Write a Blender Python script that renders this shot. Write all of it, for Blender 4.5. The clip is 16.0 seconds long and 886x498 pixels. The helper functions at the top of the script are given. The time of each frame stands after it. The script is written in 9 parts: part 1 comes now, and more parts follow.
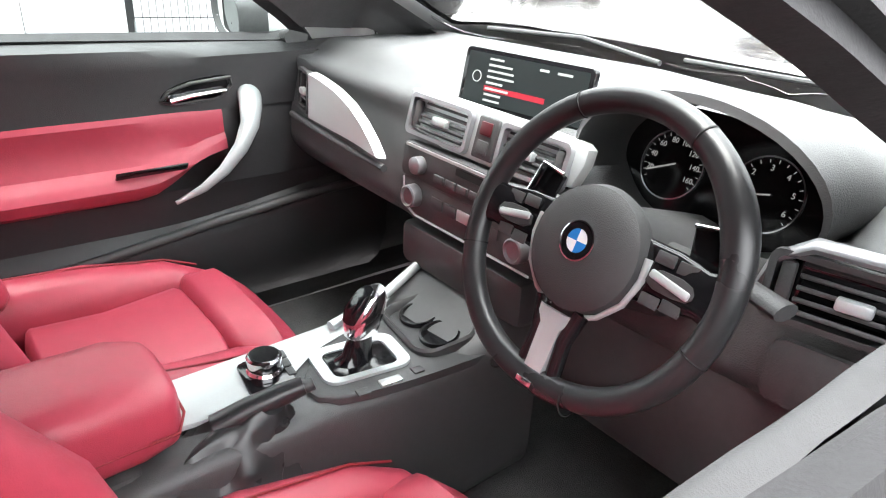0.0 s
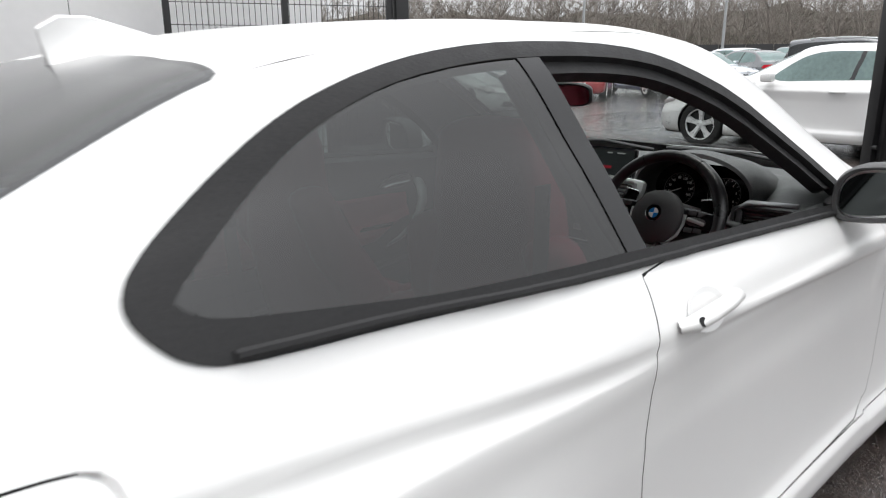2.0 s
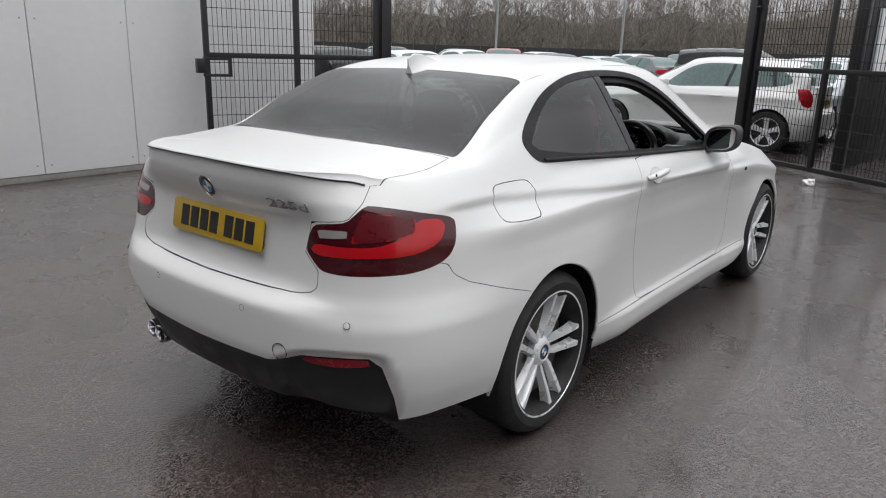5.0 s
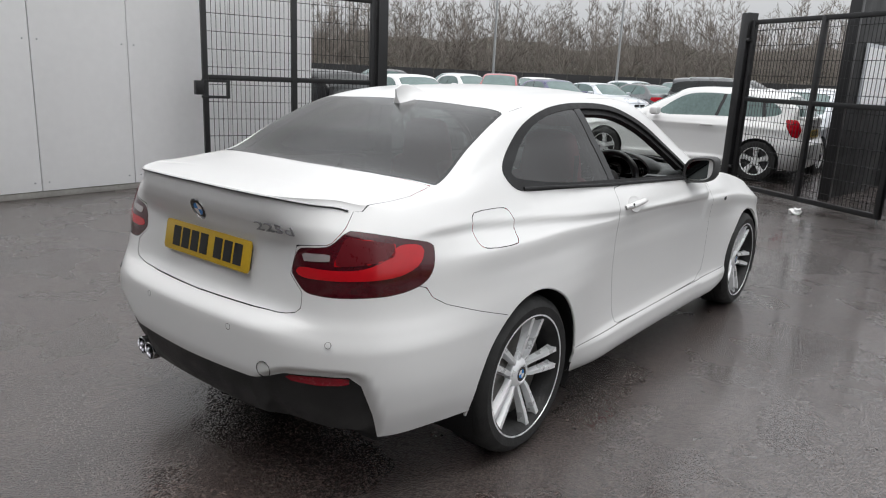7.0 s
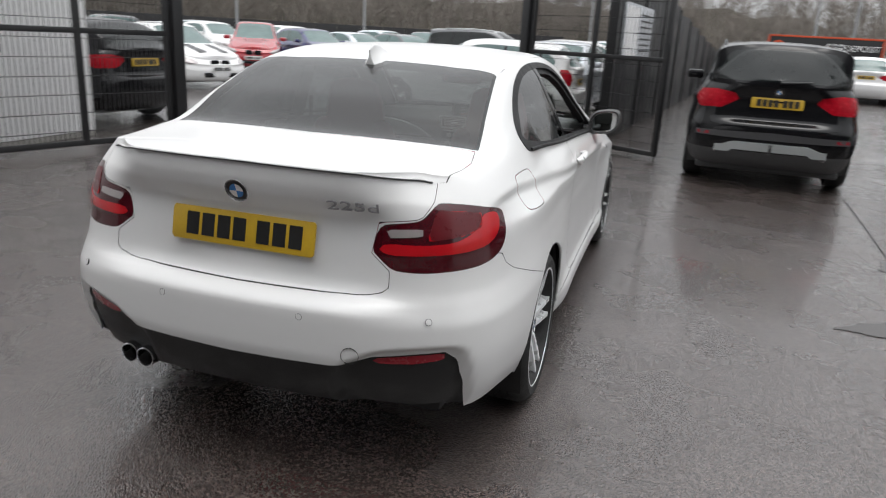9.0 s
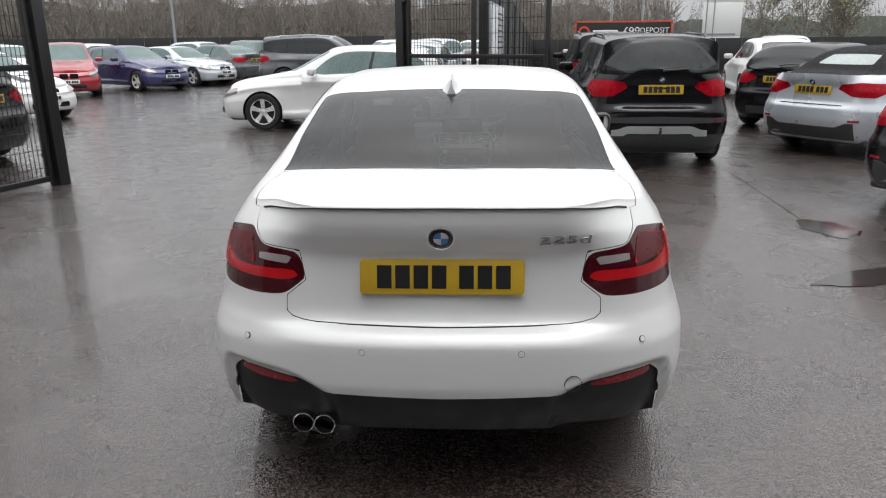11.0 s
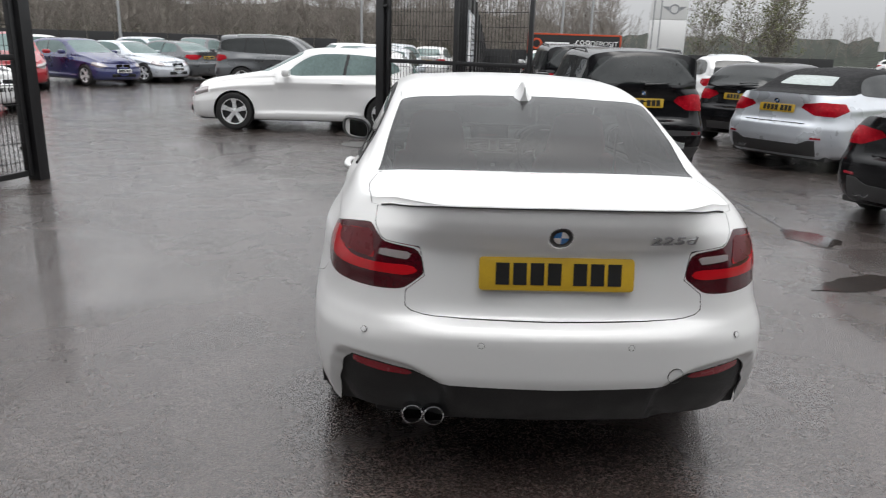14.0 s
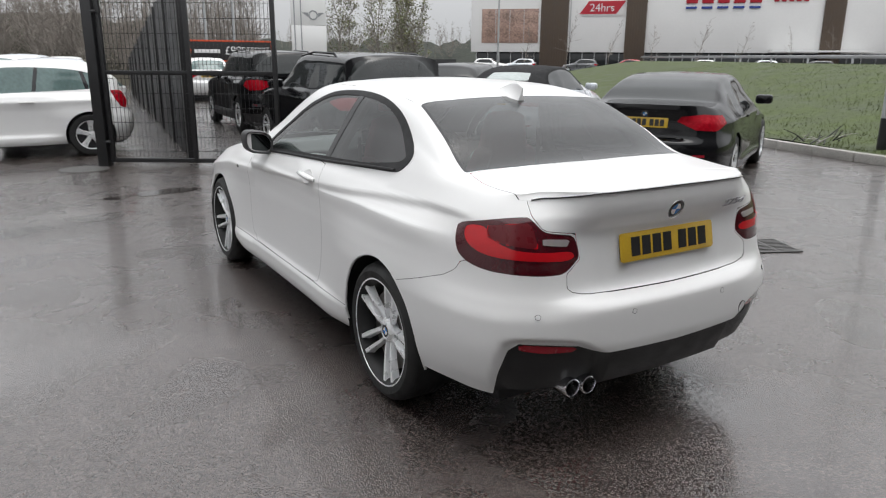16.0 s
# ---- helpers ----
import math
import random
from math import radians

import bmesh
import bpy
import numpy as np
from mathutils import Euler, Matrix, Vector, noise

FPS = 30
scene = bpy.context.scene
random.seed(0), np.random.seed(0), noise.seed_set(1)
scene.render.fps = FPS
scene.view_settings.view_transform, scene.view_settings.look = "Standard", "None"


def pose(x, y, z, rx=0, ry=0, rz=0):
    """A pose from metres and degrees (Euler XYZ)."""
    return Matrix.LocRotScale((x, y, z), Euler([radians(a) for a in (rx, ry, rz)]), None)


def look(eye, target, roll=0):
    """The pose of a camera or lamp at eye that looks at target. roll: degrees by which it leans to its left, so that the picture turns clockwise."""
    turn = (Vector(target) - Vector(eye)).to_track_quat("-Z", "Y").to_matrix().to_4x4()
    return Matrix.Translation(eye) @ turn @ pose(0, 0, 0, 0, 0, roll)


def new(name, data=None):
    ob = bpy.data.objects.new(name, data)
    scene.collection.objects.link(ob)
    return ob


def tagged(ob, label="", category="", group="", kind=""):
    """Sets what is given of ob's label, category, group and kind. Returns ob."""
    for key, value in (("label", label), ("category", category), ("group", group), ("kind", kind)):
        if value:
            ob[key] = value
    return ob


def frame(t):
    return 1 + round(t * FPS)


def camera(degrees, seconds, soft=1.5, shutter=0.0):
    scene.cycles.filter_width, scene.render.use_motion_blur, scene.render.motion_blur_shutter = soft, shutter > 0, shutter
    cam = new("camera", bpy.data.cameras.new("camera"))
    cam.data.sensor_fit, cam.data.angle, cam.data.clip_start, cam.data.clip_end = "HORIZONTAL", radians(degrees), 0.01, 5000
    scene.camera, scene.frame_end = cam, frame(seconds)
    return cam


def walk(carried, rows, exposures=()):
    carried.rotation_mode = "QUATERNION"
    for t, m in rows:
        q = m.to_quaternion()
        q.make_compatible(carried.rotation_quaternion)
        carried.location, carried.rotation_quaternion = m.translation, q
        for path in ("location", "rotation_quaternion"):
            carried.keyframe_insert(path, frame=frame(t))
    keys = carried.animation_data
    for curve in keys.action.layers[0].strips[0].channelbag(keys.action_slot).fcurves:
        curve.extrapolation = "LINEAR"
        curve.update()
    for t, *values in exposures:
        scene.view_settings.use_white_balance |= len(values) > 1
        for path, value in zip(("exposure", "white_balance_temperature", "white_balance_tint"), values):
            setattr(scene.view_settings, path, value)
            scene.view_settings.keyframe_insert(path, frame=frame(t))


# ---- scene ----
cam = camera(64.0, 16.0, soft=1.1, shutter=0.3)
PATH = [
    (0, (0.85, 0.912, 1.242), (-0.56, 2.05, 0.395), 2.5),
    (0.5, (0.867, 0.884, 1.256), (-0.548, 2.037, 0.439), 2.7),
    (1, (1.004, 0.633, 1.287), (-0.332, 1.982, 0.657), 2.8),
    (1.5, (1.202, 0.229, 1.354), (-0.188, 1.553, 0.793), 0.6),
    (2, (1.369, -0.242, 1.341), (-0.037, 1.078, 0.811), -0.4),
    (2.5, (1.589, -0.739, 1.389), (0.319, 0.722, 0.887), -0.1),
    (3, (1.736, -1.191, 1.418), (0.481, 0.294, 0.947), 1.7),
    (3.5, (1.862, -1.672, 1.414), (0.665, -0.155, 0.897), -0.6),
    (4, (1.95, -2.033, 1.41), (0.75, -0.53, 0.861), 1.4),
    (6.5, (2.196, -2.265, 1.464), (0.983, -0.755, 0.967), 2.1),
    (7, (2.193, -2.255, 1.465), (0.984, -0.735, 0.984), 2.6),
    (7.5, (2.18, -2.25, 1.459), (0.982, -0.719, 0.985), 2.8),
    (8, (2.014, -2.347, 1.448), (0.851, -0.794, 0.961), 3.6),
    (8.5, (1.689, -2.577, 1.467), (0.73, -0.916, 0.9), 2.9),
    (9, (1.26, -2.751, 1.465), (0.694, -0.921, 0.887), 3.2),
    (9.5, (0.784, -2.83, 1.519), (0.47, -0.937, 0.953), -1.5),
    (12, (0.057, -3.013, 1.56), (0.036, -1.095, 0.994), 1.0),
    (12.5, (0.055, -3.009, 1.56), (0.033, -1.087, 1.01), 0.6),
    (13, (0.053, -3.007, 1.556), (0.034, -1.086, 1.0), 0.2),
    (13.5, (-0.041, -3.013, 1.554), (-0.035, -1.097, 0.983), 2.3),
    (14, (-0.475, -3.091, 1.558), (-0.395, -1.171, 1.005), 1.8),
    (14.5, (-0.958, -3.012, 1.553), (-0.538, -1.135, 1.005), 1.5),
    (15, (-1.49, -2.94, 1.54), (-0.739, -1.17, 0.987), 0.0),
    (15.5, (-1.91, -2.759, 1.527), (-1.027, -1.039, 1.016), -2.2),
    (16, (-2.18, -2.72, 1.528), (-1.174, -1.072, 1.007), 0.4),
]
EXPOSURES = [(0.0, 3.05), (0.7, 3.05), (1.0, 2.95), (1.3, 2.15), (1.6, 1.3), (2.0, 0.35), (2.4, -0.25), (3.0, -0.6), (3.5, -0.55), (4.2, -0.35), (6.5, -0.12), (8.0, 0.0), (13.0, 0.03), (16.0, 0.05)]
walk(cam, [(t, look(eye, target, roll)) for t, eye, target, roll in PATH], EXPOSURES)

# ---- light ----
world = bpy.data.worlds.new("overcast_sky")
scene.world = world
world.use_nodes = True
wn = world.node_tree
sky = wn.nodes.new("ShaderNodeTexSky")
sky.sky_type, sky.sun_disc = "NISHITA", False
sky.sun_elevation, sky.sun_rotation = radians(80), radians(140)
sky.air_density, sky.dust_density = 1.0, 6.0
grey = wn.nodes.new("ShaderNodeHueSaturation")
grey.inputs["Saturation"].default_value = 0.12
cloud = wn.nodes.new("ShaderNodeMixRGB")
cloud.inputs["Fac"].default_value = 0.6
cloud.inputs["Color2"].default_value = (9.6, 9.8, 10.1, 1)
wn.links.new(sky.outputs[0], grey.inputs["Color"])
wn.links.new(grey.outputs[0], cloud.inputs["Color1"])
# an overcast sky is some three times as bright overhead as at the skyline
where, split_xyz, rise, lift = (wn.nodes.new("ShaderNode" + k) for k in ("TexCoord", "SeparateXYZ", "MapRange", "VectorMath"))
rise.inputs["From Min"].default_value, rise.inputs["From Max"].default_value = 0.0, 1.0
rise.inputs["To Min"].default_value, rise.inputs["To Max"].default_value = 0.72, 2.1
lift.operation = "MULTIPLY"
wn.links.new(where.outputs["Generated"], split_xyz.inputs[0])
wn.links.new(split_xyz.outputs["Z"], rise.inputs["Value"])
wn.links.new(cloud.outputs[0], lift.inputs[0])
wn.links.new(rise.outputs[0], lift.inputs[1])
wn.links.new(lift.outputs[0], wn.nodes["Background"].inputs["Color"])
wn.nodes["Background"].inputs["Strength"].default_value = 0.115
sun = new("sun", bpy.data.lights.new("sun", "SUN"))
sun.data.energy, sun.data.angle, sun.data.color = 0.7, radians(40), (1.0, 0.97, 0.93)
sun.matrix_world = look((0, 0, 30), (-2, 3, 0))
scene.view_settings.exposure = 0.0

# ---- materials ----
def mat(name, color, rough=0.5, metal=0.0, vary=0.12, scale=8.0, bump=0.0, bscale=60.0, coat=0.0, island=False, spec=0.5, clear=0.0):
    """A surface with colour and roughness that vary at two scales, and a fine relief."""
    m = bpy.data.materials.new(name)
    m.use_nodes = True
    n, l = m.node_tree.nodes, m.node_tree.links
    b = n["Principled BSDF"]
    tc = n.new("ShaderNodeTexCoord")
    big, small = n.new("ShaderNodeTexNoise"), n.new("ShaderNodeTexNoise")
    big.inputs["Scale"].default_value, small.inputs["Scale"].default_value = scale, scale * 9
    big.inputs["Detail"].default_value = small.inputs["Detail"].default_value = 4
    add = n.new("ShaderNodeMath"); add.operation = "ADD"
    for tex in (big, small):
        l.new(tc.outputs["Object"], tex.inputs["Vector"])
    l.new(big.outputs["Fac"], add.inputs[0]); l.new(small.outputs["Fac"], add.inputs[1])
    ramp = n.new("ShaderNodeMapRange")
    ramp.inputs["From Min"].default_value, ramp.inputs["From Max"].default_value = 0.6, 1.4
    ramp.inputs["To Min"].default_value, ramp.inputs["To Max"].default_value = 1 - vary, 1 + vary
    l.new(add.outputs[0], ramp.inputs["Value"])
    mul = n.new("ShaderNodeVectorMath"); mul.operation = "MULTIPLY"
    mul.inputs[0].default_value = color
    l.new(ramp.outputs[0], mul.inputs[1])
    l.new(mul.outputs[0], b.inputs["Base Color"])
    rr = n.new("ShaderNodeMapRange")
    rr.inputs["From Min"].default_value, rr.inputs["From Max"].default_value = 0.3, 0.7
    rr.inputs["To Min"].default_value, rr.inputs["To Max"].default_value = max(0.0, rough * 0.82), min(1.0, rough * 1.18)
    l.new(big.outputs["Fac"], rr.inputs["Value"]); l.new(rr.outputs[0], b.inputs["Roughness"])
    b.inputs["Metallic"].default_value = metal
    b.inputs["Specular IOR Level"].default_value = spec
    b.inputs["Coat Weight"].default_value = coat
    b.inputs["Coat Roughness"].default_value = 0.04
    b.inputs["Transmission Weight"].default_value = clear
    if bump:
        bt = n.new("ShaderNodeTexNoise"); bt.inputs["Scale"].default_value = bscale; bt.inputs["Detail"].default_value = 3
        bn = n.new("ShaderNodeBump"); bn.inputs["Strength"].default_value = bump; bn.inputs["Distance"].default_value = 0.01
        l.new(tc.outputs["Object"], bt.inputs["Vector"]); l.new(bt.outputs["Fac"], bn.inputs["Height"]); l.new(bn.outputs[0], b.inputs["Normal"])
    return m


def glass_mat(name, tint, rough=0.0, drops=0.0, glint=0.07):
    """Thin glazing: part clear and tinted, part mirror by Fresnel, with rain on it."""
    m = bpy.data.materials.new(name)
    m.use_nodes = True
    n, l = m.node_tree.nodes, m.node_tree.links
    n.remove(n["Principled BSDF"])
    out = n["Material Output"]
    clear, shine, mix, fres = n.new("ShaderNodeBsdfTransparent"), n.new("ShaderNodeBsdfGlossy"), n.new("ShaderNodeMixShader"), n.new("ShaderNodeLayerWeight")
    clear.inputs["Color"].default_value = (*tint, 1)
    shine.inputs["Roughness"].default_value = rough
    power, lift = n.new("ShaderNodeMath"), n.new("ShaderNodeMapRange")
    power.operation = "POWER"
    power.inputs[1].default_value = 4.0
    lift.inputs["To Min"].default_value, lift.inputs["To Max"].default_value = glint, 0.95
    l.new(fres.outputs["Facing"], power.inputs[0]); l.new(power.outputs[0], lift.inputs["Value"]); l.new(lift.outputs[0], mix.inputs["Fac"])
    l.new(clear.outputs[0], mix.inputs[1]); l.new(shine.outputs[0], mix.inputs[2])
    last = mix
    if drops:
        tc, vor, ns = n.new("ShaderNodeTexCoord"), n.new("ShaderNodeTexVoronoi"), n.new("ShaderNodeTexNoise")
        vor.inputs["Scale"].default_value, ns.inputs["Scale"].default_value = 95, 14
        mp = n.new("ShaderNodeMapping"); mp.inputs["Scale"].default_value = (1, 1, 0.55)
        l.new(tc.outputs["Object"], mp.inputs["Vector"]); l.new(mp.outputs[0], vor.inputs["Vector"]); l.new(tc.outputs["Object"], ns.inputs["Vector"])
        lt = n.new("ShaderNodeMath"); lt.operation = "LESS_THAN"
        thr = n.new("ShaderNodeMapRange")
        thr.inputs["From Min"].default_value, thr.inputs["From Max"].default_value = 0.42, 0.75
        thr.inputs["To Min"].default_value, thr.inputs["To Max"].default_value = 0.0, 0.4 * drops
        l.new(ns.outputs["Fac"], thr.inputs["Value"])
        l.new(vor.outputs["Distance"], lt.inputs[0]); l.new(thr.outputs[0], lt.inputs[1])
        wet = n.new("ShaderNodeBsdfRefraction"); wet.inputs["IOR"].default_value = 1.2; wet.inputs["Roughness"].default_value = 0.15
        wet.inputs["Color"].default_value = (*[0.75 * c + 0.1 for c in tint], 1)
        m2 = n.new("ShaderNodeMixShader")
        l.new(lt.outputs[0], m2.inputs["Fac"]); l.new(mix.outputs[0], m2.inputs[1]); l.new(wet.outputs[0], m2.inputs[2])
        last = m2
    l.new(last.outputs[0], out.inputs["Surface"])
    return m


def lit(name, color, strength):
    m = bpy.data.materials.new(name)
    m.use_nodes = True
    b = m.node_tree.nodes["Principled BSDF"]
    b.inputs["Base Color"].default_value = (*[c * 0.3 for c in color], 1)
    b.inputs["Emission Color"].default_value = (*color, 1)
    b.inputs["Emission Strength"].default_value = strength
    return m


def wet_asphalt():
    m = bpy.data.materials.new("wet_asphalt")
    m.use_nodes = True
    n, l = m.node_tree.nodes, m.node_tree.links
    b = n["Principled BSDF"]
    tc = n.new("ShaderNodeTexCoord")
    def tex(scale, detail=4, rough=0.55):
        t = n.new("ShaderNodeTexNoise")
        t.inputs["Scale"].default_value, t.inputs["Detail"].default_value, t.inputs["Roughness"].default_value = scale, detail, rough
        l.new(tc.outputs["Object"], t.inputs["Vector"])
        return t
    def span(src, a, b_, c, d):
        r = n.new("ShaderNodeMapRange")
        for k, v in zip(("From Min", "From Max", "To Min", "To Max"), (a, b_, c, d)):
            r.inputs[k].default_value = v
        l.new(src, r.inputs["Value"])
        return r.outputs[0]
    pool, patch, grain = tex(0.33, 3), tex(1.7, 5), n.new("ShaderNodeTexVoronoi")
    grain.inputs["Scale"].default_value = 120
    l.new(tc.outputs["Object"], grain.inputs["Vector"])
    puddle = span(pool.outputs["Fac"], 0.57, 0.70, 0.0, 1.0)
    dry = span(patch.outputs["Fac"], 0.3, 0.7, 0.0, 1.0)
    mixc = n.new("ShaderNodeMixRGB")
    mixc.inputs["Color1"].default_value, mixc.inputs["Color2"].default_value = (0.029, 0.0225, 0.0208, 1), (0.056, 0.048, 0.0455, 1)
    l.new(dry, mixc.inputs["Fac"])
    stone = n.new("ShaderNodeMixRGB"); stone.blend_type = "MULTIPLY"; stone.inputs["Fac"].default_value = 0.8
    l.new(mixc.outputs[0], stone.inputs["Color1"])
    hue = n.new("ShaderNodeMixRGB"); hue.inputs["Color1"].default_value, hue.inputs["Color2"].default_value = (0.22, 0.17, 0.16, 1), (2.5, 2.3, 2.2, 1)
    rnd = n.new("ShaderNodeSeparateColor"); l.new(grain.outputs["Color"], rnd.inputs[0]); l.new(rnd.outputs[0], hue.inputs["Fac"])
    l.new(hue.outputs[0], stone.inputs["Color2"])
    l.new(stone.outputs[0], b.inputs["Base Color"])
    rough = span(patch.outputs["Fac"], 0.25, 0.75, 0.20, 0.36)
    b.inputs["Coat Weight"].default_value, b.inputs["Coat IOR"].default_value, b.inputs["Coat Roughness"].default_value = 1.0, 1.6, 0.09
    rmix = n.new("ShaderNodeMix"); l.new(puddle, rmix.inputs[0]); l.new(rough, rmix.inputs[2]); rmix.inputs[3].default_value = 0.04
    l.new(rmix.outputs[0], b.inputs["Roughness"])
    dist = span(grain.outputs["Distance"], 0.0, 0.6, 1.0, 0.0)
    bstr = n.new("ShaderNodeMix"); l.new(puddle, bstr.inputs[0]); bstr.inputs[2].default_value = 0.75; bstr.inputs[3].default_value = 0.06
    bump = n.new("ShaderNodeBump"); bump.inputs["Distance"].default_value = 0.006
    l.new(bstr.outputs[0], bump.inputs["Strength"]); l.new(dist, bump.inputs["Height"]); l.new(bump.outputs[0], b.inputs["Normal"])
    film = n.new("ShaderNodeBump"); film.inputs["Distance"].default_value = 0.006
    fstr = n.new("ShaderNodeMath"); fstr.operation = "MULTIPLY"; fstr.inputs[1].default_value = 0.42
    l.new(bstr.outputs[0], fstr.inputs[0]); l.new(fstr.outputs[0], film.inputs["Strength"])
    l.new(dist, film.inputs["Height"]); l.new(film.outputs[0], b.inputs["Coat Normal"])
    return m


WHITE_PAINT = mat("white_pearl_paint", (0.70, 0.70, 0.697), 0.34, vary=0.006, scale=3, coat=0.55)
WHITE_PAINT.node_tree.nodes["Principled BSDF"].inputs["Coat Roughness"].default_value = 0.12
BLACK_PAINT = mat("black_paint", (0.006, 0.006, 0.007), 0.14, vary=0.1, scale=3, spec=0.38)
SILVER_PAINT = mat("silver_paint", (0.58, 0.61, 0.65), 0.3, 0.3, vary=0.03, scale=3, coat=1.0)
RED_PAINT = mat("red_paint", (0.32, 0.012, 0.02), 0.3, vary=0.05, scale=3, coat=1.0)
BLUE_PAINT = mat("dark_blue_paint", (0.025, 0.03, 0.11), 0.3, vary=0.05, scale=3, coat=1.0)
GREY_PAINT = mat("grey_metallic_paint", (0.09, 0.095, 0.1), 0.3, 0.5, vary=0.05, scale=3, coat=1.0)
BLACK_PLASTIC = mat("black_grained_plastic", (0.052, 0.052, 0.053), 0.5, vary=0.15, scale=10, bump=0.15, bscale=400)
SOFT_DASH = mat("soft_dash_plastic", (0.066, 0.067, 0.068), 0.46, vary=0.1, scale=10, bump=0.25, bscale=500)
CABIN_BLACK = mat("black_cabin_plastic", (0.050, 0.050, 0.051), 0.42, vary=0.12, scale=10, bump=0.12, bscale=600)
HUB_BLACK = mat("dark_grained_airbag_cover", (0.042, 0.042, 0.043), 0.55, vary=0.08, scale=10, bump=0.2, bscale=700)
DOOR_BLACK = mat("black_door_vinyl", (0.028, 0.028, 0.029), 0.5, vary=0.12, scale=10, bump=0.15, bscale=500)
APRON_BLACK = mat("black_grained_apron", (0.010, 0.010, 0.0105), 0.5, vary=0.15, scale=10, bump=0.15, bscale=400)
LETTERING = mat("satin_grey_lettering", (0.30, 0.30, 0.31), 0.35, 0.6, vary=0.03)
GLOSS_BLACK = mat("gloss_black", (0.008, 0.008, 0.009), 0.12, vary=0.1, scale=6)
RUBBER = mat("tyre_rubber", (0.013, 0.013, 0.013), 0.7, vary=0.2, scale=14, bump=0.2, bscale=120)
SEAL = mat("wet_rubber_seal", (0.020, 0.020, 0.021), 0.6, vary=0.25, scale=20, bump=0.10, bscale=220, spec=0.25)
GAP = mat("shutline_shadow_gap", (0.01, 0.01, 0.01), 0.8, vary=0.2)
ALLOY = mat("silver_alloy", (0.80, 0.81, 0.82), 0.3, 0.35, vary=0.06, scale=20)
DARK_ALLOY = mat("dark_alloy", (0.06, 0.06, 0.062), 0.45, 0.6, vary=0.1, scale=20)
CHROME = mat("chrome", (0.8, 0.8, 0.82), 0.12, 1.0, vary=0.04, scale=20)
SATIN = mat("brushed_aluminium_trim", (0.50, 0.53, 0.53), 0.42, 0.4, vary=0.03, scale=30)
STEEL = mat("brake_steel", (0.2, 0.19, 0.18), 0.4, 0.9, vary=0.2, scale=30)
YELLOW = mat("yellow_reflective_plate", (0.52, 0.33, 0.022), 0.4, vary=0.06, scale=12)
PLATE_WHITE = mat("white_reflective_plate", (0.75, 0.75, 0.74), 0.35, vary=0.05, scale=12)
PRINT = mat("black_print", (0.012, 0.012, 0.012), 0.45, vary=0.2)
REFLECTOR = mat("red_reflector", (0.30, 0.008, 0.020), 0.25, vary=0.1, scale=60, coat=0.6)
RED_LENS = mat("red_lamp_lens", (0.055, 0.002, 0.006), 0.12, vary=0.1, scale=30, coat=0.5)
RED_BRIGHT = mat("bright_red_lamp_element", (0.46, 0.006, 0.012), 0.2, vary=0.1, scale=40, coat=0.4)
CLEAR_LENS = mat("clear_lamp_lens", (0.34, 0.31, 0.31), 0.15, 0.2, vary=0.1, scale=40, coat=1.0)
BLUE_ENAMEL = mat("blue_enamel", (0.02, 0.18, 0.5), 0.25, vary=0.05, coat=0.6)
WHITE_ENAMEL = mat("white_enamel", (0.75, 0.75, 0.75), 0.25, vary=0.05, coat=0.6)
RED_LEATHER = mat("red_leather", (0.38, 0.043, 0.072), 0.42, vary=0.08, scale=6, bump=0.14, bscale=650)
RED_STITCH = mat("dark_red_stitching", (0.2, 0.01, 0.018), 0.6, vary=0.1)
BLACK_LEATHER = mat("black_leather", (0.020, 0.020, 0.021), 0.30, vary=0.12, scale=10, bump=0.08, bscale=900)
CARPET = mat("black_carpet", (0.09, 0.09, 0.09), 0.95, vary=0.3, scale=20, bump=0.5, bscale=500, spec=0.1)
LINING = mat("dark_headlining", (0.055, 0.055, 0.056), 0.85, vary=0.12, scale=20, bump=0.2, bscale=600)
GLASS = glass_mat("side_glass", (0.72, 0.80, 0.78), drops=0.5)
SCREEN_GLASS = glass_mat("windscreen_glass", (0.86, 0.9, 0.88), drops=0.8)
REAR_GLASS = glass_mat("wet_rear_glass", (0.12, 0.135, 0.13), rough=0.24, drops=0.1)
DARK_GLASS = glass_mat("privacy_glass", (0.12, 0.14, 0.135), rough=0.03, drops=0.12, glint=0.088)
FAR_GLASS = mat("dark_car_glass", (0.014, 0.017, 0.017), 0.06, vary=0.2, scale=2)
ASPHALT = wet_asphalt()

# ---- tools for shapes ----
def part(name, bm, material, parent, label="", smooth=True):
    """Links a bmesh, or a mesh, as one mesh object under its thing."""
    if isinstance(bm, bpy.types.Mesh):
        me = bm
    else:
        me = bpy.data.meshes.new(name)
        bm.to_mesh(me)
        bm.free()
        for p in me.polygons:
            p.use_smooth = smooth
        if smooth:
            me.set_sharp_from_angle(angle=radians(38))
    if not me.materials:
        for m in material if isinstance(material, (list, tuple)) else (material,):
            me.materials.append(m)
    ob = new(name, me)
    ob.parent = parent
    return tagged(ob, label)


def thing(name, m, label, category, group="", kind=""):
    ob = new(name)
    ob.matrix_world = m
    ob.empty_display_size = 0.1
    return tagged(ob, label, category, group, kind)


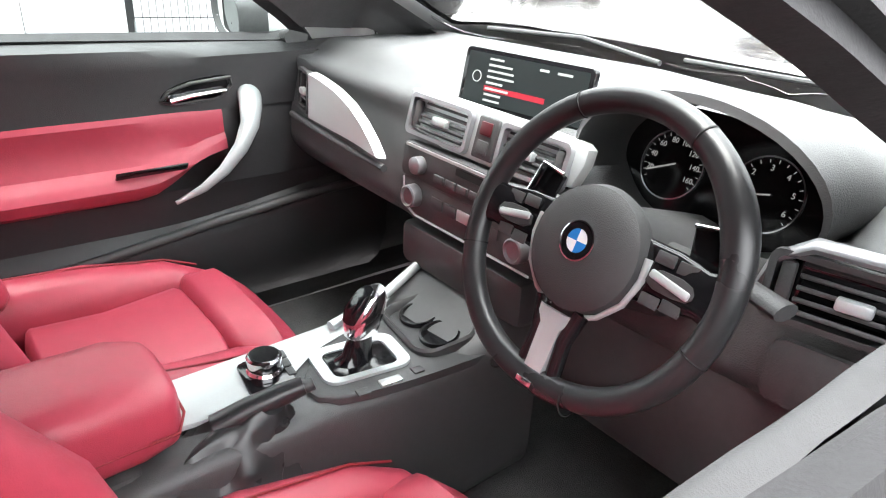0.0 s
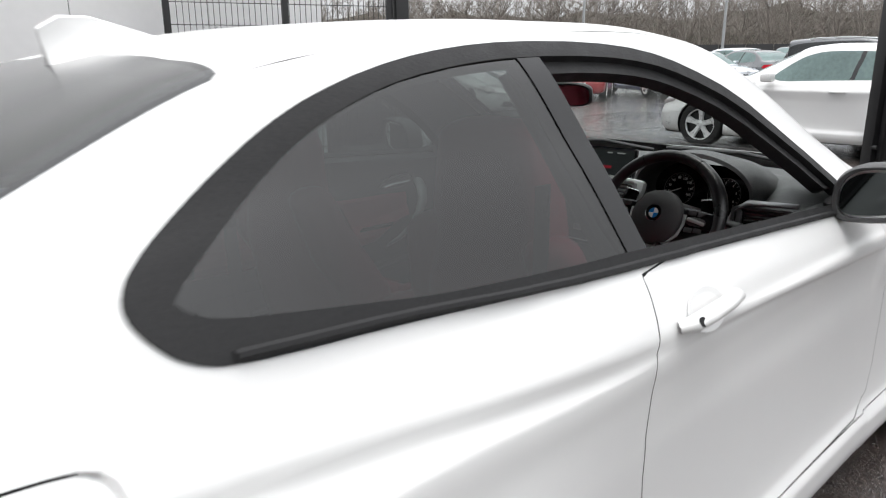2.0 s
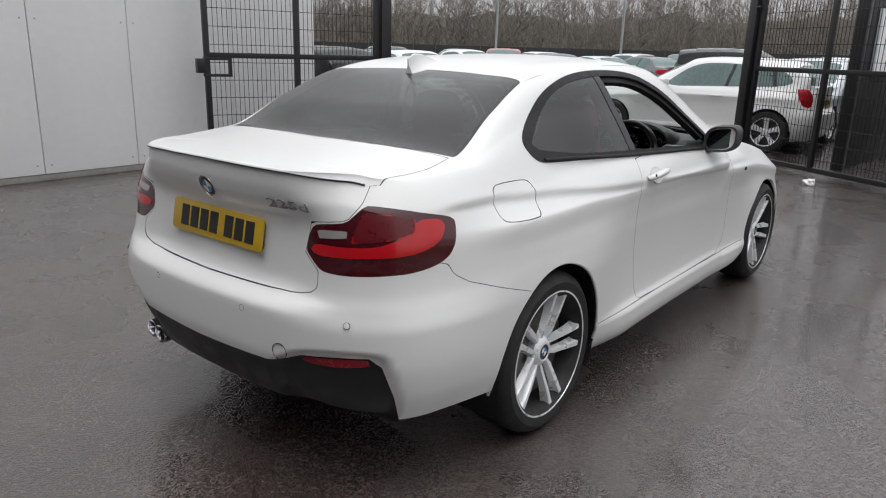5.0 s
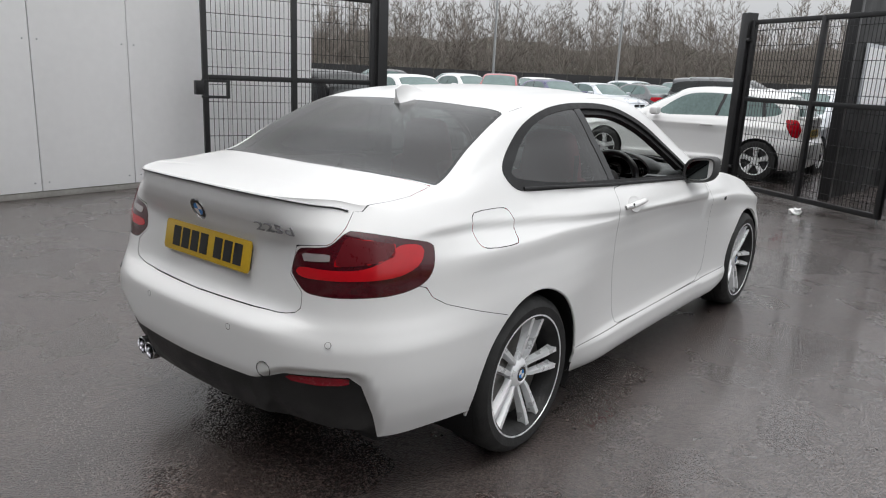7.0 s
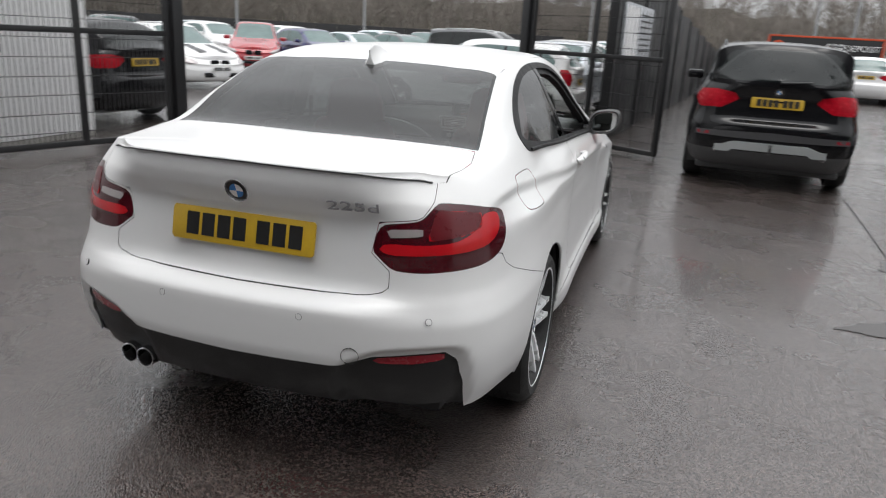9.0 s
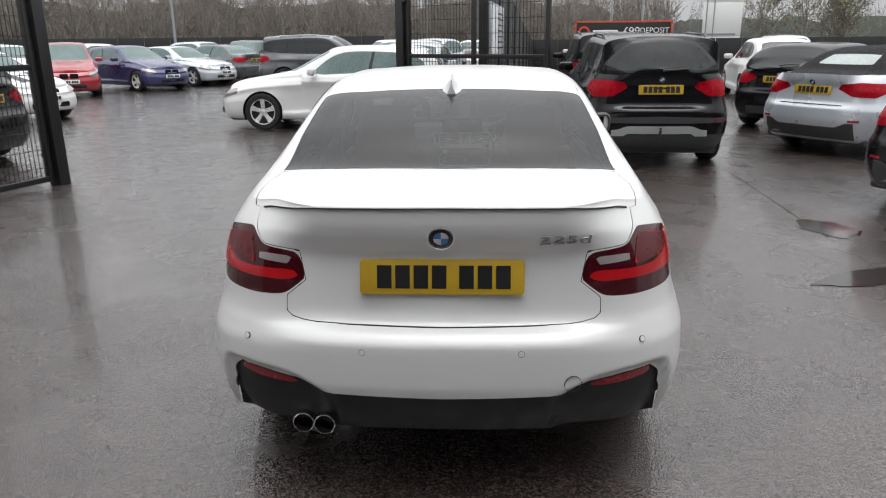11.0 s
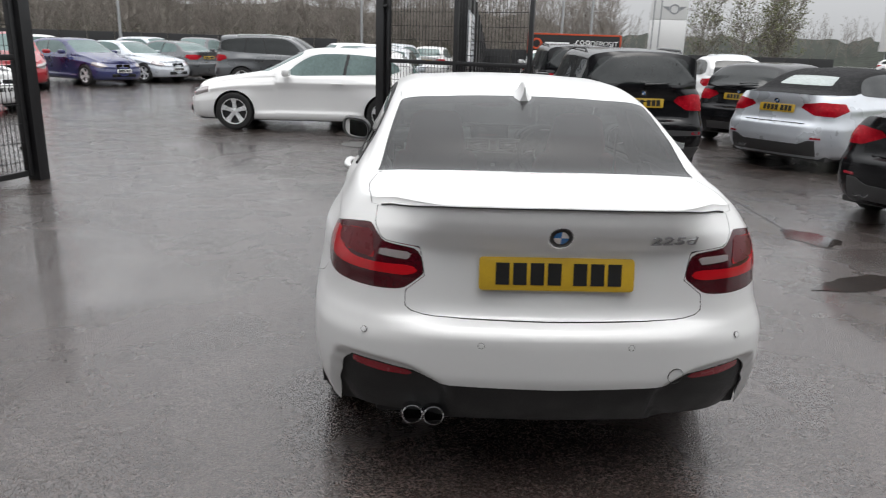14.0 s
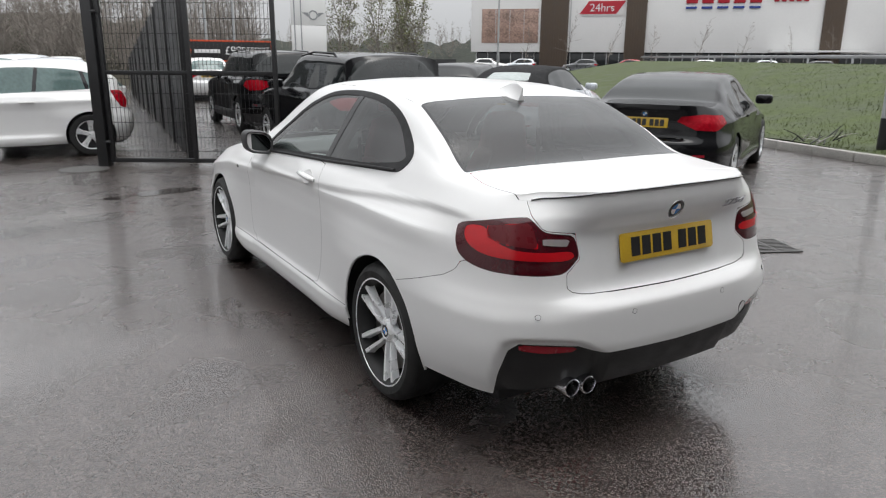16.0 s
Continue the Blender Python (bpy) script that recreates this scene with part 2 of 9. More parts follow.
def box(bm, lo, hi, bevel=0.0, m=None, seg=2):
    """A bevelled block between two corners, into bm."""
    lo, hi = Vector(lo), Vector(hi)
    got = bmesh.ops.create_cube(bm, size=1, matrix=(m or Matrix()) @ Matrix.Translation((lo + hi) / 2) @ Matrix.Diagonal((*(hi - lo), 1)))
    if bevel:
        es = list({e for v in got["verts"] for e in v.link_edges})
        bmesh.ops.bevel(bm, geom=es, offset=bevel, segments=seg, profile=0.5, affect="EDGES", clamp_overlap=True)
    return bm


def tube(bm, pts, radii, n=12, caps=True, squash=1.0, up=(0, 0, 1)):
    """A round rod along points, with a radius at each."""
    pts = [Vector(p) for p in pts]
    if not isinstance(radii, (list, tuple)):
        radii = [radii] * len(pts)
    rings = []
    for i, p in enumerate(pts):
        d = (pts[min(i + 1, len(pts) - 1)] - pts[max(i - 1, 0)]).normalized()
        a = d.cross(Vector(up))
        a = a.normalized() if a.length > 1e-3 else d.orthogonal().normalized()
        b = d.cross(a)
        rings.append([bm.verts.new(p + radii[i] * (math.cos(k * 2 * math.pi / n) * a + squash * math.sin(k * 2 * math.pi / n) * b)) for k in range(n)])
    for r, s in zip(rings, rings[1:]):
        for k in range(n):
            bm.faces.new((r[k], r[(k + 1) % n], s[(k + 1) % n], s[k]))
    if caps:
        bm.faces.new(rings[0][::-1]); bm.faces.new(rings[-1])
    return bm


def lathe(bm, prof, m, n=32, closed=False):
    """Turns a profile of (radius, height) round the z axis of m."""
    rings = [[bm.verts.new(m @ Vector((r * math.cos(k * 2 * math.pi / n), r * math.sin(k * 2 * math.pi / n), h))) for k in range(n)] for r, h in prof]
    if closed:
        rings.append(rings[0])
    for a, b in zip(rings, rings[1:]):
        for k in range(n):
            bm.faces.new((a[k], a[(k + 1) % n], b[(k + 1) % n], b[k]))
    if not closed:
        for ring, rev in ((rings[0], True), (rings[-1], False)):
            bm.faces.new(ring[::-1] if rev else ring)
    return bm


def plate_of(bm, outline, depth, m=None, bevel=0.0):
    """A slab with an outline in x and y, depth thick along z."""
    m = m or Matrix()
    lo = [bm.verts.new(m @ Vector((x, y, 0))) for x, y in outline]
    hi = [bm.verts.new(m @ Vector((x, y, depth))) for x, y in outline]
    k = len(outline)
    top = bm.faces.new(hi)
    bm.faces.new(lo[::-1])
    for i in range(k):
        bm.faces.new((lo[i], lo[(i + 1) % k], hi[(i + 1) % k], hi[i]))
    if bevel:
        bmesh.ops.bevel(bm, geom=list(top.edges), offset=bevel, segments=2, profile=0.5, affect="EDGES", clamp_overlap=True)
    return bm


def round_poly(points, times=3):
    """Corner cutting: the same outline, rounded."""
    p = [Vector(q) for q in points]
    for _ in range(times):
        p = [q for a, b in zip(p, p[1:] + p[:1]) for q in (a * 0.75 + b * 0.25, a * 0.25 + b * 0.75)]
    return [tuple(q) for q in p]


def rounded_rect(w, h, r, n=5):
    return [(sx * (w / 2 - r) + r * math.cos(a), sy * (h / 2 - r) + r * math.sin(a))
            for sx, sy, a0 in ((1, 1, 0), (-1, 1, 90), (-1, -1, 180), (1, -1, 270))
            for a in [radians(a0 + 90 * k / n) for k in range(n + 1)]]


def curve(*points):
    """A smooth function through (t, value) points, without overshoot."""
    t, v = np.array([p[0] for p in points], float), np.array([p[1] for p in points], float)
    h, d = np.diff(t), np.diff(v) / np.diff(t)
    s = np.zeros(len(t))
    s[1:-1] = np.where(d[1:] * d[:-1] > 0, 2 * d[1:] * d[:-1] / (d[1:] + d[:-1] + 1e-12), 0)
    s[0], s[-1] = d[0], d[-1]

    def at(x):
        x = np.clip(np.asarray(x, float), t[0], t[-1])
        i = np.clip(np.searchsorted(t, x) - 1, 0, len(t) - 2)
        u = (x - t[i]) / h[i]
        return v[i] * (1 + 2 * u) * (1 - u) ** 2 + s[i] * h[i] * u * (1 - u) ** 2 + v[i + 1] * u * u * (3 - 2 * u) + s[i + 1] * h[i] * u * u * (u - 1)
    return at


def smooth(a, b, x):
    u = np.clip((np.asarray(x, float) - a) / (b - a), 0, 1)
    return u * u * (3 - 2 * u)


def sd(px, py, poly):
    """Signed distance to an outline, negative inside."""
    p, q = np.array(poly), np.roll(np.array(poly), -1, 0)
    best, inside = np.full(px.shape, 1e9), np.zeros(px.shape, bool)
    for (ax, ay), (bx, by) in zip(p, q):
        ex, ey = bx - ax, by - ay
        u = np.clip(((px - ax) * ex + (py - ay) * ey) / (ex * ex + ey * ey + 1e-12), 0, 1)
        best = np.minimum(best, np.hypot(px - ax - u * ex, py - ay - u * ey))
        if ey:
            inside ^= ((ay > py) != (by > py)) & (px < (py - ay) / ey * ex + ax)
    return np.where(inside, -best, best)


def line_d(px, py, pts):
    """Unsigned distance to an open line."""
    best = np.full(px.shape, 1e9)
    for (ax, ay), (bx, by) in zip(pts, pts[1:]):
        ex, ey = bx - ax, by - ay
        u = np.clip(((px - ax) * ex + (py - ay) * ey) / (ex * ex + ey * ey + 1e-12), 0, 1)
        best = np.minimum(best, np.hypot(px - ax - u * ex, py - ay - u * ey))
    return best


class Skin:
    """A triangle sheet: rows of x, y, z, normal and girth (the way round the plan), and its faces."""

    def __init__(self, v, t):
        self.v, self.t = v, t

    def col(self):
        return self.v[:, 0], self.v[:, 1], self.v[:, 2], self.v[:, 6]

    def cut(self, f):
        """Splits along f = 0: the sheet where f < 0, and the rest."""
        t = self.t
        if not len(t):
            return Skin(self.v, t), Skin(self.v, t)
        neg = f[t] < 0
        k = neg.sum(1)
        ins, outs = [t[k == 3]], [t[k == 0]]
        extra, made, base = [], {}, len(self.v)

        def mid(a, b):
            key = (a, b) if a < b else (b, a)
            if key not in made:
                u = f[key[0]] / (f[key[0]] - f[key[1]])
                made[key] = base + len(extra)
                extra.append(self.v[key[0]] * (1 - u) + self.v[key[1]] * u)
            return made[key]
        ti, to = [], []
        for tri, kk in zip(t[(k == 1) | (k == 2)].tolist(), k[(k == 1) | (k == 2)].tolist()):
            want = kk == 1
            i = [(f[c] < 0) == want for c in tri].index(True)
            a, b, c = tri[i], tri[(i + 1) % 3], tri[(i + 2) % 3]
            ab, ac = mid(a, b), mid(a, c)
            (ti if want else to).append((a, ab, ac))
            (to if want else ti).extend(((ab, b, c), (ab, c, ac)))
        v = np.vstack([self.v] + ([np.array(extra)] if extra else []))
        ins = np.vstack(ins + ([np.array(ti)] if ti else []))
        outs = np.vstack(outs + ([np.array(to)] if to else []))
        return Skin(v, ins.astype(int)), Skin(v, outs.astype(int))

    def moved(self, d):
        v = self.v.copy()
        v[:, :3] += d * v[:, 3:6]
        return Skin(v, self.t)

    def flipped(self):
        v = self.v.copy()
        v[:, 0] *= -1
        v[:, 3] *= -1
        return Skin(v, self.t[:, ::-1])

    def plus(self, *others):
        v, t = [self.v], [self.t]
        for o in others:
            t.append(o.t + sum(map(len, v)))
            v.append(o.v)
        return Skin(np.vstack(v), np.vstack(t))

    def both(self):
        return self.plus(self.flipped())

    def pieces(self):
        """The sheet's separate islands."""
        s = self.used()
        lab = np.arange(len(s.v))
        while True:
            low = lab[s.t].min(1)
            new_lab = lab.copy()
            for c in range(3):
                np.minimum.at(new_lab, s.t[:, c], low)
            new_lab = new_lab[new_lab]
            if (new_lab == lab).all():
                break
            lab = new_lab
        got = lab[s.t[:, 0]]
        return [Skin(s.v, s.t[got == k]) for k in np.unique(got) if (got == k).sum() > 6]

    def used(self):
        keep, inv = np.unique(self.t, return_inverse=True)
        return Skin(self.v[keep], inv.reshape(-1, 3))

    def mesh(self, name, thick=0.0, back=None):
        """As a mesh, with the sheet's own normals; thick adds a back at that depth and a rim."""
        s = self.used()
        v, t = s.v, s.t
        if thick:
            n = len(v)
            b = v.copy()
            b[:, :3] -= thick * b[:, 3:6]
            b[:, 3:6] *= -1
            e = np.vstack([t[:, [0, 1]], t[:, [1, 2]], t[:, [2, 0]]])
            keys = {tuple(x) for x in e.tolist()}
            rim = [(x, y) for x, y in keys if (y, x) not in keys]
            rt = [q for x, y in rim for q in ((y, x, x + n), (y, x + n, y + n))]
            t = np.vstack([t, t[:, ::-1] + n] + ([np.array(rt)] if rt else []))
            v = np.vstack([v, b])
        me = bpy.data.meshes.new(name)
        me.from_pydata(v[:, :3].tolist(), [], t.tolist())
        if thick and back is not None:
            me.polygons.foreach_set("material_index", [0] * len(s.t) + [1] * (len(t) - len(s.t)))
        me.polygons.foreach_set("use_smooth", [True] * len(me.polygons))
        if not thick:
            me.normals_split_custom_set_from_vertices(v[:, 3:6].tolist())
        else:
            me.set_sharp_from_angle(angle=radians(40))
        return me


def arc_through(points, closed=False):
    """x, y by length along a smooth line through plan points, mirrored at both ends."""
    p = np.array(points, float)
    p = np.vstack([p[1] * (-1, 1), p, p[-2] * (-1, 1)])
    s = np.r_[0, np.cumsum(np.hypot(*np.diff(p, axis=0).T))]
    s -= s[1]
    tan = np.zeros_like(p)
    tan[1:-1] = (p[2:] - p[:-2]) / (s[2:] - s[:-2])[:, None]

    def at(x):
        x = np.clip(np.asarray(x, float), 0, s[-2])
        i = np.clip(np.searchsorted(s, x) - 1, 1, len(p) - 3)
        h = s[i + 1] - s[i]
        u = ((x - s[i]) / h)[:, None]
        h = h[:, None]
        return p[i] * (1 + 2 * u) * (1 - u) ** 2 + tan[i] * h * u * (1 - u) ** 2 + p[i + 1] * u * u * (3 - 2 * u) + tan[i + 1] * h * u * u * (u - 1)
    return at, s[-2]


class Hull:
    """One half of a car's skin, from a plan line, section profiles and three guide lines."""

    def __init__(self, plan, profiles, top, edge_x, edge_z, mid_z, bottom=0.2, cols=200, rows=70, uprows=50, join=(-0.75, -0.02), bulge=0.014):
        at, self.length = arc_through(plan)
        s = np.linspace(0, self.length, cols)
        xy, d = at(s), at(np.clip(s + 1e-3, 0, self.length)) - at(np.clip(s - 1e-3, 0, self.length))
        d /= np.hypot(*d.T)[:, None] + 1e-12
        d[0], d[-1] = (1, 0), (-1, 0)
        out = np.stack([d[:, 1], -d[:, 0]], 1)
        self.s_ref, self.xy_ref = s, xy
        zs = top(xy[:, 1], xy[:, 0])
        v = np.linspace(0, 1, rows)[:, None]
        z = bottom + v * (zs - bottom)
        zp = np.where(xy[:, 1] > 1.9, bottom + v * (1.0 - bottom), z)
        off = profiles(s, xy, zp)
        low = np.stack([xy[:, 0] - off * out[:, 0], xy[:, 1] - off * out[:, 1], z], -1)
        low[:, 0, 0] = low[:, -1, 0] = 0
        sx, sy, sz = low[-1].T
        ex = np.minimum(edge_x(sy), 0.93 * sx)
        cz = mid_z(sy)
        ez = np.where(edge_x(sy) <= 0.93 * sx, edge_z(sy), sz + 0.35 * (cz - sz))
        pts = np.stack([np.stack([sx, sz], -1), np.stack([(sx + ex) / 2 + bulge, (sz + ez) / 2 + 0.3 * bulge], -1), np.stack([ex, ez], -1),
                        np.stack([0.6 * ex, ez + 0.78 * (cz - ez)], -1), np.stack([0 * ex, cz], -1), np.stack([-0.6 * ex, ez + 0.78 * (cz - ez)], -1)])
        tt = np.array([0, 0.26, 0.5, 0.72, 1.0, 1.28])
        tan = np.zeros_like(pts)
        tan[1:-1] = (pts[2:] - pts[:-2]) / (tt[2:] - tt[:-2])[:, None, None]
        tan[0] = (pts[1] - pts[0]) / 0.26
        up = []
        for u in np.linspace(0, 1, uprows)[1:]:
            i = min(int(np.searchsorted(tt, u) - 1), 3)
            h = tt[i + 1] - tt[i]
            w = (u - tt[i]) / h
            q = pts[i] * (1 + 2 * w) * (1 - w) ** 2 + tan[i] * h * w * (1 - w) ** 2 + pts[i + 1] * w * w * (3 - 2 * w) + tan[i + 1] * h * w * w * (w - 1)
            up.append(np.stack([q[:, 0], sy, q[:, 1]], -1))
        g = np.concatenate([low, np.array(up)])
        k, soft = rows - 1, (smooth(join[0] - 0.12, join[0], sy) * (1 - smooth(join[1], join[1] + 0.15, sy)))[None, :, None]
        for _ in range(40):
            a = g[k - 9:k + 10].copy()
            g[k - 8:k + 9] += soft * 0.5 * ((a[2:] + a[:-2]) / 2 - a[1:-1])
        du, dv = np.gradient(g, axis=1), np.gradient(g, axis=0)
        du[:, 0], du[:, -1] = du[:, 0] * (1, 0, 0) + (1e-6, 0, 0), du[:, -1] * (1, 0, 0) - (1e-6, 0, 0)
        nrm = np.cross(du, dv)
        ln = np.linalg.norm(nrm, axis=-1, keepdims=True)
        nrm = np.where(ln > 1e-12, nrm / np.maximum(ln, 1e-12), (0, 0, 1))
        nrm[-1, :, 0] = 0
        nrm[-1] /= np.linalg.norm(nrm[-1], axis=-1, keepdims=True) + 1e-9
        r, c = g.shape[:2]
        girth = np.broadcast_to(s, (r, c))
        rowid = np.broadcast_to(np.arange(r)[:, None] - k, (r, c))
        verts = np.concatenate([g, nrm, girth[..., None], rowid[..., None]], -1).reshape(-1, 8)
        i = (np.arange(r - 1)[:, None] * c + np.arange(c - 1)).ravel()
        tris = np.vstack([np.stack([i, i + 1, i + c + 1], 1), np.stack([i, i + c + 1, i + c], 1)])
        p = verts[:, :3]
        area = np.linalg.norm(np.cross(p[tris[:, 1]] - p[tris[:, 0]], p[tris[:, 2]] - p[tris[:, 0]]), axis=1)
        tris = tris[area > 1e-9]
        split = verts[tris, 7].mean(1) < 0
        self.low, self.up = Skin(verts, tris[split]), Skin(verts, tris[~split])
        self.all = Skin(verts, tris)

    def girth_x(self, x):
        """The way round the plan at which the rear reaches that half width."""
        i = np.argmax(self.xy_ref[:, 0] >= x)
        return float(np.interp(x, self.xy_ref[:i + 1, 0], self.s_ref[:i + 1]))

    def girth_y(self, y):
        k = len(self.s_ref) // 6
        return float(np.interp(y, self.xy_ref[k // 2:, 1], self.s_ref[k // 2:]))

# ---- the white coupe: its skin ----
car = thing("coupe_car", Matrix(), "white two-door coupe with red leather cabin parked on wet asphalt", "car")
P_REAR = curve((0.18, 0.2), (0.26, 0.10), (0.32, 0.055), (0.42, 0.015), (0.5, 0.0), (0.6, 0.001), (0.636, 0.004), (0.648, 0.013), (0.668, 0.038), (0.682, 0.07),
               (0.72, 0.09), (0.80, 0.10), (0.89, 0.111), (0.905, 0.109), (0.94, 0.090), (0.975, 0.073), (1.02, 0.065), (1.07, 0.065))
P_CORNER = curve((0.18, 0.16), (0.25, 0.08), (0.3, 0.05), (0.4, 0.012), (0.5, 0.0), (0.6, 0.004), (0.66, 0.022), (0.71, 0.040), (0.77, 0.052),
                 (0.85, 0.062), (0.92, 0.082), (0.98, 0.108), (1.03, 0.15), (1.07, 0.17))
P_QUARTER = curve((0.18, 0.10), (0.25, 0.04), (0.3, 0.022), (0.4, 0.004), (0.5, 0.0), (0.6, 0.0), (0.68, 0.010), (0.75, 0.024), (0.80, 0.030), (0.85, 0.028), (0.872, 0.030),
                  (0.90, 0.050), (0.95, 0.090), (1.0, 0.128), (1.05, 0.15))
P_DOOR = curve((0.18, 0.05), (0.205, 0.014), (0.235, -0.006), (0.28, -0.016), (0.322, -0.016), (0.342, -0.004), (0.37, 0.012), (0.45, 0.020), (0.6, 0.024), (0.72, 0.022),
               (0.80, 0.012), (0.85, 0.005), (0.866, 0.006), (0.885, 0.018), (0.92, 0.034), (0.955, 0.055), (1.0, 0.092))


def coupe_profiles(s, xy, z):
    x, y = xy[:, 0], xy[:, 1]
    wr = np.where(y < 1, 1 - smooth(0.36, 0.66, x), 0)
    wq = smooth(-0.62, -0.2, y) * np.where(y > 0, 1, 1 - wr)
    wd = smooth(0.2, 0.7, y) * (1 - smooth(2.1, 2.6, y))
    wc = 1 - wr - wq
    return wr * P_REAR(z) + wc * P_CORNER(z) + wq * ((1 - wd) * P_QUARTER(z) + wd * P_DOOR(z))


T_BACK, T_SIDE = curve((0, 1.064), (0.4, 1.060), (0.60, 1.054), (0.68, 1.044), (0.86, 1.03)), curve((-0.62, 1.03), (-0.3, 1.045), (0.0, 1.05), (0.4, 1.022), (0.764, 0.996), (1.3, 0.97), (1.9, 0.945),
                                                                                      (2.3, 0.925), (2.7, 0.87), (3.1, 0.79), (3.3, 0.74), (3.46, 0.70))
COUPE_PLAN = [(0, -0.958), (0.25, -0.95), (0.46, -0.925), (0.62, -0.875), (0.735, -0.80), (0.81, -0.69), (0.85, -0.53), (0.872, -0.3), (0.882, 0), (0.874, 0.35), (0.858, 0.8),
              (0.852, 1.3), (0.852, 1.8), (0.862, 2.3), (0.872, 2.69), (0.85, 3.0), (0.76, 3.25), (0.5, 3.40), (0, 3.46)]
hull = Hull(COUPE_PLAN, coupe_profiles, lambda y, x: np.where(y < -0.62, T_BACK(x), T_SIDE(y)),
            curve((-0.9, 0.55), (-0.7, 0.575), (-0.34, 0.622), (-0.1, 0.588), (0.17, 0.556), (0.63, 0.565), (1.0, 0.572), (1.45, 0.575), (1.9, 0.635), (2.2, 0.70), (2.6, 0.66), (3.4, 0.5)),
            curve((-0.9, 1.060), (-0.7, 1.058), (-0.34, 1.082), (-0.1, 1.205), (0.17, 1.315), (0.4, 1.352), (0.63, 1.367), (1.0, 1.370), (1.3, 1.345), (1.5, 1.29), (1.9, 1.09), (2.2, 0.955), (2.6, 0.905), (3.1, 0.81), (3.46, 0.70)),
            curve((-0.9, 1.068), (-0.7, 1.078), (-0.40, 1.098), (-0.15, 1.225), (0.19, 1.345), (0.5, 1.398), (0.95, 1.418), (1.3, 1.402), (1.55, 1.35), (1.95, 1.175), (2.34, 0.985), (2.7, 0.945), (3.1, 0.865), (3.46, 0.705)),
            cols=260, rows=96, uprows=64)


def near(p):
    """The girth of the skin at the place nearest to p."""
    return float(hull.all.v[np.argmin(((hull.all.v[:, :3] - p) ** 2).sum(1)), 6])


def on_skin(y, z, side=1):
    """The place and the normal of the skin's flank at that y and z."""
    v = hull.all.v[(hull.all.v[:, 0] > 0.35)]
    i = np.argsort((v[:, 1] - y) ** 2 + (v[:, 2] - z) ** 2)[:4]
    w = 1 / (np.hypot(v[i, 1] - y, v[i, 2] - z) + 1e-4)
    q = (v[i] * w[:, None]).sum(0) / w.sum()
    return Vector((side * q[0], y, z)), Vector((side * q[3], q[4], q[5])).normalized()


def on_back(x, z):
    v = hull.low.v[(hull.low.v[:, 1] < -0.5) & (hull.low.v[:, 7] <= 0)]
    i = np.argsort((v[:, 0] - abs(x)) ** 2 + (v[:, 2] - z) ** 2)[:4]
    w = 1 / (np.hypot(v[i, 0] - abs(x), v[i, 2] - z) + 1e-4)
    q = (v[i] * w[:, None]).sum(0) / w.sum()
    sx = -1 if x < 0 else 1
    return Vector((x, q[1], z)), Vector((sx * q[3], q[4], q[5])).normalized()


def stuck(p, n, up=(0, 0, 1)):
    """A pose on the skin: z out of it, y as far up as can be."""
    n = Vector(n).normalized()
    x = Vector(up).cross(n).normalized()
    m = Matrix((x, n.cross(x), n)).transposed().to_4x4()
    m.translation = p
    return m


GAP_HALF = 0.0013
gaps = []


def split(skin, fn, half=GAP_HALF):
    """Panel where fn < 0, the rest, and the sunk gap between them."""
    inner, rest = skin.cut(fn(skin) + half)
    gap, outer = rest.cut(fn(rest) - half)
    gaps.append(gap.moved(-0.004))
    return inner, outer


def line_gap(skin, fn, half=GAP_HALF):
    g, rest = skin.cut(fn(skin) - half)
    gaps.append(g.moved(-0.004))
    return rest


AERO = round_poly([(near((0.34, -0.945, 0.45)), 0.45), (near((0.43, -0.925, 0.49)), 0.505), (near((0.50, -0.905, 0.53)), 0.535), (near((0.64, -0.865, 0.545)), 0.548), (near((0.72, -0.815, 0.55)), 0.548), (near((0.755, -0.78, 0.52)), 0.52), (near((0.76, -0.74, 0.38)), 0.38),
                   (near((0.75, -0.72, 0.28)), 0.25), (near((0.34, -0.92, 0.28)), 0.25)], 2)
va = hull.all.v
va[:, :3] -= va[:, 3:6] * (0.028 * smooth(0.0, 0.024, -np.where(va[:, 1] < -0.5, sd(va[:, 6], va[:, 2], AERO), 1.0)))[:, None]
# the crease along the flank
CREASE = ((-0.6, 0.962), (-0.3, 0.966), (-0.17, 0.958), (0.045, 0.945), (0.35, 0.917), (0.6, 0.90), (0.8, 0.888), (1.2, 0.868), (1.6, 0.846), (2.0, 0.835))
under = np.interp(va[:, 1], *zip(*CREASE)) - va[:, 2]
dent = 0.014 * np.clip(under / 0.016, 0, 1) * (1 - smooth(0.03, 0.20, under)) * smooth(-0.62, -0.42, va[:, 1]) * (1 - smooth(1.6, 2.1, va[:, 1])) * (va[:, 0] > 0.5)
va[:, :3] -= va[:, 3:6] * dent[:, None]
# the normals follow the relief
tri_n = np.cross(va[hull.all.t[:, 1], :3] - va[hull.all.t[:, 0], :3], va[hull.all.t[:, 2], :3] - va[hull.all.t[:, 0], :3])
acc = np.zeros((len(va), 3))
for corner in range(3):
    np.add.at(acc, hull.all.t[:, corner], tri_n)
acc /= np.linalg.norm(acc, axis=1, keepdims=True) + 1e-15
acc *= np.sign((acc * va[:, 3:6]).sum(1, keepdims=True) + 1e-9)
shaped = (va[:, 0] > 0.03) & (va[:, 1] < 2.2) & (va[:, 2] < 1.0) & (va[:, 7] < 0) & (np.linalg.norm(acc, axis=1) > 0.5)
va[shaped, 3:6] = acc[shaped]
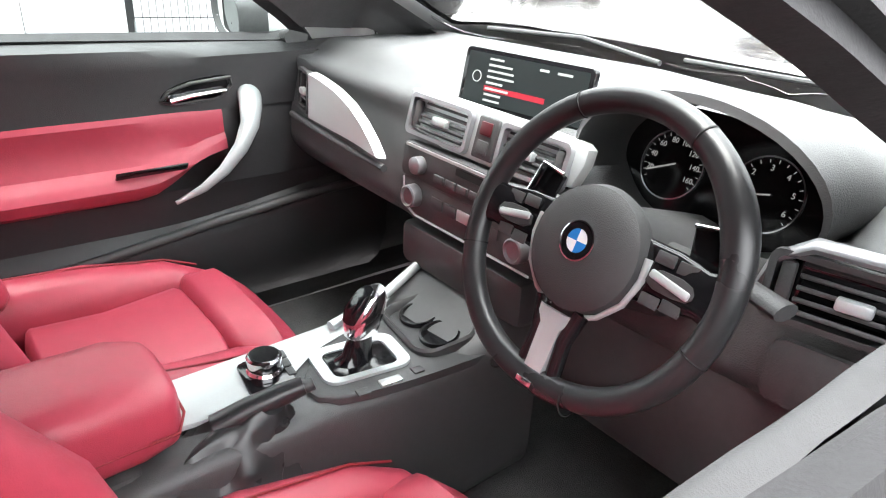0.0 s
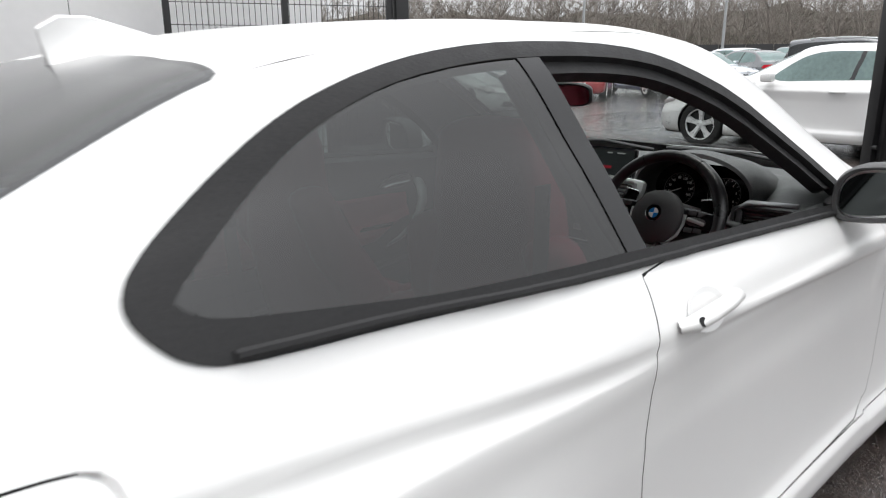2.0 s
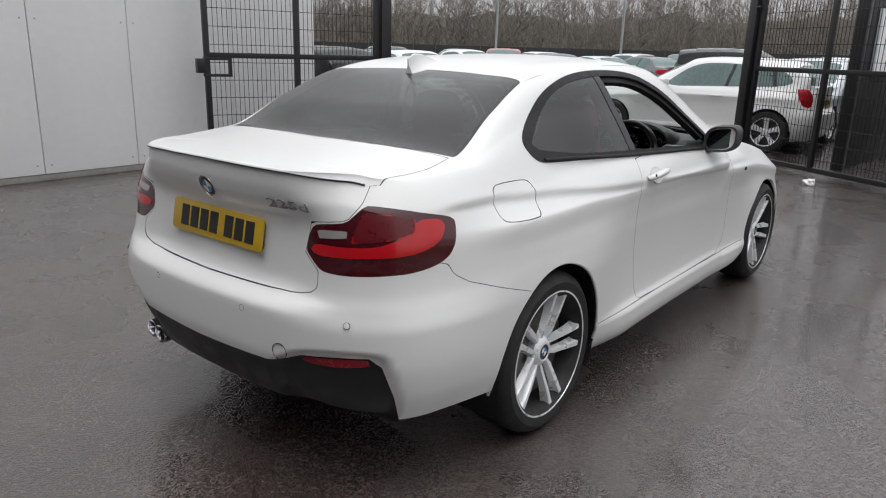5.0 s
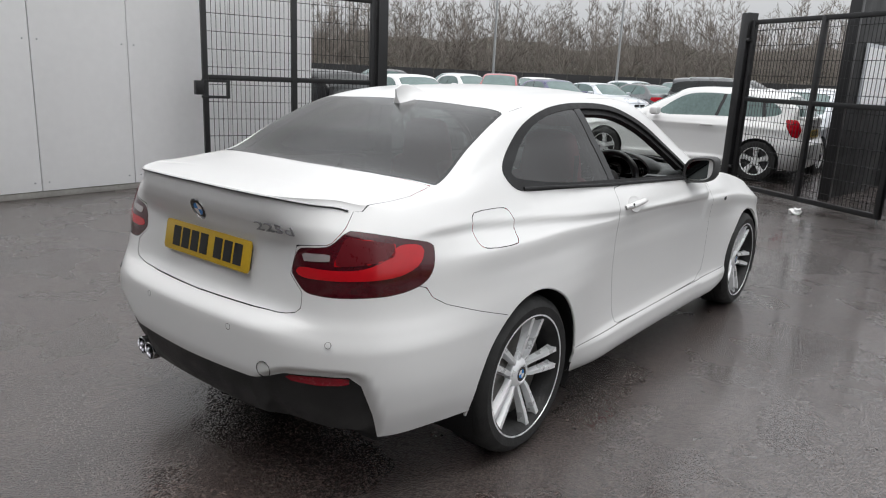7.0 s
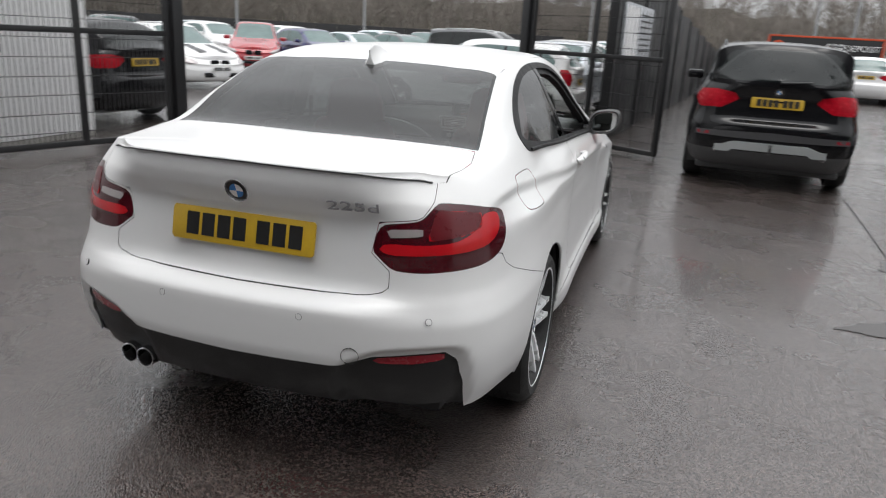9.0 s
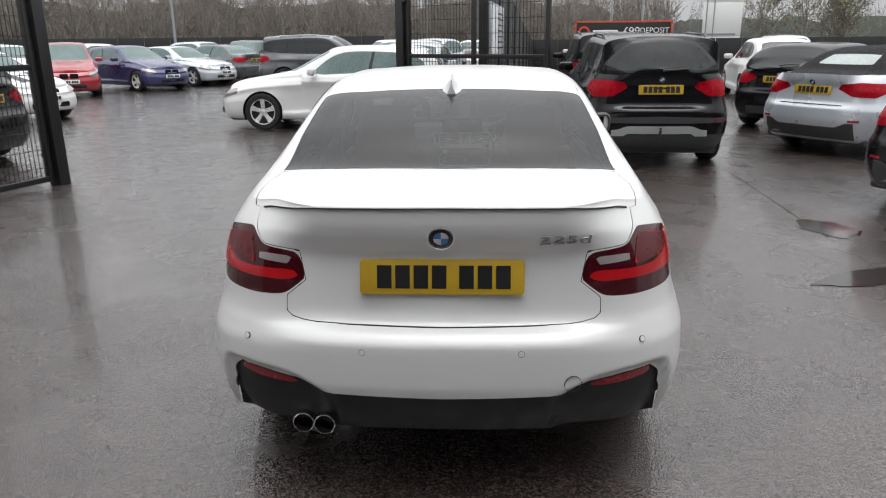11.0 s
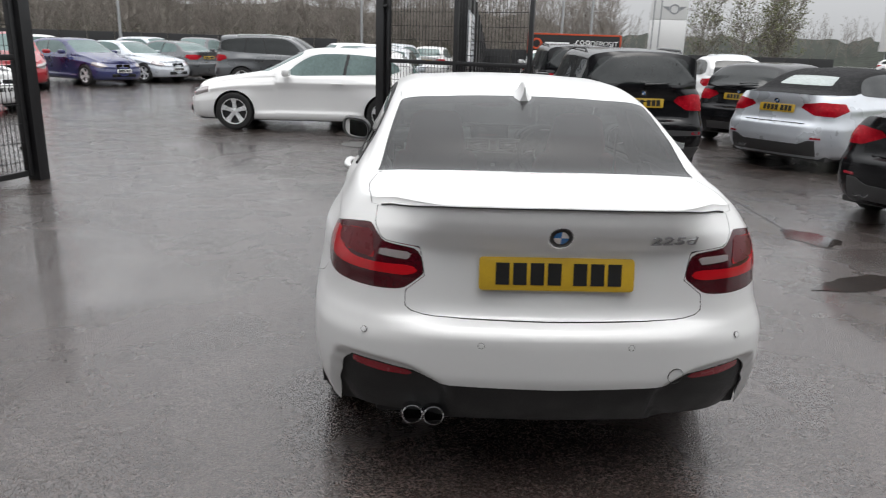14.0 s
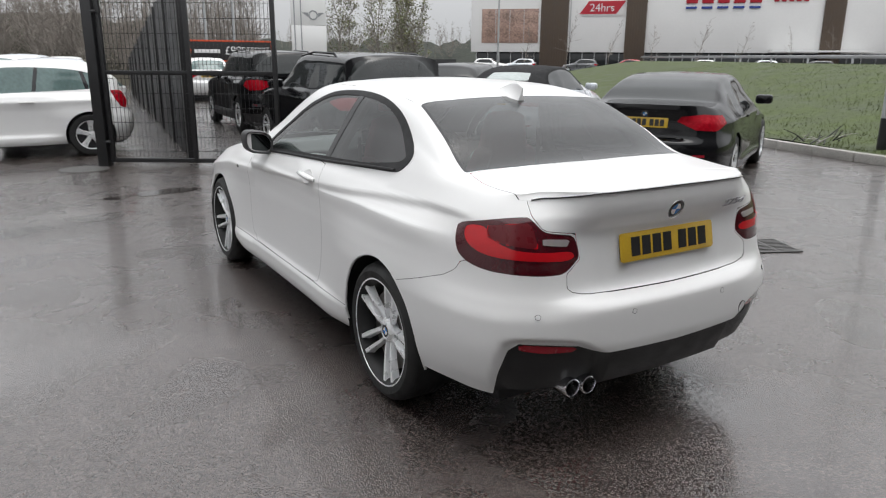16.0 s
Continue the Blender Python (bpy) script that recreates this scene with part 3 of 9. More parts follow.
hull.low.v[:] = hull.up.v[:] = va
skin = hull.all
side_only = lambda k: np.where(k.v[:, 0] > 0.42, 0.0, 1.0)
# wheel openings
for wy, wr in ((0.0, 0.360), (2.69, 0.352)):
    _, skin = skin.cut(np.maximum(np.hypot(skin.v[:, 1] - wy, skin.v[:, 2] - 0.322) - wr, 0.42 - skin.v[:, 0]))
# side windows
DLO = round_poly([(1.80, 0.946), (1.3, 0.973), (0.764, 0.999), (0.559, 1.010), (0.357, 1.018), (0.186, 1.026), (0.05, 1.036), (0.01, 1.050), (-0.016, 1.073), (-0.032, 1.10), (-0.028, 1.125), (0.013, 1.160), (0.119, 1.228), (0.206, 1.274), (0.298, 1.307),
                  (0.403, 1.333), (0.518, 1.350), (0.649, 1.359), (0.85, 1.359), (1.0, 1.346), (1.124, 1.318), (1.308, 1.258), (1.539, 1.142), (1.72, 1.02)], 1)
dlo = lambda k: np.maximum(sd(k.v[:, 1], k.v[:, 2], DLO), 0.40 - k.v[:, 0])
opening, skin = skin.cut(dlo(skin))
pane, seal_side = opening.cut(dlo(opening) + 0.024 + 0.020 * (1 - smooth(0.0, 0.4, opening.v[:, 1])))
pillar_f = lambda k: line_d(k.v[:, 1], k.v[:, 2], [(0.80, 0.95), (0.642, 1.40)]) - 0.026
pillar_b, pane = pane.cut(pillar_f(pane))
fr_pane, q_pane = pane.cut(0.73 - pane.v[:, 1] + (pane.v[:, 2] - 1.15) * -0.35)
# screens
WS = [(0.655, 2.13), (0.42, 2.27), (0, 2.335), (-0.42, 2.27), (-0.655, 2.13), (-0.60, 1.8), (-0.55, 1.47), (-0.3, 1.50), (0, 1.515), (0.3, 1.50), (0.55, 1.47), (0.60, 1.8)]
RW = [(0.548, 0.165), (0.3, 0.185), (0, 0.192), (-0.3, 0.185), (-0.548, 0.165), (-0.588, -0.1), (-0.625, -0.345), (-0.4, -0.385), (0, -0.405), (0.4, -0.385), (0.625, -0.345), (0.588, -0.1)]
screen, skin = skin.cut(np.maximum(sd(skin.v[:, 0], skin.v[:, 1], WS), 0.955 - skin.v[:, 2]))
screen, screen_band = screen.cut(sd(screen.v[:, 0], screen.v[:, 1], WS) + 0.02)
rear_pane, skin = skin.cut(np.maximum(sd(skin.v[:, 0], skin.v[:, 1], RW), 1.0 - skin.v[:, 2]))
rear_pane, rear_band = rear_pane.cut(sd(rear_pane.v[:, 0], rear_pane.v[:, 1], RW) + 0.012)
# tail lamps
g = lambda x, y, z: (near((x, y, z)), z)
LAMP = round_poly([g(0.526, -0.84, 0.768), g(0.505, -0.84, 0.775), g(0.452, -0.836, 0.806), g(0.445, -0.835, 0.824), g(0.466, -0.826, 0.896), g(0.480, -0.825, 0.908), g(0.57, -0.80, 0.922), g(0.588, -0.793, 0.930), g(0.604, -0.76, 0.968), g(0.618, -0.745, 0.978),
                   g(0.70, -0.679, 0.967), g(0.755, -0.54, 0.938), g(0.773, -0.50, 0.924), g(0.784, -0.505, 0.90), g(0.788, -0.54, 0.835), g(0.786, -0.585, 0.800), g(0.755, -0.677, 0.780), g(0.676, -0.78, 0.772), g(0.60, -0.82, 0.768)], 1)
lamp_f = lambda k: np.maximum(sd(k.v[:, 6], k.v[:, 2], LAMP), k.v[:, 7])
lamp, skin = skin.cut(lamp_f(skin))
_, lamp = lamp.cut(lamp_f(lamp) * -1 - 0.0015)
lamp_rim = _
# boot lid: back face by girth and height, deck by plan
LID = [(-1, 1.3), (-1, 0.678), (0.0, 0.678), (g(0.3, -0.87, 0.68)[0], 0.680), g(0.40, -0.86, 0.683), g(0.445, -0.852, 0.688), g(0.478, -0.848, 0.699), g(0.497, -0.845, 0.716), g(0.506, -0.843, 0.740), g(0.512, -0.84, 0.766), g(0.441, -0.835, 0.815),
       g(0.464, -0.826, 0.912), g(0.57, -0.80, 0.927), g(0.588, -0.793, 0.936), g(0.606, -0.76, 0.980), (g(0.615, -0.73, 1.03)[0], 1.03), (g(0.615, -0.73, 1.03)[0], 1.3)]
DECK = [(0.618, -0.36), (0.645, -0.5), (0.64, -0.6), (0.622, -0.72), (0.5, -1.2), (-0.5, -1.2), (-0.622, -0.72), (-0.64, -0.6), (-0.645, -0.5), (-0.618, -0.36), (0, -0.42)]


def lid_f(k):
    low = np.maximum(sd(k.v[:, 6], k.v[:, 2], LID), k.v[:, 7] - 0.5)
    up = np.maximum(sd(k.v[:, 0], k.v[:, 1], DECK), 0.5 - k.v[:, 7])
    return np.where(k.v[:, 1] < -0.3, np.where(k.v[:, 7] < 0.5, low, up), 1.0)


lid, skin = split(skin, lid_f)
# rear apron, reflectors and bumper joints
APRON = [(-1, 0), (-1, 0.455), (0, 0.455), (g(0.36, -0.94, 0.46)[0], 0.462), g(0.43, -0.925, 0.472), g(0.49, -0.91, 0.497), g(0.60, -0.875, 0.512), g(0.70, -0.83, 0.518), g(0.722, -0.80, 0.49),
         g(0.735, -0.75, 0.38), g(0.735, -0.72, 0.29), (g(0.735, -0.72, 0.26)[0], 0.0)]
apron_f = lambda k: np.where(k.v[:, 1] < -0.4, sd(k.v[:, 6], k.v[:, 2], APRON), 1.0)
apron, skin = skin.cut(apron_f(skin))
_, apron = apron.cut(np.where(apron.v[:, 1] < -0.5, apron.v[:, 2] - 0.305, 1.0))
REFL = [g(0.475, -0.91, 0.484), g(0.50, -0.905, 0.494), g(0.60, -0.875, 0.506), g(0.70, -0.83, 0.513), g(0.705, -0.83, 0.490), g(0.60, -0.875, 0.476), g(0.50, -0.905, 0.474)]
reflector, apron = apron.cut(np.maximum(sd(apron.v[:, 6], apron.v[:, 2], REFL), apron.v[:, 1] + 0.5))
bumper_line = lambda k: np.where((k.v[:, 1] < -0.15) & (k.v[:, 7] < 0), line_d(k.v[:, 1], k.v[:, 2], [(-0.50, 0.775), (-0.47, 0.72), (-0.42, 0.69), (-0.33, 0.665), (-0.25, 0.64)]), 1.0)
BUMP = [(-0.565, 0.79), (-0.545, 0.755), (-0.49, 0.722), (-0.35, 0.675), (-0.2, 0.63), (-0.2, 0.1), (-1.5, 0.1), (-1.5, 0.9), (-0.9, 0.9), (-0.60, 0.80)]
bumper, skin = split(skin, lambda k: np.where((k.v[:, 1] < -0.1) & (k.v[:, 7] < 0), sd(k.v[:, 1], k.v[:, 2], BUMP), 1.0), 0.0011)
_, bumper = bumper.cut(np.where(bumper.v[:, 1] < -0.3, bumper.v[:, 2] - 0.298, 1.0))
# doors, sills, fuel flap
DOOR = round_poly([(0.770, 1.005), (0.745, 0.93), (0.720, 0.85), (0.708, 0.70), (0.722, 0.52), (0.752, 0.36), (0.80, 0.343), (1.5, 0.343), (1.93, 0.35), (2.0, 0.5), (1.98, 0.8), (1.96, 0.95), (1.9, 1.02)], 1)
door, skin = split(skin, lambda k: np.maximum(sd(k.v[:, 1], k.v[:, 2], DOOR), 0.42 - k.v[:, 0]))
SILL = [(0.2, 0.1), (2.5, 0.1), (2.5, 0.343), (0.2, 0.343)]
sill, skin = split(skin, lambda k: np.maximum(sd(k.v[:, 1], k.v[:, 2], SILL), 0.42 - k.v[:, 0]), 0.0012)
FLAP = round_poly([(-0.304, 0.962), (-0.298, 0.986), (-0.27, 0.998), (-0.12, 0.998), (-0.082, 0.988), (-0.071, 0.945), (-0.09, 0.905), (-0.089, 0.884), (-0.115, 0.872), (-0.28, 0.878), (-0.307, 0.892), (-0.311, 0.93)], 1)
flap_f = lambda k: np.maximum(sd(k.v[:, 1], k.v[:, 2], FLAP), 0.42 - k.v[:, 0])
# roof line, bonnet
DITCH = [(0.552, 0.15), (0.548, 0.5), (0.553, 1.0), (0.553, 1.48)]
skin = line_gap(skin, lambda k: np.where(k.v[:, 7] > 20, line_d(k.v[:, 0], k.v[:, 1], DITCH), 1.0), 0.0016)
BONNET = [(0.66, 2.05), (0.70, 2.4), (0.68, 2.8), (0.58, 3.15), (0.3, 3.3), (-0.3, 3.3), (-0.58, 3.15), (-0.68, 2.8), (-0.70, 2.4), (-0.66, 2.05)]
bonnet, skin = split(skin, lambda k: np.where((k.v[:, 7] > 0) & (k.v[:, 2] < 1.02), sd(k.v[:, 0], k.v[:, 1], BONNET), 1.0))
NOSE = [(2.95, -1), (3.03, 2.0), (5, 2), (5, -1)]
nose, skin = split(skin, lambda k: np.where(k.v[:, 7] < 0.5, sd(k.v[:, 1], k.v[:, 2], [(2.95, 0), (3.02, 0.8), (3.1, 0.9), (6, 0.9), (6, 0)]), 1.0))
wing, quarter = skin.cut(1.95 - skin.v[:, 1] + np.where(skin.v[:, 2] > 0.96, 9, 0))
gaps_plain = list(gaps)
flap, quarter_r = split(quarter, flap_f)
flap_gap = gaps.pop()

part("rear_bumper", bumper.both().mesh("rear_bumper"), WHITE_PAINT, car)
part("rear_apron", apron.both().moved(-0.008).mesh("rear_apron"), APRON_BLACK, car, "black grained plastic apron")
part("boot_lid", lid.both().mesh("boot_lid"), WHITE_PAINT, car)
part("bonnet", bonnet.both().mesh("bonnet"), WHITE_PAINT, car)
part("front_bumper", nose.both().mesh("front_bumper"), WHITE_PAINT, car)
body = part("body_shell", quarter_r.plus(quarter.flipped()).mesh("body_shell"), WHITE_PAINT, car)
for seam in gaps_plain:
    for bit in seam.pieces():
        if bit.used().v[:, 0].min() < 1e-4:
            part("panel_gap", bit.both().mesh("panel_gap"), GAP, car, "dark gap between the panels")
        else:
            part("panel_gap", bit.mesh("panel_gap"), GAP, car, "dark gap between the panels")
            part("panel_gap", bit.flipped().mesh("panel_gap"), GAP, car, "dark gap between the panels")
part("flap_gap", flap_gap.mesh("flap_gap"), GAP, car, "dark gap round the fuel flap")
part("fuel_flap", flap.mesh("fuel_flap"), WHITE_PAINT, car)
part("rear_window", rear_pane.both().mesh("rear_window"), REAR_GLASS, car, "tinted rear window with rain")
part("rear_window_band", rear_band.both().mesh("rear_window_band"), GLOSS_BLACK, car)
part("windscreen", screen.both().mesh("windscreen"), SCREEN_GLASS, car, "windscreen with raindrops").visible_shadow = False
part("windscreen_band", screen_band.both().mesh("windscreen_band"), GLOSS_BLACK, car)
for side in (1, -1):
    h = (lambda k: k) if side == 1 else (lambda k: k.flipped())
    part("door", h(door).mesh("door"), WHITE_PAINT, car)
    part("front_wing", h(wing).mesh("front_wing"), WHITE_PAINT, car)
    part("side_sill", h(sill).mesh("side_sill"), WHITE_PAINT, car)
    part("window_seal", h(seal_side).moved(0.003).mesh("window_seal", thick=0.03), SEAL, car, "wet black rubber window surround")
    part("pillar_trim", h(pillar_b).moved(0.002).mesh("pillar_trim", thick=0.03), GLOSS_BLACK, car)
    part("quarter_window", h(q_pane).mesh("quarter_window"), DARK_GLASS, car, "tinted rear side window")
    if side == 1:
        sill_z = np.interp(fr_pane.v[:, 1], (0.764, 1.3, 1.78), (1.001, 0.976, 0.951))
        rim_in, _ = fr_pane.cut(np.maximum(-(dlo(fr_pane) + 0.044), sill_z + 0.058 - fr_pane.v[:, 2]))
        part("window_channel", rim_in.moved(-0.012).mesh("window_channel", thick=0.03), SEAL, car, "black window channel in the door frame")
    if side == -1:
        part("door_window", h(fr_pane).mesh("door_window"), GLASS, car, "closed door window with raindrops").visible_shadow = False
    tail = part("tail_lamp", h(lamp).mesh("tail_lamp"), RED_LENS, car, "dark red wraparound tail lamp")
    part("lamp_gap", h(lamp_rim).mesh("lamp_gap"), GAP, tail)
    part("rear_reflector", h(reflector).moved(-0.003).mesh("rear_reflector"), REFLECTOR, car, "red reflector strip")
# lining inside the roof and the pillars
liner, _ = quarter.cut(np.where(quarter.v[:, 7] > 1, -1.0, 1.0))
part("headlining", liner.moved(-0.035).both().mesh("headlining"), LINING, car, "dark fabric headlining")
lower_in, _ = hull.low.cut(np.where((hull.low.v[:, 1] > 0.45) & (hull.low.v[:, 1] < 2.35), -1.0, 1.0))
_, lower_in = lower_in.cut(np.hypot(lower_in.v[:, 1], lower_in.v[:, 2] - 0.318) - 0.37)
_, lower_in = lower_in.cut(np.hypot(lower_in.v[:, 1] - 2.69, lower_in.v[:, 2] - 0.318) - 0.37)
for inner in (lower_in, lower_in.flipped()):
    part("side_trim", inner.moved(-0.05).mesh("side_trim"), BLACK_PLASTIC, car, "black inner side trim")

# spoiler lip along the boot's edge
bm = bmesh.new()
edge = [q for q in hull.low.v[(hull.low.v[:, 7] == 0) & (hull.low.v[:, 6] < near((0.615, -0.735, 1.032)))]]
edge = sorted(edge, key=lambda q: q[6])
line = [Vector((-q[0], q[1], q[2])) for q in edge[:0:-1]] + [Vector(q[:3]) for q in edge]
line = [p for p in line if abs(p.x) < 0.606]
rows_ = []
for i, p in enumerate(line):
    d = (line[min(i + 1, len(line) - 1)] - line[max(i - 1, 0)]).normalized()
    o = Vector((d.y, -d.x, 0)).normalized()
    e = smooth(0.0, 0.012, 1 - abs(2 * i / (len(line) - 1) - 1)).item()
    rows_.append([bm.verts.new(p + o * a * (0.3 + 0.7 * e) + Vector((0, 0, b * (0.25 + 0.75 * e)))) for a, b in ((-0.014, 0.0002), (-0.006, 0.0022), (0.003, 0.0046), (0.0075, 0.0044), (0.0078, 0.0026), (0.001, -0.0012), (-0.008, -0.003))])
for a, b in zip(rows_, rows_[1:]):
    for k in range(7):
        bm.faces.new((a[k], a[(k + 1) % 7], b[(k + 1) % 7], b[k]))
bm.faces.new(rows_[0]); bm.faces.new(rows_[-1][::-1])
bmesh.ops.recalc_face_normals(bm, faces=bm.faces)
lip = part("spoiler_lip", bm, WHITE_PAINT, car)
# shade under the lip, put in as a thin dark strip
bm = bmesh.new()
tube(bm, [p + Vector((0, -0.0035, 0.0)) for p in line if abs(p.x) < 0.595], 0.0032, 8)
part("lip_shade_strip", bm, mat("lip_shade_grey", (0.07, 0.07, 0.072), 0.5), lip, "dark strip painted in for the shade under the lip")


# ---- wheels ----
def wheel(parent, centre, side, radius=0.322, rim=0.252, width=0.235, turn=0.0, paint=None, spokes=5, cap=True):
    """A wheel with tyre, rim, paired spokes, hub cap and brake disc; its outer face looks to side * x."""
    m = Matrix.Translation(centre) @ pose(0, 0, 0, 0, 90 * side, 0)
    bm = bmesh.new()
    w = width / 2
    lathe(bm, [(rim - 0.012, w - 0.004), (rim + 0.006, w), (rim + 0.03, w + 0.003), (radius - 0.025, w - 0.006), (radius - 0.008, w - 0.022), (radius, w - 0.05), (radius, -w + 0.05),
               (radius - 0.02, -w + 0.006), (rim, -w), (rim - 0.03, -w + 0.03), (rim - 0.03, w - 0.03)], m, 56, closed=True)
    tyre = part("wheel", bm, RUBBER, parent, "low-profile tyre on a silver alloy wheel")
    for k in (-0.045, -0.015, 0.015, 0.045):
        bm = bmesh.new()
        lathe(bm, [(radius + 0.0006, k - 0.004), (radius + 0.0006, k + 0.004), (radius - 0.004, k + 0.003), (radius - 0.004, k - 0.003)], m, 56, closed=True)
        part("tread_groove", bm, GAP, tyre)
    bm = bmesh.new()
    lathe(bm, [(rim, w - 0.002), (rim + 0.002, w - 0.006), (rim - 0.004, -w + 0.02), (rim - 0.016, -w + 0.02), (rim - 0.026, w - 0.050), (rim - 0.014, w - 0.018), (rim - 0.008, w - 0.001)], m, 56, closed=True)
    part("rim", bm, paint or ALLOY, tyre, "silver alloy rim")
    bm = bmesh.new()
    lathe(bm, [(0.0, 0.01), (rim * 0.72, 0.01), (rim * 0.72, -0.012), (0.0, -0.012)], m @ Matrix.Translation((0, 0, w - 0.085)), 40)
    part("brake_disc", bm, STEEL, tyre)
    bm = bmesh.new()
    lathe(bm, [(0.0, -0.03), (rim - 0.018, -0.03), (rim - 0.018, -0.036), (0.0, -0.036)], m @ Matrix.Translation((0, 0, -w + 0.09)), 40)
    part("wheel_back", bm, DARK_ALLOY, tyre)
    top = w - 0.028
    for k in range(spokes):
        for j in (-1, 1):
            bm = bmesh.new()
            a = turn + k * 2 * math.pi / spokes
            mm = m @ Matrix.Rotation(a, 4, "Z")
            def ring(r, off, half, z0, z1):
                return [bm.verts.new(mm @ Vector((r, off + s * hw, z))) for s, hw, z in ((-1, half, z0), (-1, half * 0.5, z1), (1, half * 0.5, z1), (1, half, z0))]
            f0 = rim / 0.235
            rs = [ring(0.035 * f0, j * 0.016 * f0, 0.010, top - 0.045, top - 0.020), ring(0.075 * f0, j * 0.025 * f0, 0.0150, top - 0.03, top - 0.008),
                  ring(0.15 * f0, j * 0.030 * f0, 0.0170, top - 0.022, top + 0.006), ring(rim - 0.010, j * 0.036 * f0, 0.0205, top - 0.02, top + 0.016)]
            for p, q in zip(rs, rs[1:]):
                for c in range(4):
                    bm.faces.new((p[c], p[(c + 1) % 4], q[(c + 1) % 4], q[c]))
            bm.faces.new(rs[0][::-1]); bm.faces.new(rs[-1])
            bmesh.ops.recalc_face_normals(bm, faces=bm.faces)
            part("spoke", bm, paint or ALLOY, tyre)
    bm = bmesh.new()
    lathe(bm, [(0.062, top - 0.05), (0.06, top - 0.02), (0.045, top - 0.006), (0.036, top - 0.004), (0.034, top - 0.008), (0, top - 0.008)], m, 28)
    part("hub", bm, paint or ALLOY, tyre)
    if cap:
        roundel(tyre, m @ Matrix.Translation((0, 0, top - 0.008)), 0.030, "hub_cap")
    return tyre


def roundel(parent, m, r, name="badge"):
    """A round badge: dark ring, and quarters of blue and white."""
    bm = bmesh.new()
    lathe(bm, [(r, 0), (r, 0.0015), (r * 0.94, 0.003), (r * 0.62, 0.003), (r * 0.6, 0.0015), (0, 0.0015)], m, 32)
    ring = part(name, bm, GLOSS_BLACK, parent, "round badge in dark enamel, blue and white")
    for k in range(4):
        bm = bmesh.new()
        a = [radians(90 * k + 90 * i / 8) for i in range(9)]
        plate_of(bm, [(0, 0)] + [(0.6 * r * math.cos(t), 0.6 * r * math.sin(t)) for t in a], 0.0028, m)
        part("enamel", bm, BLUE_ENAMEL if k % 2 == 1 else WHITE_ENAMEL, ring) if parent is None or parent.parent is None else part("enamel", bm, BLUE_ENAMEL if k % 2 == 1 else WHITE_ENAMEL, parent)
    bm = bmesh.new()
    lathe(bm, [(r * 1.02, 0), (r * 1.02, 0.0032), (r * 0.95, 0.0036), (r * 0.95, 0)], m, 32, closed=True)
    part("badge_rim", bm, CHROME, ring if parent is None or parent.parent is None else parent)
    return ring


for wx, wy, wt in ((1, 0.0, 0.35), (-1, 0.0, 0.9), (1, 2.69, 0.15), (-1, 2.69, 0.6)):
    wheel(car, (wx * 0.742, wy, 0.322), wx, turn=wt)
for wx in (1, -1):
    for wy, wr in ((0.0, 0.363), (2.69, 0.355)):
        bm = bmesh.new()
        n = 40
        a = [radians(-25 + 230 * k / n) for k in range(n + 1)]
        rings = [[bm.verts.new((wx * x, wy + r * math.cos(t), 0.322 + r * math.sin(t))) for t in a] for x, r in ((0.85, wr - 0.002), (0.55, wr), (0.52, wr - 0.03), (0.50, 0.01))]
        for p, q in zip(rings, rings[1:]):
            for k in range(n):
                bm.faces.new((p[k], p[k + 1], q[k + 1], q[k]))
        part("arch_liner", bm, APRON_BLACK, car)
        bm = bmesh.new()
        pts = []
        for k in range(33):
            t = radians(-8 + 196 * k / 32)
            p, nn = on_skin(wy + (wr - 0.001) * math.cos(t), 0.322 + (wr - 0.001) * math.sin(t), wx)
            pts.append(p - nn * 0.006)
        tube(bm, pts, 0.0065, 8)
        part("arch_lip", bm, WHITE_PAINT, car)

# floor of the shell
bm = bmesh.new()
box(bm, (-0.62, -0.6, 0.17), (0.62, 3.2, 0.24), 0.03)
part("underbody", bm, APRON_BLACK, car)

# ---- ground and the large forms ----
bm = bmesh.new()
bmesh.ops.create_grid(bm, x_segments=60, y_segments=60, size=400)
ground = part("ground", bm, ASPHALT, None, "wet dark asphalt with shallow puddles", smooth=False)
tagged(ground, category="ground", kind="structure")

PANEL = mat("white_coated_wall_panel", (0.87, 0.87, 0.87), 0.45, vary=0.03, scale=1.2, bump=0.05, bscale=6)
BLACK_STEEL = mat("black_powder_coated_steel", (0.012, 0.012, 0.013), 0.42, vary=0.25, scale=9, bump=0.1, bscale=90)
HOARDING = mat("black_painted_board", (0.010, 0.010, 0.011), 0.55, vary=0.25, scale=3, bump=0.15, bscale=30)
CONCRETE = mat("weathered_concrete", (0.30, 0.29, 0.27), 0.8, vary=0.25, scale=4, bump=0.3, bscale=60)
GALV = mat("galvanised_steel", (0.42, 0.43, 0.44), 0.45, 0.7, vary=0.12, scale=8)


def solid(name, lo, hi, material, parent=None, label="", bevel=0.004, m=None):
    bm = bmesh.new()
    box(bm, lo, hi, bevel, m)
    return part(name, bm, material, parent, label)


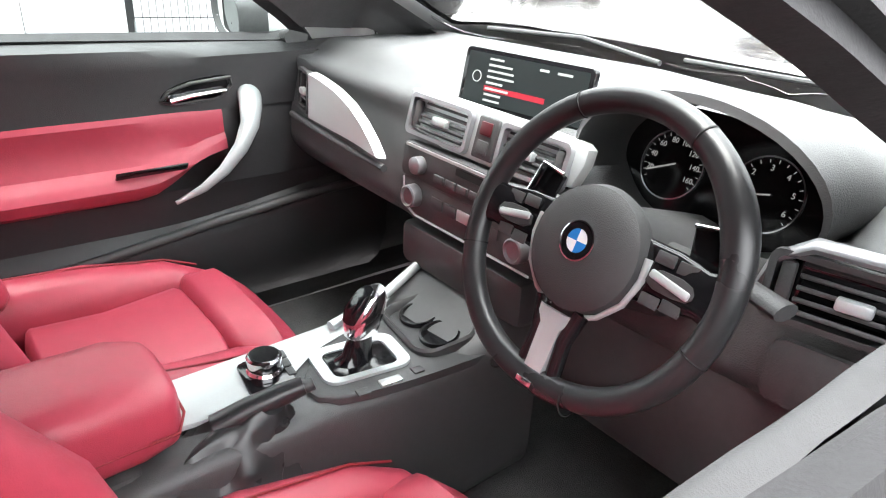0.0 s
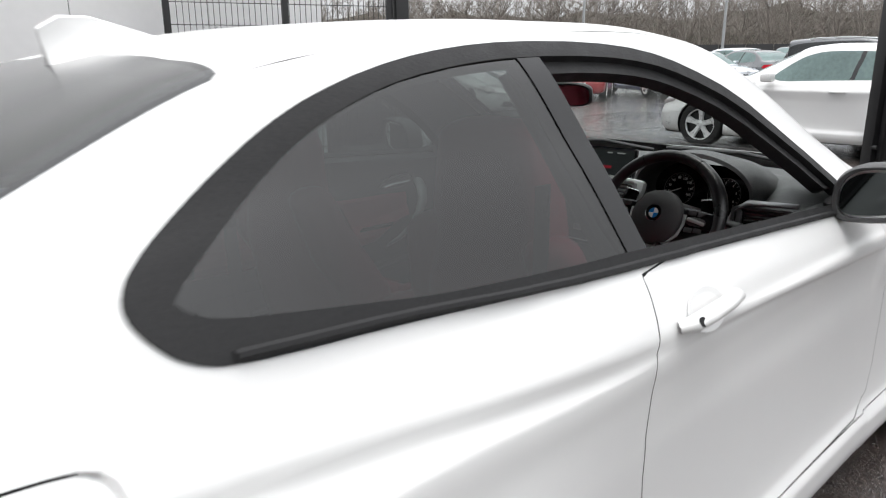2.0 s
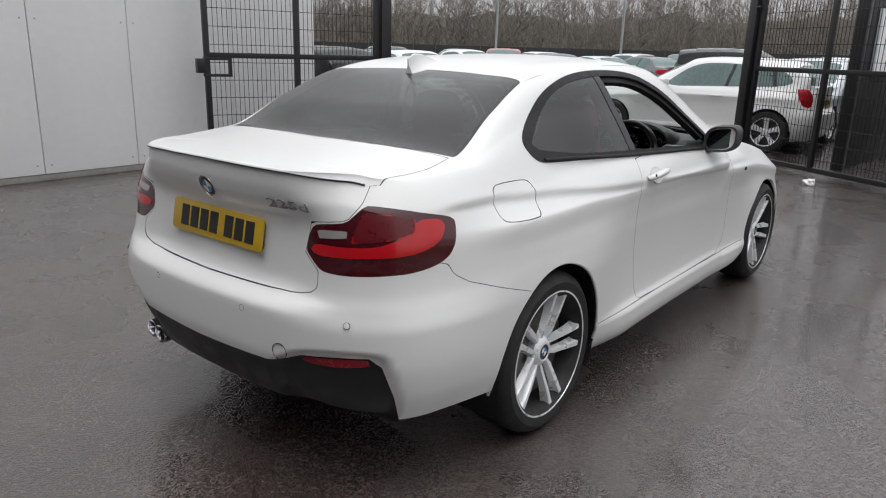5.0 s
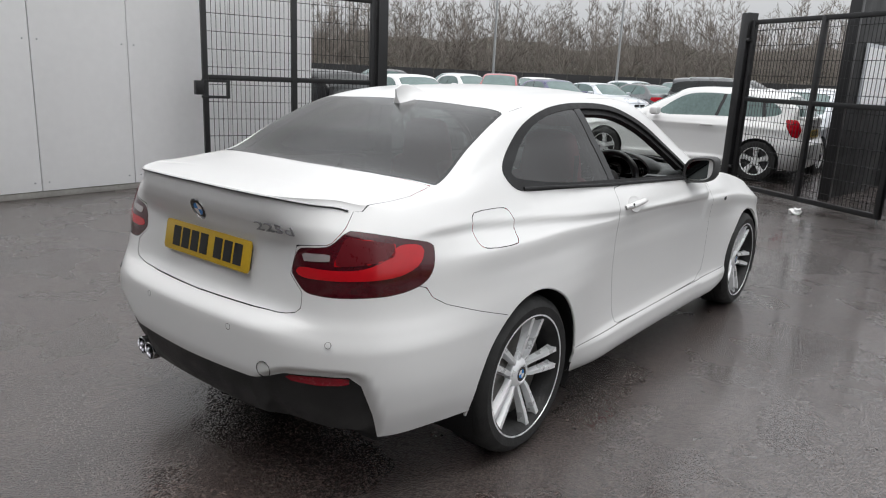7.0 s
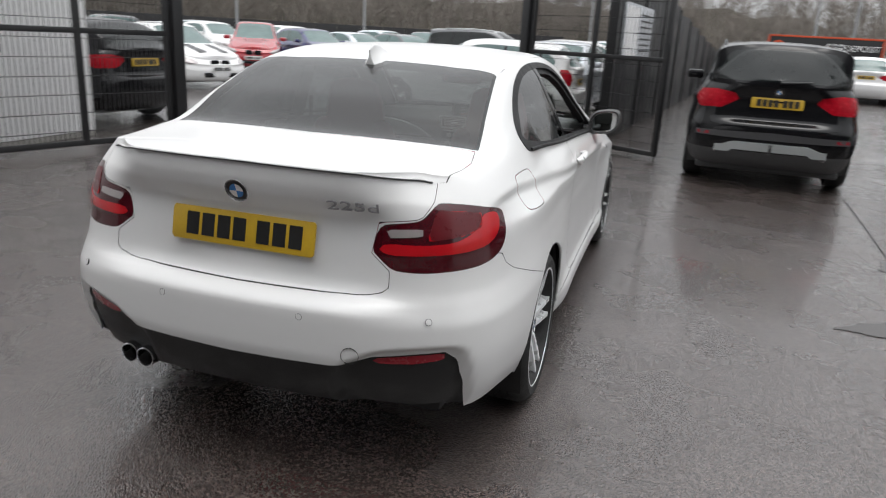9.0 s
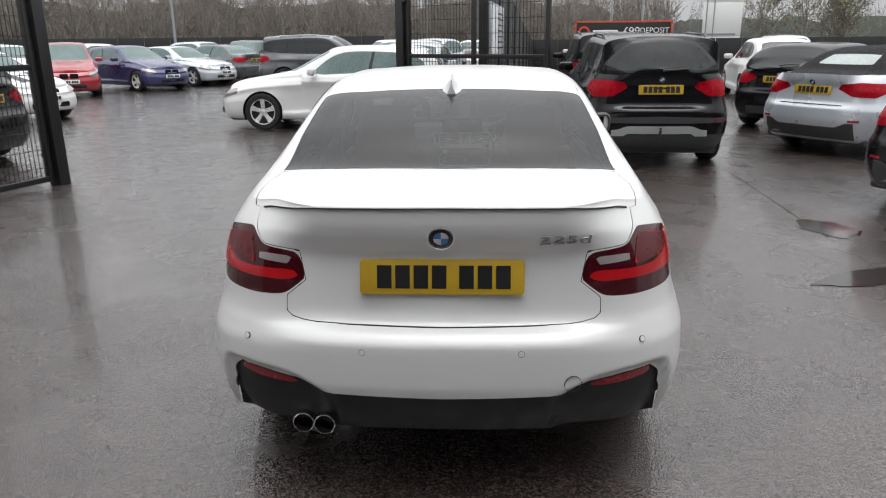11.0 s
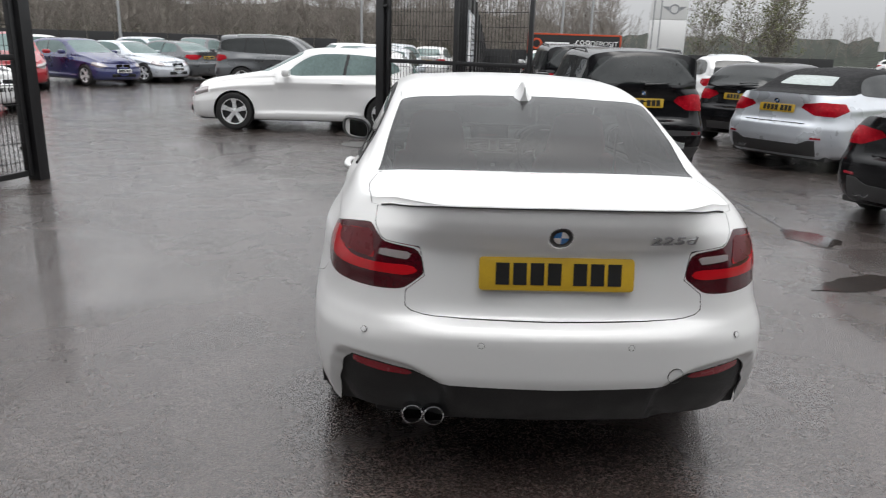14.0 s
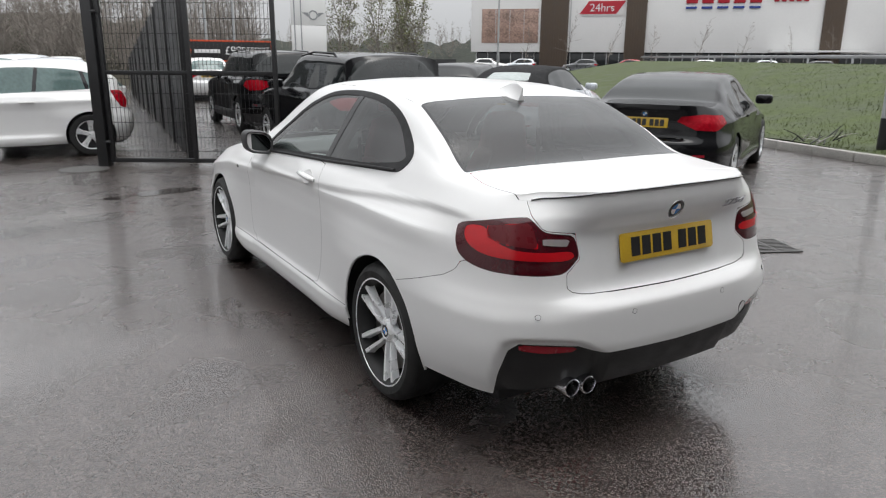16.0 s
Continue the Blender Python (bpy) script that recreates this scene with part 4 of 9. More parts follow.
# white clad building beside the gate
wall = thing("wall_west", Matrix.Translation((-5.72, 4.55, 0)), "white metal-clad building wall with vertical panel joints", "wall", kind="structure")
edges = [0.0, 1.35, 2.66, 3.68, 5.0, 6.3, 7.6, 8.9, 10.2]
for a, b in zip(edges, edges[1:]):
    p = solid("wall_panel", (-0.2, -b + 0.004, 0.07), (0, -a - 0.004, 5.5), PANEL, wall, bevel=0.006)
    for yy in (-b + 0.07, -a - 0.07):
        for zz in (0.16, 1.62, 3.0):
            bm = bmesh.new()
            lathe(bm, [(0.009, 0), (0.009, 0.004), (0.004, 0.007), (0, 0.007)], Matrix.Translation((0, yy, zz)) @ pose(0, 0, 0, 0, 90, 0), 8)
            part("fixing", bm, GALV, p)
solid("wall_backing", (-0.25, -10.2, 0.0), (-0.02, -0.01, 5.48), BLACK_STEEL, wall)
solid("wall_plinth", (-0.26, -10.2, 0.0), (-0.012, 0.0, 0.066), CONCRETE, wall)
solid("wall_return", (-6.0, -0.20, 0.0), (-0.26, 0.0, 5.5), PANEL, wall)


# ---- mesh gates ----
def gate_leaf(hinge, tip, label, lock=False, height=2.36):
    d = Vector(tip) - Vector(hinge)
    length = d.length
    m = Matrix.Translation((*hinge, 0)) @ Matrix.Rotation(math.atan2(d.y, d.x), 4, "Z")
    leaf = thing("mesh_gate", m, label, "gate", "gate leaves")
    r = 0.03
    for x in (0.11, length / 2 + 0.04, length - r):
        solid("upright", (x - r, -r, 0.06), (x + r, r, height), BLACK_STEEL, leaf)
    for z in (0.09, 1.30, height - r):
        solid("rail", (0.14, -r * 0.9, z - r), (length - 0.06, r * 0.9, z + r), BLACK_STEEL, leaf)
    bm = bmesh.new()
    for k in range(int((length - 0.2) / 0.055)):
        x = 0.17 + k * 0.055
        box(bm, (x - 0.0025, -0.003, 0.1), (x + 0.0025, 0.003, height - 0.05))
    tagged(part("wire_mesh", bm, BLACK_STEEL, leaf, smooth=False), kind="stuff")
    for k in range(11):
        z = 0.22 + k * 0.2
        for s in (-0.006, 0.006):
            solid("cross_wire", (0.13, s - 0.003, z - 0.003), (length - 0.05, s + 0.003, z + 0.003), GALV if k % 3 == 9 else BLACK_STEEL, leaf, bevel=0)
    solid("post", (-0.08, -0.08, 0), (0.06, 0.08, height + 0.1), BLACK_STEEL, leaf)
    for z in (0.35, 2.1):
        bm = bmesh.new()
        tube(bm, [(0.04, -0.06, z), (0.12, -0.06, z)], 0.022, 10)
        part("hinge", bm, BLACK_STEEL, leaf)
    bm = bmesh.new()
    tube(bm, [(length - 0.06, 0.04, 0.0), (length - 0.06, 0.04, 0.4)], 0.010, 8)
    part("drop_bolt", bm, GALV, leaf)
    if lock:
        for lo, hi in (((-0.30, -0.035, 1.06), (0.01, 0.035, 1.09)), ((-0.30, -0.035, 1.245), (0.01, 0.035, 1.275)), ((-0.31, -0.035, 1.06), (-0.28, 0.035, 1.275))):
            solid("latch_frame", (length + lo[0], lo[1], lo[2]), (length + hi[0], hi[1], hi[2]), BLACK_STEEL, leaf)
        solid("lock_box", (length + 0.0, -0.05, 1.10), (length + 0.09, 0.05, 1.26), BLACK_STEEL, leaf)
    return leaf


gate_leaf((-4.63, 4.78), (-5.32, 2.56), "open black steel mesh gate leaf beside a white wall", lock=True)
gate_leaf((-1.03, 8.40), (1.10, 7.07), "open black steel mesh gate leaf with a drop bolt")

# stepped black hoarding behind the gate, and the far fence
fence = thing("hoarding_fence", Matrix(), "black boarded fence stepping down, with an information board", "fence")
p0, p1 = Vector((0.22, 8.65, 0)), Vector((2.7, 31.5, 0))
n = 9
for k in range(n):
    a, b = p0.lerp(p1, k / n), p0.lerp(p1, (k + 1) / n)
    d = b - a
    m = Matrix.Translation(a) @ Matrix.Rotation(math.atan2(d.y, d.x), 4, "Z")
    solid("board", (0.0, -0.03, 0.0), (d.length, 0.03, 2.75 - 0.17 * k), HOARDING, fence, m=m)
    solid("post", (-0.06, -0.07, 0.0), (0.06, 0.07, 2.85 - 0.17 * k), BLACK_STEEL, fence, m=m)
PAPER = mat("faded_grey_poster", (0.5, 0.52, 0.55), 0.4, vary=0.3, scale=2.5)
d = p1 - p0
board_m = Matrix.Translation(p0) @ Matrix.Rotation(math.atan2(d.y, d.x), 4, "Z")
sign = thing("notice_board", board_m, "pale notice board on a black fence", "sign")
solid("panel", (0.5, -0.075, 1.25), (3.3, -0.036, 2.12), PAPER, sign)
solid("panel_print", (0.55, -0.079, 1.3), (1.75, -0.0755, 2.07), PANEL, sign, "plain grey printed half", bevel=0)
for k in range(7):
    solid("text_bar", (1.9, -0.079, 1.36 + k * 0.1), (3.1, -0.0755, 1.39 + k * 0.1), PRINT, sign, "unreadable dark text line", bevel=0)
far = thing("boundary_fence", Matrix(), "black paling fence along the edge of the car park", "fence")
for k in range(26):
    a = Vector((2.7 + k * 0.0, 31.5, 0))
    x0 = 2.7 + 1.2 * k
    solid("board", (x0, 31.5, 0), (x0 + 1.17, 31.55, 1.45), HOARDING, far) if k < 14 else None
for k in range(44):
    a = radians(96 + k * 1.9)
    q, e = [Vector((-1.0 + 37 * math.cos(t), 0 + 37 * math.sin(t), 0)) for t in (a, a + radians(1.86))]
    d = e - q
    solid("board", (0, -0.02, 0), (d.length, 0.02, 1.7), HOARDING, far, m=Matrix.Translation(q) @ Matrix.Rotation(math.atan2(d.y, d.x), 4, "Z"))

# sign board on the far fence
ORANGE = mat("orange_red_sign_paint", (0.55, 0.07, 0.02), 0.4, vary=0.08, scale=3)
ad = thing("advertising_board", Matrix.Translation((4.6, 31.2, 1.28)), "black advertising board with an orange frame and white lettering", "sign")
solid("panel", (0, 0, 0), (4.4, 0.06, 0.95), HOARDING, ad)
for lo, hi in (((0, -0.02, 0.88), (4.4, 0, 0.95)), ((0, -0.02, 0), (4.4, 0, 0.07)), ((0, -0.02, 0), (0.07, 0, 0.95)), ((4.33, -0.02, 0), (4.4, 0, 0.95))):
    solid("frame", lo, hi, ORANGE, ad)
bm = bmesh.new()
lathe(bm, [(0.26, 0), (0.26, 0.02), (0.17, 0.02), (0.17, 0)], Matrix.Translation((0.42, 0, 0.48)) @ pose(0, 0, 0, 90, 0, 0), 24, closed=True)
part("emblem", bm, ORANGE, ad)


def words(text, size, m, material, parent, name="lettering", depth=0.004):
    c = bpy.data.curves.new(name, "FONT")
    c.body, c.size, c.extrude, c.align_x, c.align_y = text, size, depth, "CENTER", "CENTER"
    tmp = new("tmp", c)
    bpy.context.view_layer.update()
    me = bpy.data.meshes.new_from_object(tmp.evaluated_get(bpy.context.evaluated_depsgraph_get()))
    bpy.data.objects.remove(tmp)
    me.transform(m)
    me.materials.clear()
    return part(name, me, material, parent)


stand = lambda x, y, z: Matrix.Translation((x, y, z)) @ pose(0, 0, 0, 90, 0, 0)
solid("word_bar", (0.82, -0.02, 0.38), (1.95, -0.001, 0.56), WHITE_ENAMEL, ad, "plain white bar", bevel=0.01)
words("£99", 0.52, stand(2.55, -0.012, 0.48), WHITE_ENAMEL, ad)
words("DEPOSIT", 0.34, stand(3.6, -0.012, 0.52), WHITE_ENAMEL, ad)

# white pylon sign with a winged emblem
pylon = thing("pylon_sign", Matrix.Translation((12.9, 36.5, 0)) @ pose(0, 0, 0, 0, 0, -16), "tall white pylon sign with a grey winged emblem", "sign")
WHITE_SIGN = mat("white_sign_panel", (0.75, 0.75, 0.74), 0.35, vary=0.02, scale=2)
GREY_SIGN = mat("grey_sign_print", (0.28, 0.29, 0.3), 0.4, vary=0.05)
for k, (z0, z1) in enumerate(((0.3, 1.5), (1.52, 3.2), (3.22, 5.2))):
    solid("panel", (-0.95, -0.15, z0), (0.95, 0.15, z1), WHITE_SIGN, pylon)
for x in (-0.78, -0.42):
    solid("stripe", (x - 0.03, -0.17, 0.3), (x + 0.03, -0.151, 5.2), GREY_SIGN, pylon, bevel=0)
bm = bmesh.new()
lathe(bm, [(0.26, 0), (0.26, 0.02), (0.19, 0.02), (0.19, 0)], stand(0.25, -0.152, 3.75), 24, closed=True)
part("emblem", bm, GREY_SIGN, pylon)
for s in (-1, 1):
    bm = bmesh.new()
    plate_of(bm, [(0.27 * s, -0.1), (0.62 * s, 0.14), (0.27 * s, 0.13)][::s], 0.02, stand(0.25, -0.152, 3.75))
    part("emblem_wing", bm, GREY_SIGN, pylon)
solid("word_bar", (-0.7, -0.17, 1.56), (0.7, -0.151, 1.66), GREY_SIGN, pylon, "plain grey bar", bevel=0)


# ---- grass bank, kerb and road barrier ----
def grass_mat():
    m = mat("wet_grass", (0.056, 0.072, 0.026), 0.7, vary=0.6, scale=1.1, bump=0.7, bscale=40, spec=0.2)
    return m


GRASS = grass_mat()
bm = bmesh.new()
kerb_line = [(9.0, 0.2), (9.0, 2.0), (9.15, 3.4), (9.55, 5.0), (9.9, 6.4), (10.8, 9.0), (12.4, 13.0), (14.5, 17.5), (18, 24), (24, 33), (32, 43)]
kerb_line = [(9.6, -14.0), (9.2, -4.0)] + kerb_line
nr = 26
rows_ = []
for x, y in kerb_line:
    out = []
    for k in range(nr):
        u = k / (nr - 1)
        dx = 0.1 + 15 * u
        z = 0.13 + 1.25 * smooth(0.0, 0.75, u).item() + 0.05 * noise.noise((x + dx, y, 0))
        out.append(bm.verts.new((x + dx * 0.93, y + dx * -0.36, z - (0.4 if k == nr - 1 else 0))))
    rows_.append(out)
for a, b in zip(rows_, rows_[1:]):
    for k in range(nr - 1):
        bm.faces.new((a[k], a[k + 1], b[k + 1], b[k]))
bank = part("grass_bank", bm, GRASS, None, "grassy bank rising behind a concrete kerb")
tagged(bank, category="grass", kind="structure")
kerb = thing("kerb", Matrix(), "wet concrete kerb along the grass", "kerb", kind="structure")
for (x0, y0), (x1, y1) in zip(kerb_line, kerb_line[1:]):
    d = Vector((x1 - x0, y1 - y0, 0))
    cnt = max(1, round(d.length / 0.915))
    for k in range(cnt):
        q = Vector((x0, y0, 0)) + d * (k / cnt)
        solid("kerbstone", (0.004, -0.07, -0.05), (d.length / cnt - 0.004, 0.07, 0.14), CONCRETE, kerb, bevel=0.015, m=Matrix.Translation(q) @ Matrix.Rotation(math.atan2(d.y, d.x), 4, "Z"))
# grass blades
bm = bmesh.new()
rng = random.Random(5)
for _ in range(24000):
    u = rng.random() ** 1.7
    i = rng.randrange(2, 10)
    w = rng.random()
    x = kerb_line[i][0] * (1 - w) + kerb_line[i + 1][0] * w
    y = kerb_line[i][1] * (1 - w) + kerb_line[i + 1][1] * w
    dx = 0.2 + 14.6 * u
    z = 0.13 + 1.25 * smooth(0.0, 0.75, u).item() - 0.02
    p = Vector((x + dx * 0.93, y + dx * -0.36, z))
    h, a, wd = rng.uniform(0.03, 0.09), rng.uniform(0, 6.28), rng.uniform(0.005, 0.010)
    s, lean = Vector((math.cos(a), math.sin(a), 0)), Vector((rng.uniform(-0.5, 0.5), rng.uniform(-0.5, 0.5), 1)) * h
    bm.faces.new((bm.verts.new(p - s * wd), bm.verts.new(p + s * wd), bm.verts.new(p + lean)))
blades = part("grass_blades", bm, mat("grass_blade", (0.068, 0.088, 0.030), 0.6, vary=0.4, scale=3, spec=0.2), None, "tufts of wet grass on the bank", smooth=False)
tagged(blades, category="grass", kind="stuff")
# barrier along the crest
rail = thing("crash_barrier", Matrix(), "long grey steel crash barrier along the bank top", "barrier")
for k in range(16):
    a, b = [Vector((24.8 + 1.05 * j * 2.2, -12.2 + 2.0 * j * 2.2, 1.35)) for j in (k * 1.0, k + 1.0)]
    d = b - a
    m = Matrix.Translation(a) @ Matrix.Rotation(math.atan2(d.y, d.x), 4, "Z")
    solid("beam", (0, -0.04, 0.30), (d.length, 0.04, 0.52), GALV, rail, m=m, bevel=0.02)
    solid("post", (0.0, -0.05, -0.6), (0.1, 0.05, 0.5), GALV, rail, m=m)

# drain grating sunk in the asphalt
IRON = mat("wet_cast_iron", (0.10, 0.098, 0.095), 0.45, 0.3, vary=0.3, scale=20, bump=0.2, bscale=80)
grate = thing("drain_grating", Matrix.Translation((3.20, 0.82, 0)) @ pose(0, 0, 0, 0, 0, -25) @ Matrix.Diagonal((0.82, 0.92, 1, 1)), "cast-iron drain grating set in the asphalt", "drain")
for lo, hi in (((-0.24, -0.23, 0), (0.24, -0.2, 0.012)), ((-0.24, 0.2, 0), (0.24, 0.23, 0.012)), ((-0.24, -0.2, 0), (-0.21, 0.2, 0.012)), ((0.21, -0.2, 0), (0.24, 0.2, 0.012)), ((-0.012, -0.2, 0), (0.012, 0.2, 0.012))):
    solid("frame", lo, hi, IRON, grate)
for k in range(8):
    for s in (-1, 1):
        solid("bar", (s * 0.11 - 0.1, -0.18 + k * 0.048, 0), (s * 0.11 + 0.1, -0.158 + k * 0.048, 0.011), IRON, grate, bevel=0.003, m=pose(0, 0, 0))
solid("pit", (-0.21, -0.2, 0.0), (0.21, 0.2, 0.003), GAP, grate, bevel=0)

litter = thing("litter_bag", Matrix.Translation((0.24, 7.0, 0)), "crumpled white plastic scrap on wet asphalt", "litter")
bm = bmesh.new()
bmesh.ops.create_icosphere(bm, subdivisions=3, radius=0.075)
for v in bm.verts:
    k = 1 + 0.6 * noise.noise(v.co * 22)
    v.co = Vector((v.co.x * k, v.co.y * k * 0.7, max(0.0, (v.co.z + 0.03) * k * 0.7)))
part("scrap", bm, WHITE_ENAMEL, litter)


# ---- lamp posts and bollard ----
def lamp_post(x, y, h, heads, label="slim galvanised lamp post with floodlights"):
    lp = thing("lamp_post", Matrix.Translation((x, y, 0)), label, "lamp post", "lamp posts")
    bm = bmesh.new()
    tube(bm, [(0, 0, 0), (0, 0, h * 0.5), (0, 0, h)], [0.08, 0.06, 0.045], 10)
    part("column", bm, GALV, lp)
    for s in heads:
        bm = bmesh.new()
        tube(bm, [(0, 0, h - 0.05), (s * 0.4, 0, h + 0.02)], 0.025, 8)
        part("bracket", bm, GALV, lp)
        solid("head", (s * 0.55 - 0.25, -0.16, h - 0.02), (s * 0.55 + 0.25, 0.16, h + 0.1), BLACK_STEEL, lp)
    return lp


for x, y, h, hd in ((-19.5, 28.5, 6.3, (-1, 1)), (-14.8, 33.0, 7.5, (1,)), (-3.6, 37.5, 8, (1,)), (6.9, 35.0, 6.2, (-1, 1)), (9.0, 37.5, 8.5, (1,)), (22.0, 42.0, 8.5, (1,)), (25.5, 36.0, 8.5, (-1, 1))):
    lamp_post(x, y, h, hd)
post = thing("lamp_column", Matrix.Translation((9.75, 3.35, 0.1)), "grey steel lamp column with a black base", "lamp post")
bm = bmesh.new()
tube(bm, [(0, 0, 0.0), (0, 0, 0.55)], [0.085, 0.085], 16)
part("base_band", bm, BLACK_STEEL, post)
bm = bmesh.new()
tube(bm, [(0, 0, 0.55), (0, 0, 1.5), (0, 0, 1.6), (0, 0, 7.5)], [0.084, 0.084, 0.062, 0.045], 16)
part("column", bm, GALV, post)
for s in (-1, 1):
    bm = bmesh.new()
    tube(bm, [(0, 0, 7.42), (0, s * 0.32, 7.50)], 0.03, 8)
    part("bracket", bm, GALV, post)
    solid("head", (-0.18, s * 0.55 - 0.24, 7.45), (0.18, s * 0.55 + 0.24, 7.60), BLACK_STEEL, post, "dark floodlight head")

# unseen building front added behind the camera to darken faces turned south
shade_wall = thing("unseen_wall_south", Matrix.Translation((0, -8.0, 0)), "added unseen grey wall with dark glazing that shades the car's rear", "wall", kind="structure")
SHADE_WALL = mat("unseen_wall_grey", (0.10, 0.10, 0.105), 0.5, vary=0.08, scale=1)
SHADE_WALL_GLASS = mat("unseen_wall_glazing", (0.02, 0.022, 0.024), 0.06, vary=0.2, scale=0.6)
for k in range(9):
    solid("wall_panel", (-16 + 3.4 * k, -0.3, 3.2), (-12.62 + 3.4 * k, 0, 8.4), SHADE_WALL, shade_wall)
    solid("window_pane", (-16 + 3.4 * k, -0.2, 0.2), (-12.7 + 3.4 * k, -0.1, 3.18), SHADE_WALL_GLASS, shade_wall)
    solid("mullion", (-12.7 + 3.4 * k, -0.3, 0.0), (-12.6 + 3.4 * k, 0.0, 3.19), BLACK_STEEL, shade_wall)
solid("plinth", (-16, -0.3, 0), (14.6, -0.02, 0.19), CONCRETE, shade_wall)

# shallow puddles lying in the dips, and the joint between two beds of asphalt
WATER = mat("puddle_water", (0.030, 0.025, 0.023), 0.10, vary=0.2, scale=2)
for k, (x, y, a, b, turn) in enumerate(((2.75, 1.62, 0.42, 0.13, 20), (3.05, 2.9, 0.20, 0.30, 10), (-0.72, 5.9, 0.42, 0.16, 5), (-1.25, 5.75, 0.13, 0.09, 0))):
    bm = bmesh.new()
    loop = []
    for i in range(72):
        t = 2 * math.pi * i / 72
        f = 1 + 0.32 * noise.noise((math.cos(t) * 1.3 + 9 * k, math.sin(t) * 1.3, 0)) + 0.16 * noise.noise((math.cos(t) * 4, math.sin(t) * 4 + 7 * k, 2))
        loop.append(bm.verts.new(Matrix.Translation((x, y, 0.004)) @ pose(0, 0, 0, 0, 0, turn) @ Vector((a * f * math.cos(t), b * f * math.sin(t), 0))))
    bm.faces.new(loop)
    tagged(part("puddle", bm, WATER, None, "shallow rain puddle on the asphalt", smooth=False), category="puddle", kind="structure")
bm = bmesh.new()
tube(bm, [(3.12, 5.72, 0.0), (3.03, 4.2, 0.0), (2.92, 2.63, 0.0)], 0.009, 6, squash=0.3)
tagged(part("asphalt_joint", bm, GAP, None, "tarred joint in the asphalt"), category="joint", kind="structure")

# dead branches lying on the grass
rng = random.Random(21)
twigs = thing("fallen_branches", Matrix.Translation((9.55, 4.35, 0.16)), "dark dead branches lying on the grass by the kerb", "branches")
for k in range(16):
    a = Vector((rng.uniform(-0.5, 0.9), rng.uniform(-0.25, 0.25), rng.uniform(0.0, 0.06)))
    d = Vector((rng.uniform(-0.4, 0.4), rng.uniform(-0.3, 0.3), rng.uniform(0.02, 0.22)))
    bm = bmesh.new()
    tube(bm, [a, a + d * 0.5 + Vector((0.03, 0, 0.02)), a + d], [0.014, 0.009, 0.004], 6)
    part("branch", bm, HOARDING if k % 3 else CONCRETE, twigs)
# manhole lid by the gate
lid_m = thing("manhole_cover", Matrix.Translation((-1.34, 8.2, 0.0)), "round cast-iron manhole cover in the asphalt", "manhole")
bm = bmesh.new()
lathe(bm, [(0.32, 0.0), (0.32, 0.008), (0.29, 0.008), (0.285, 0.004), (0.0, 0.004)], Matrix(), 32)
part("cover", bm, IRON, lid_m)

# ---- other parked cars ----
def number_plate(parent, m, material, name="number_plate", groups=(4, 3)):
    """A plate with plain bars where its characters would be."""
    bm = bmesh.new()
    plate_of(bm, rounded_rect(0.52, 0.111, 0.012), 0.006, m, 0.002)
    pl = part(name, bm, material, parent, "yellow number plate with plain dark bars" if material is YELLOW else "white number plate with plain dark bars")
    x = -0.205
    for gcount in groups:
        for _ in range(gcount):
            bm = bmesh.new()
            plate_of(bm, [(x, -0.037), (x + 0.046, -0.037), (x + 0.046, 0.037), (x, 0.037)], 0.0015, m @ Matrix.Translation((0, 0, 0.006)))
            part("character_bar", bm, PRINT, pl) if parent.parent is None else None
            x += 0.058
        x += 0.028
    return pl


PARK_RED = mat("parked_car_red_lens", (0.30, 0.004, 0.012), 0.25, vary=0.45, scale=25, spec=0.12)
WHEEL_KIT = {}


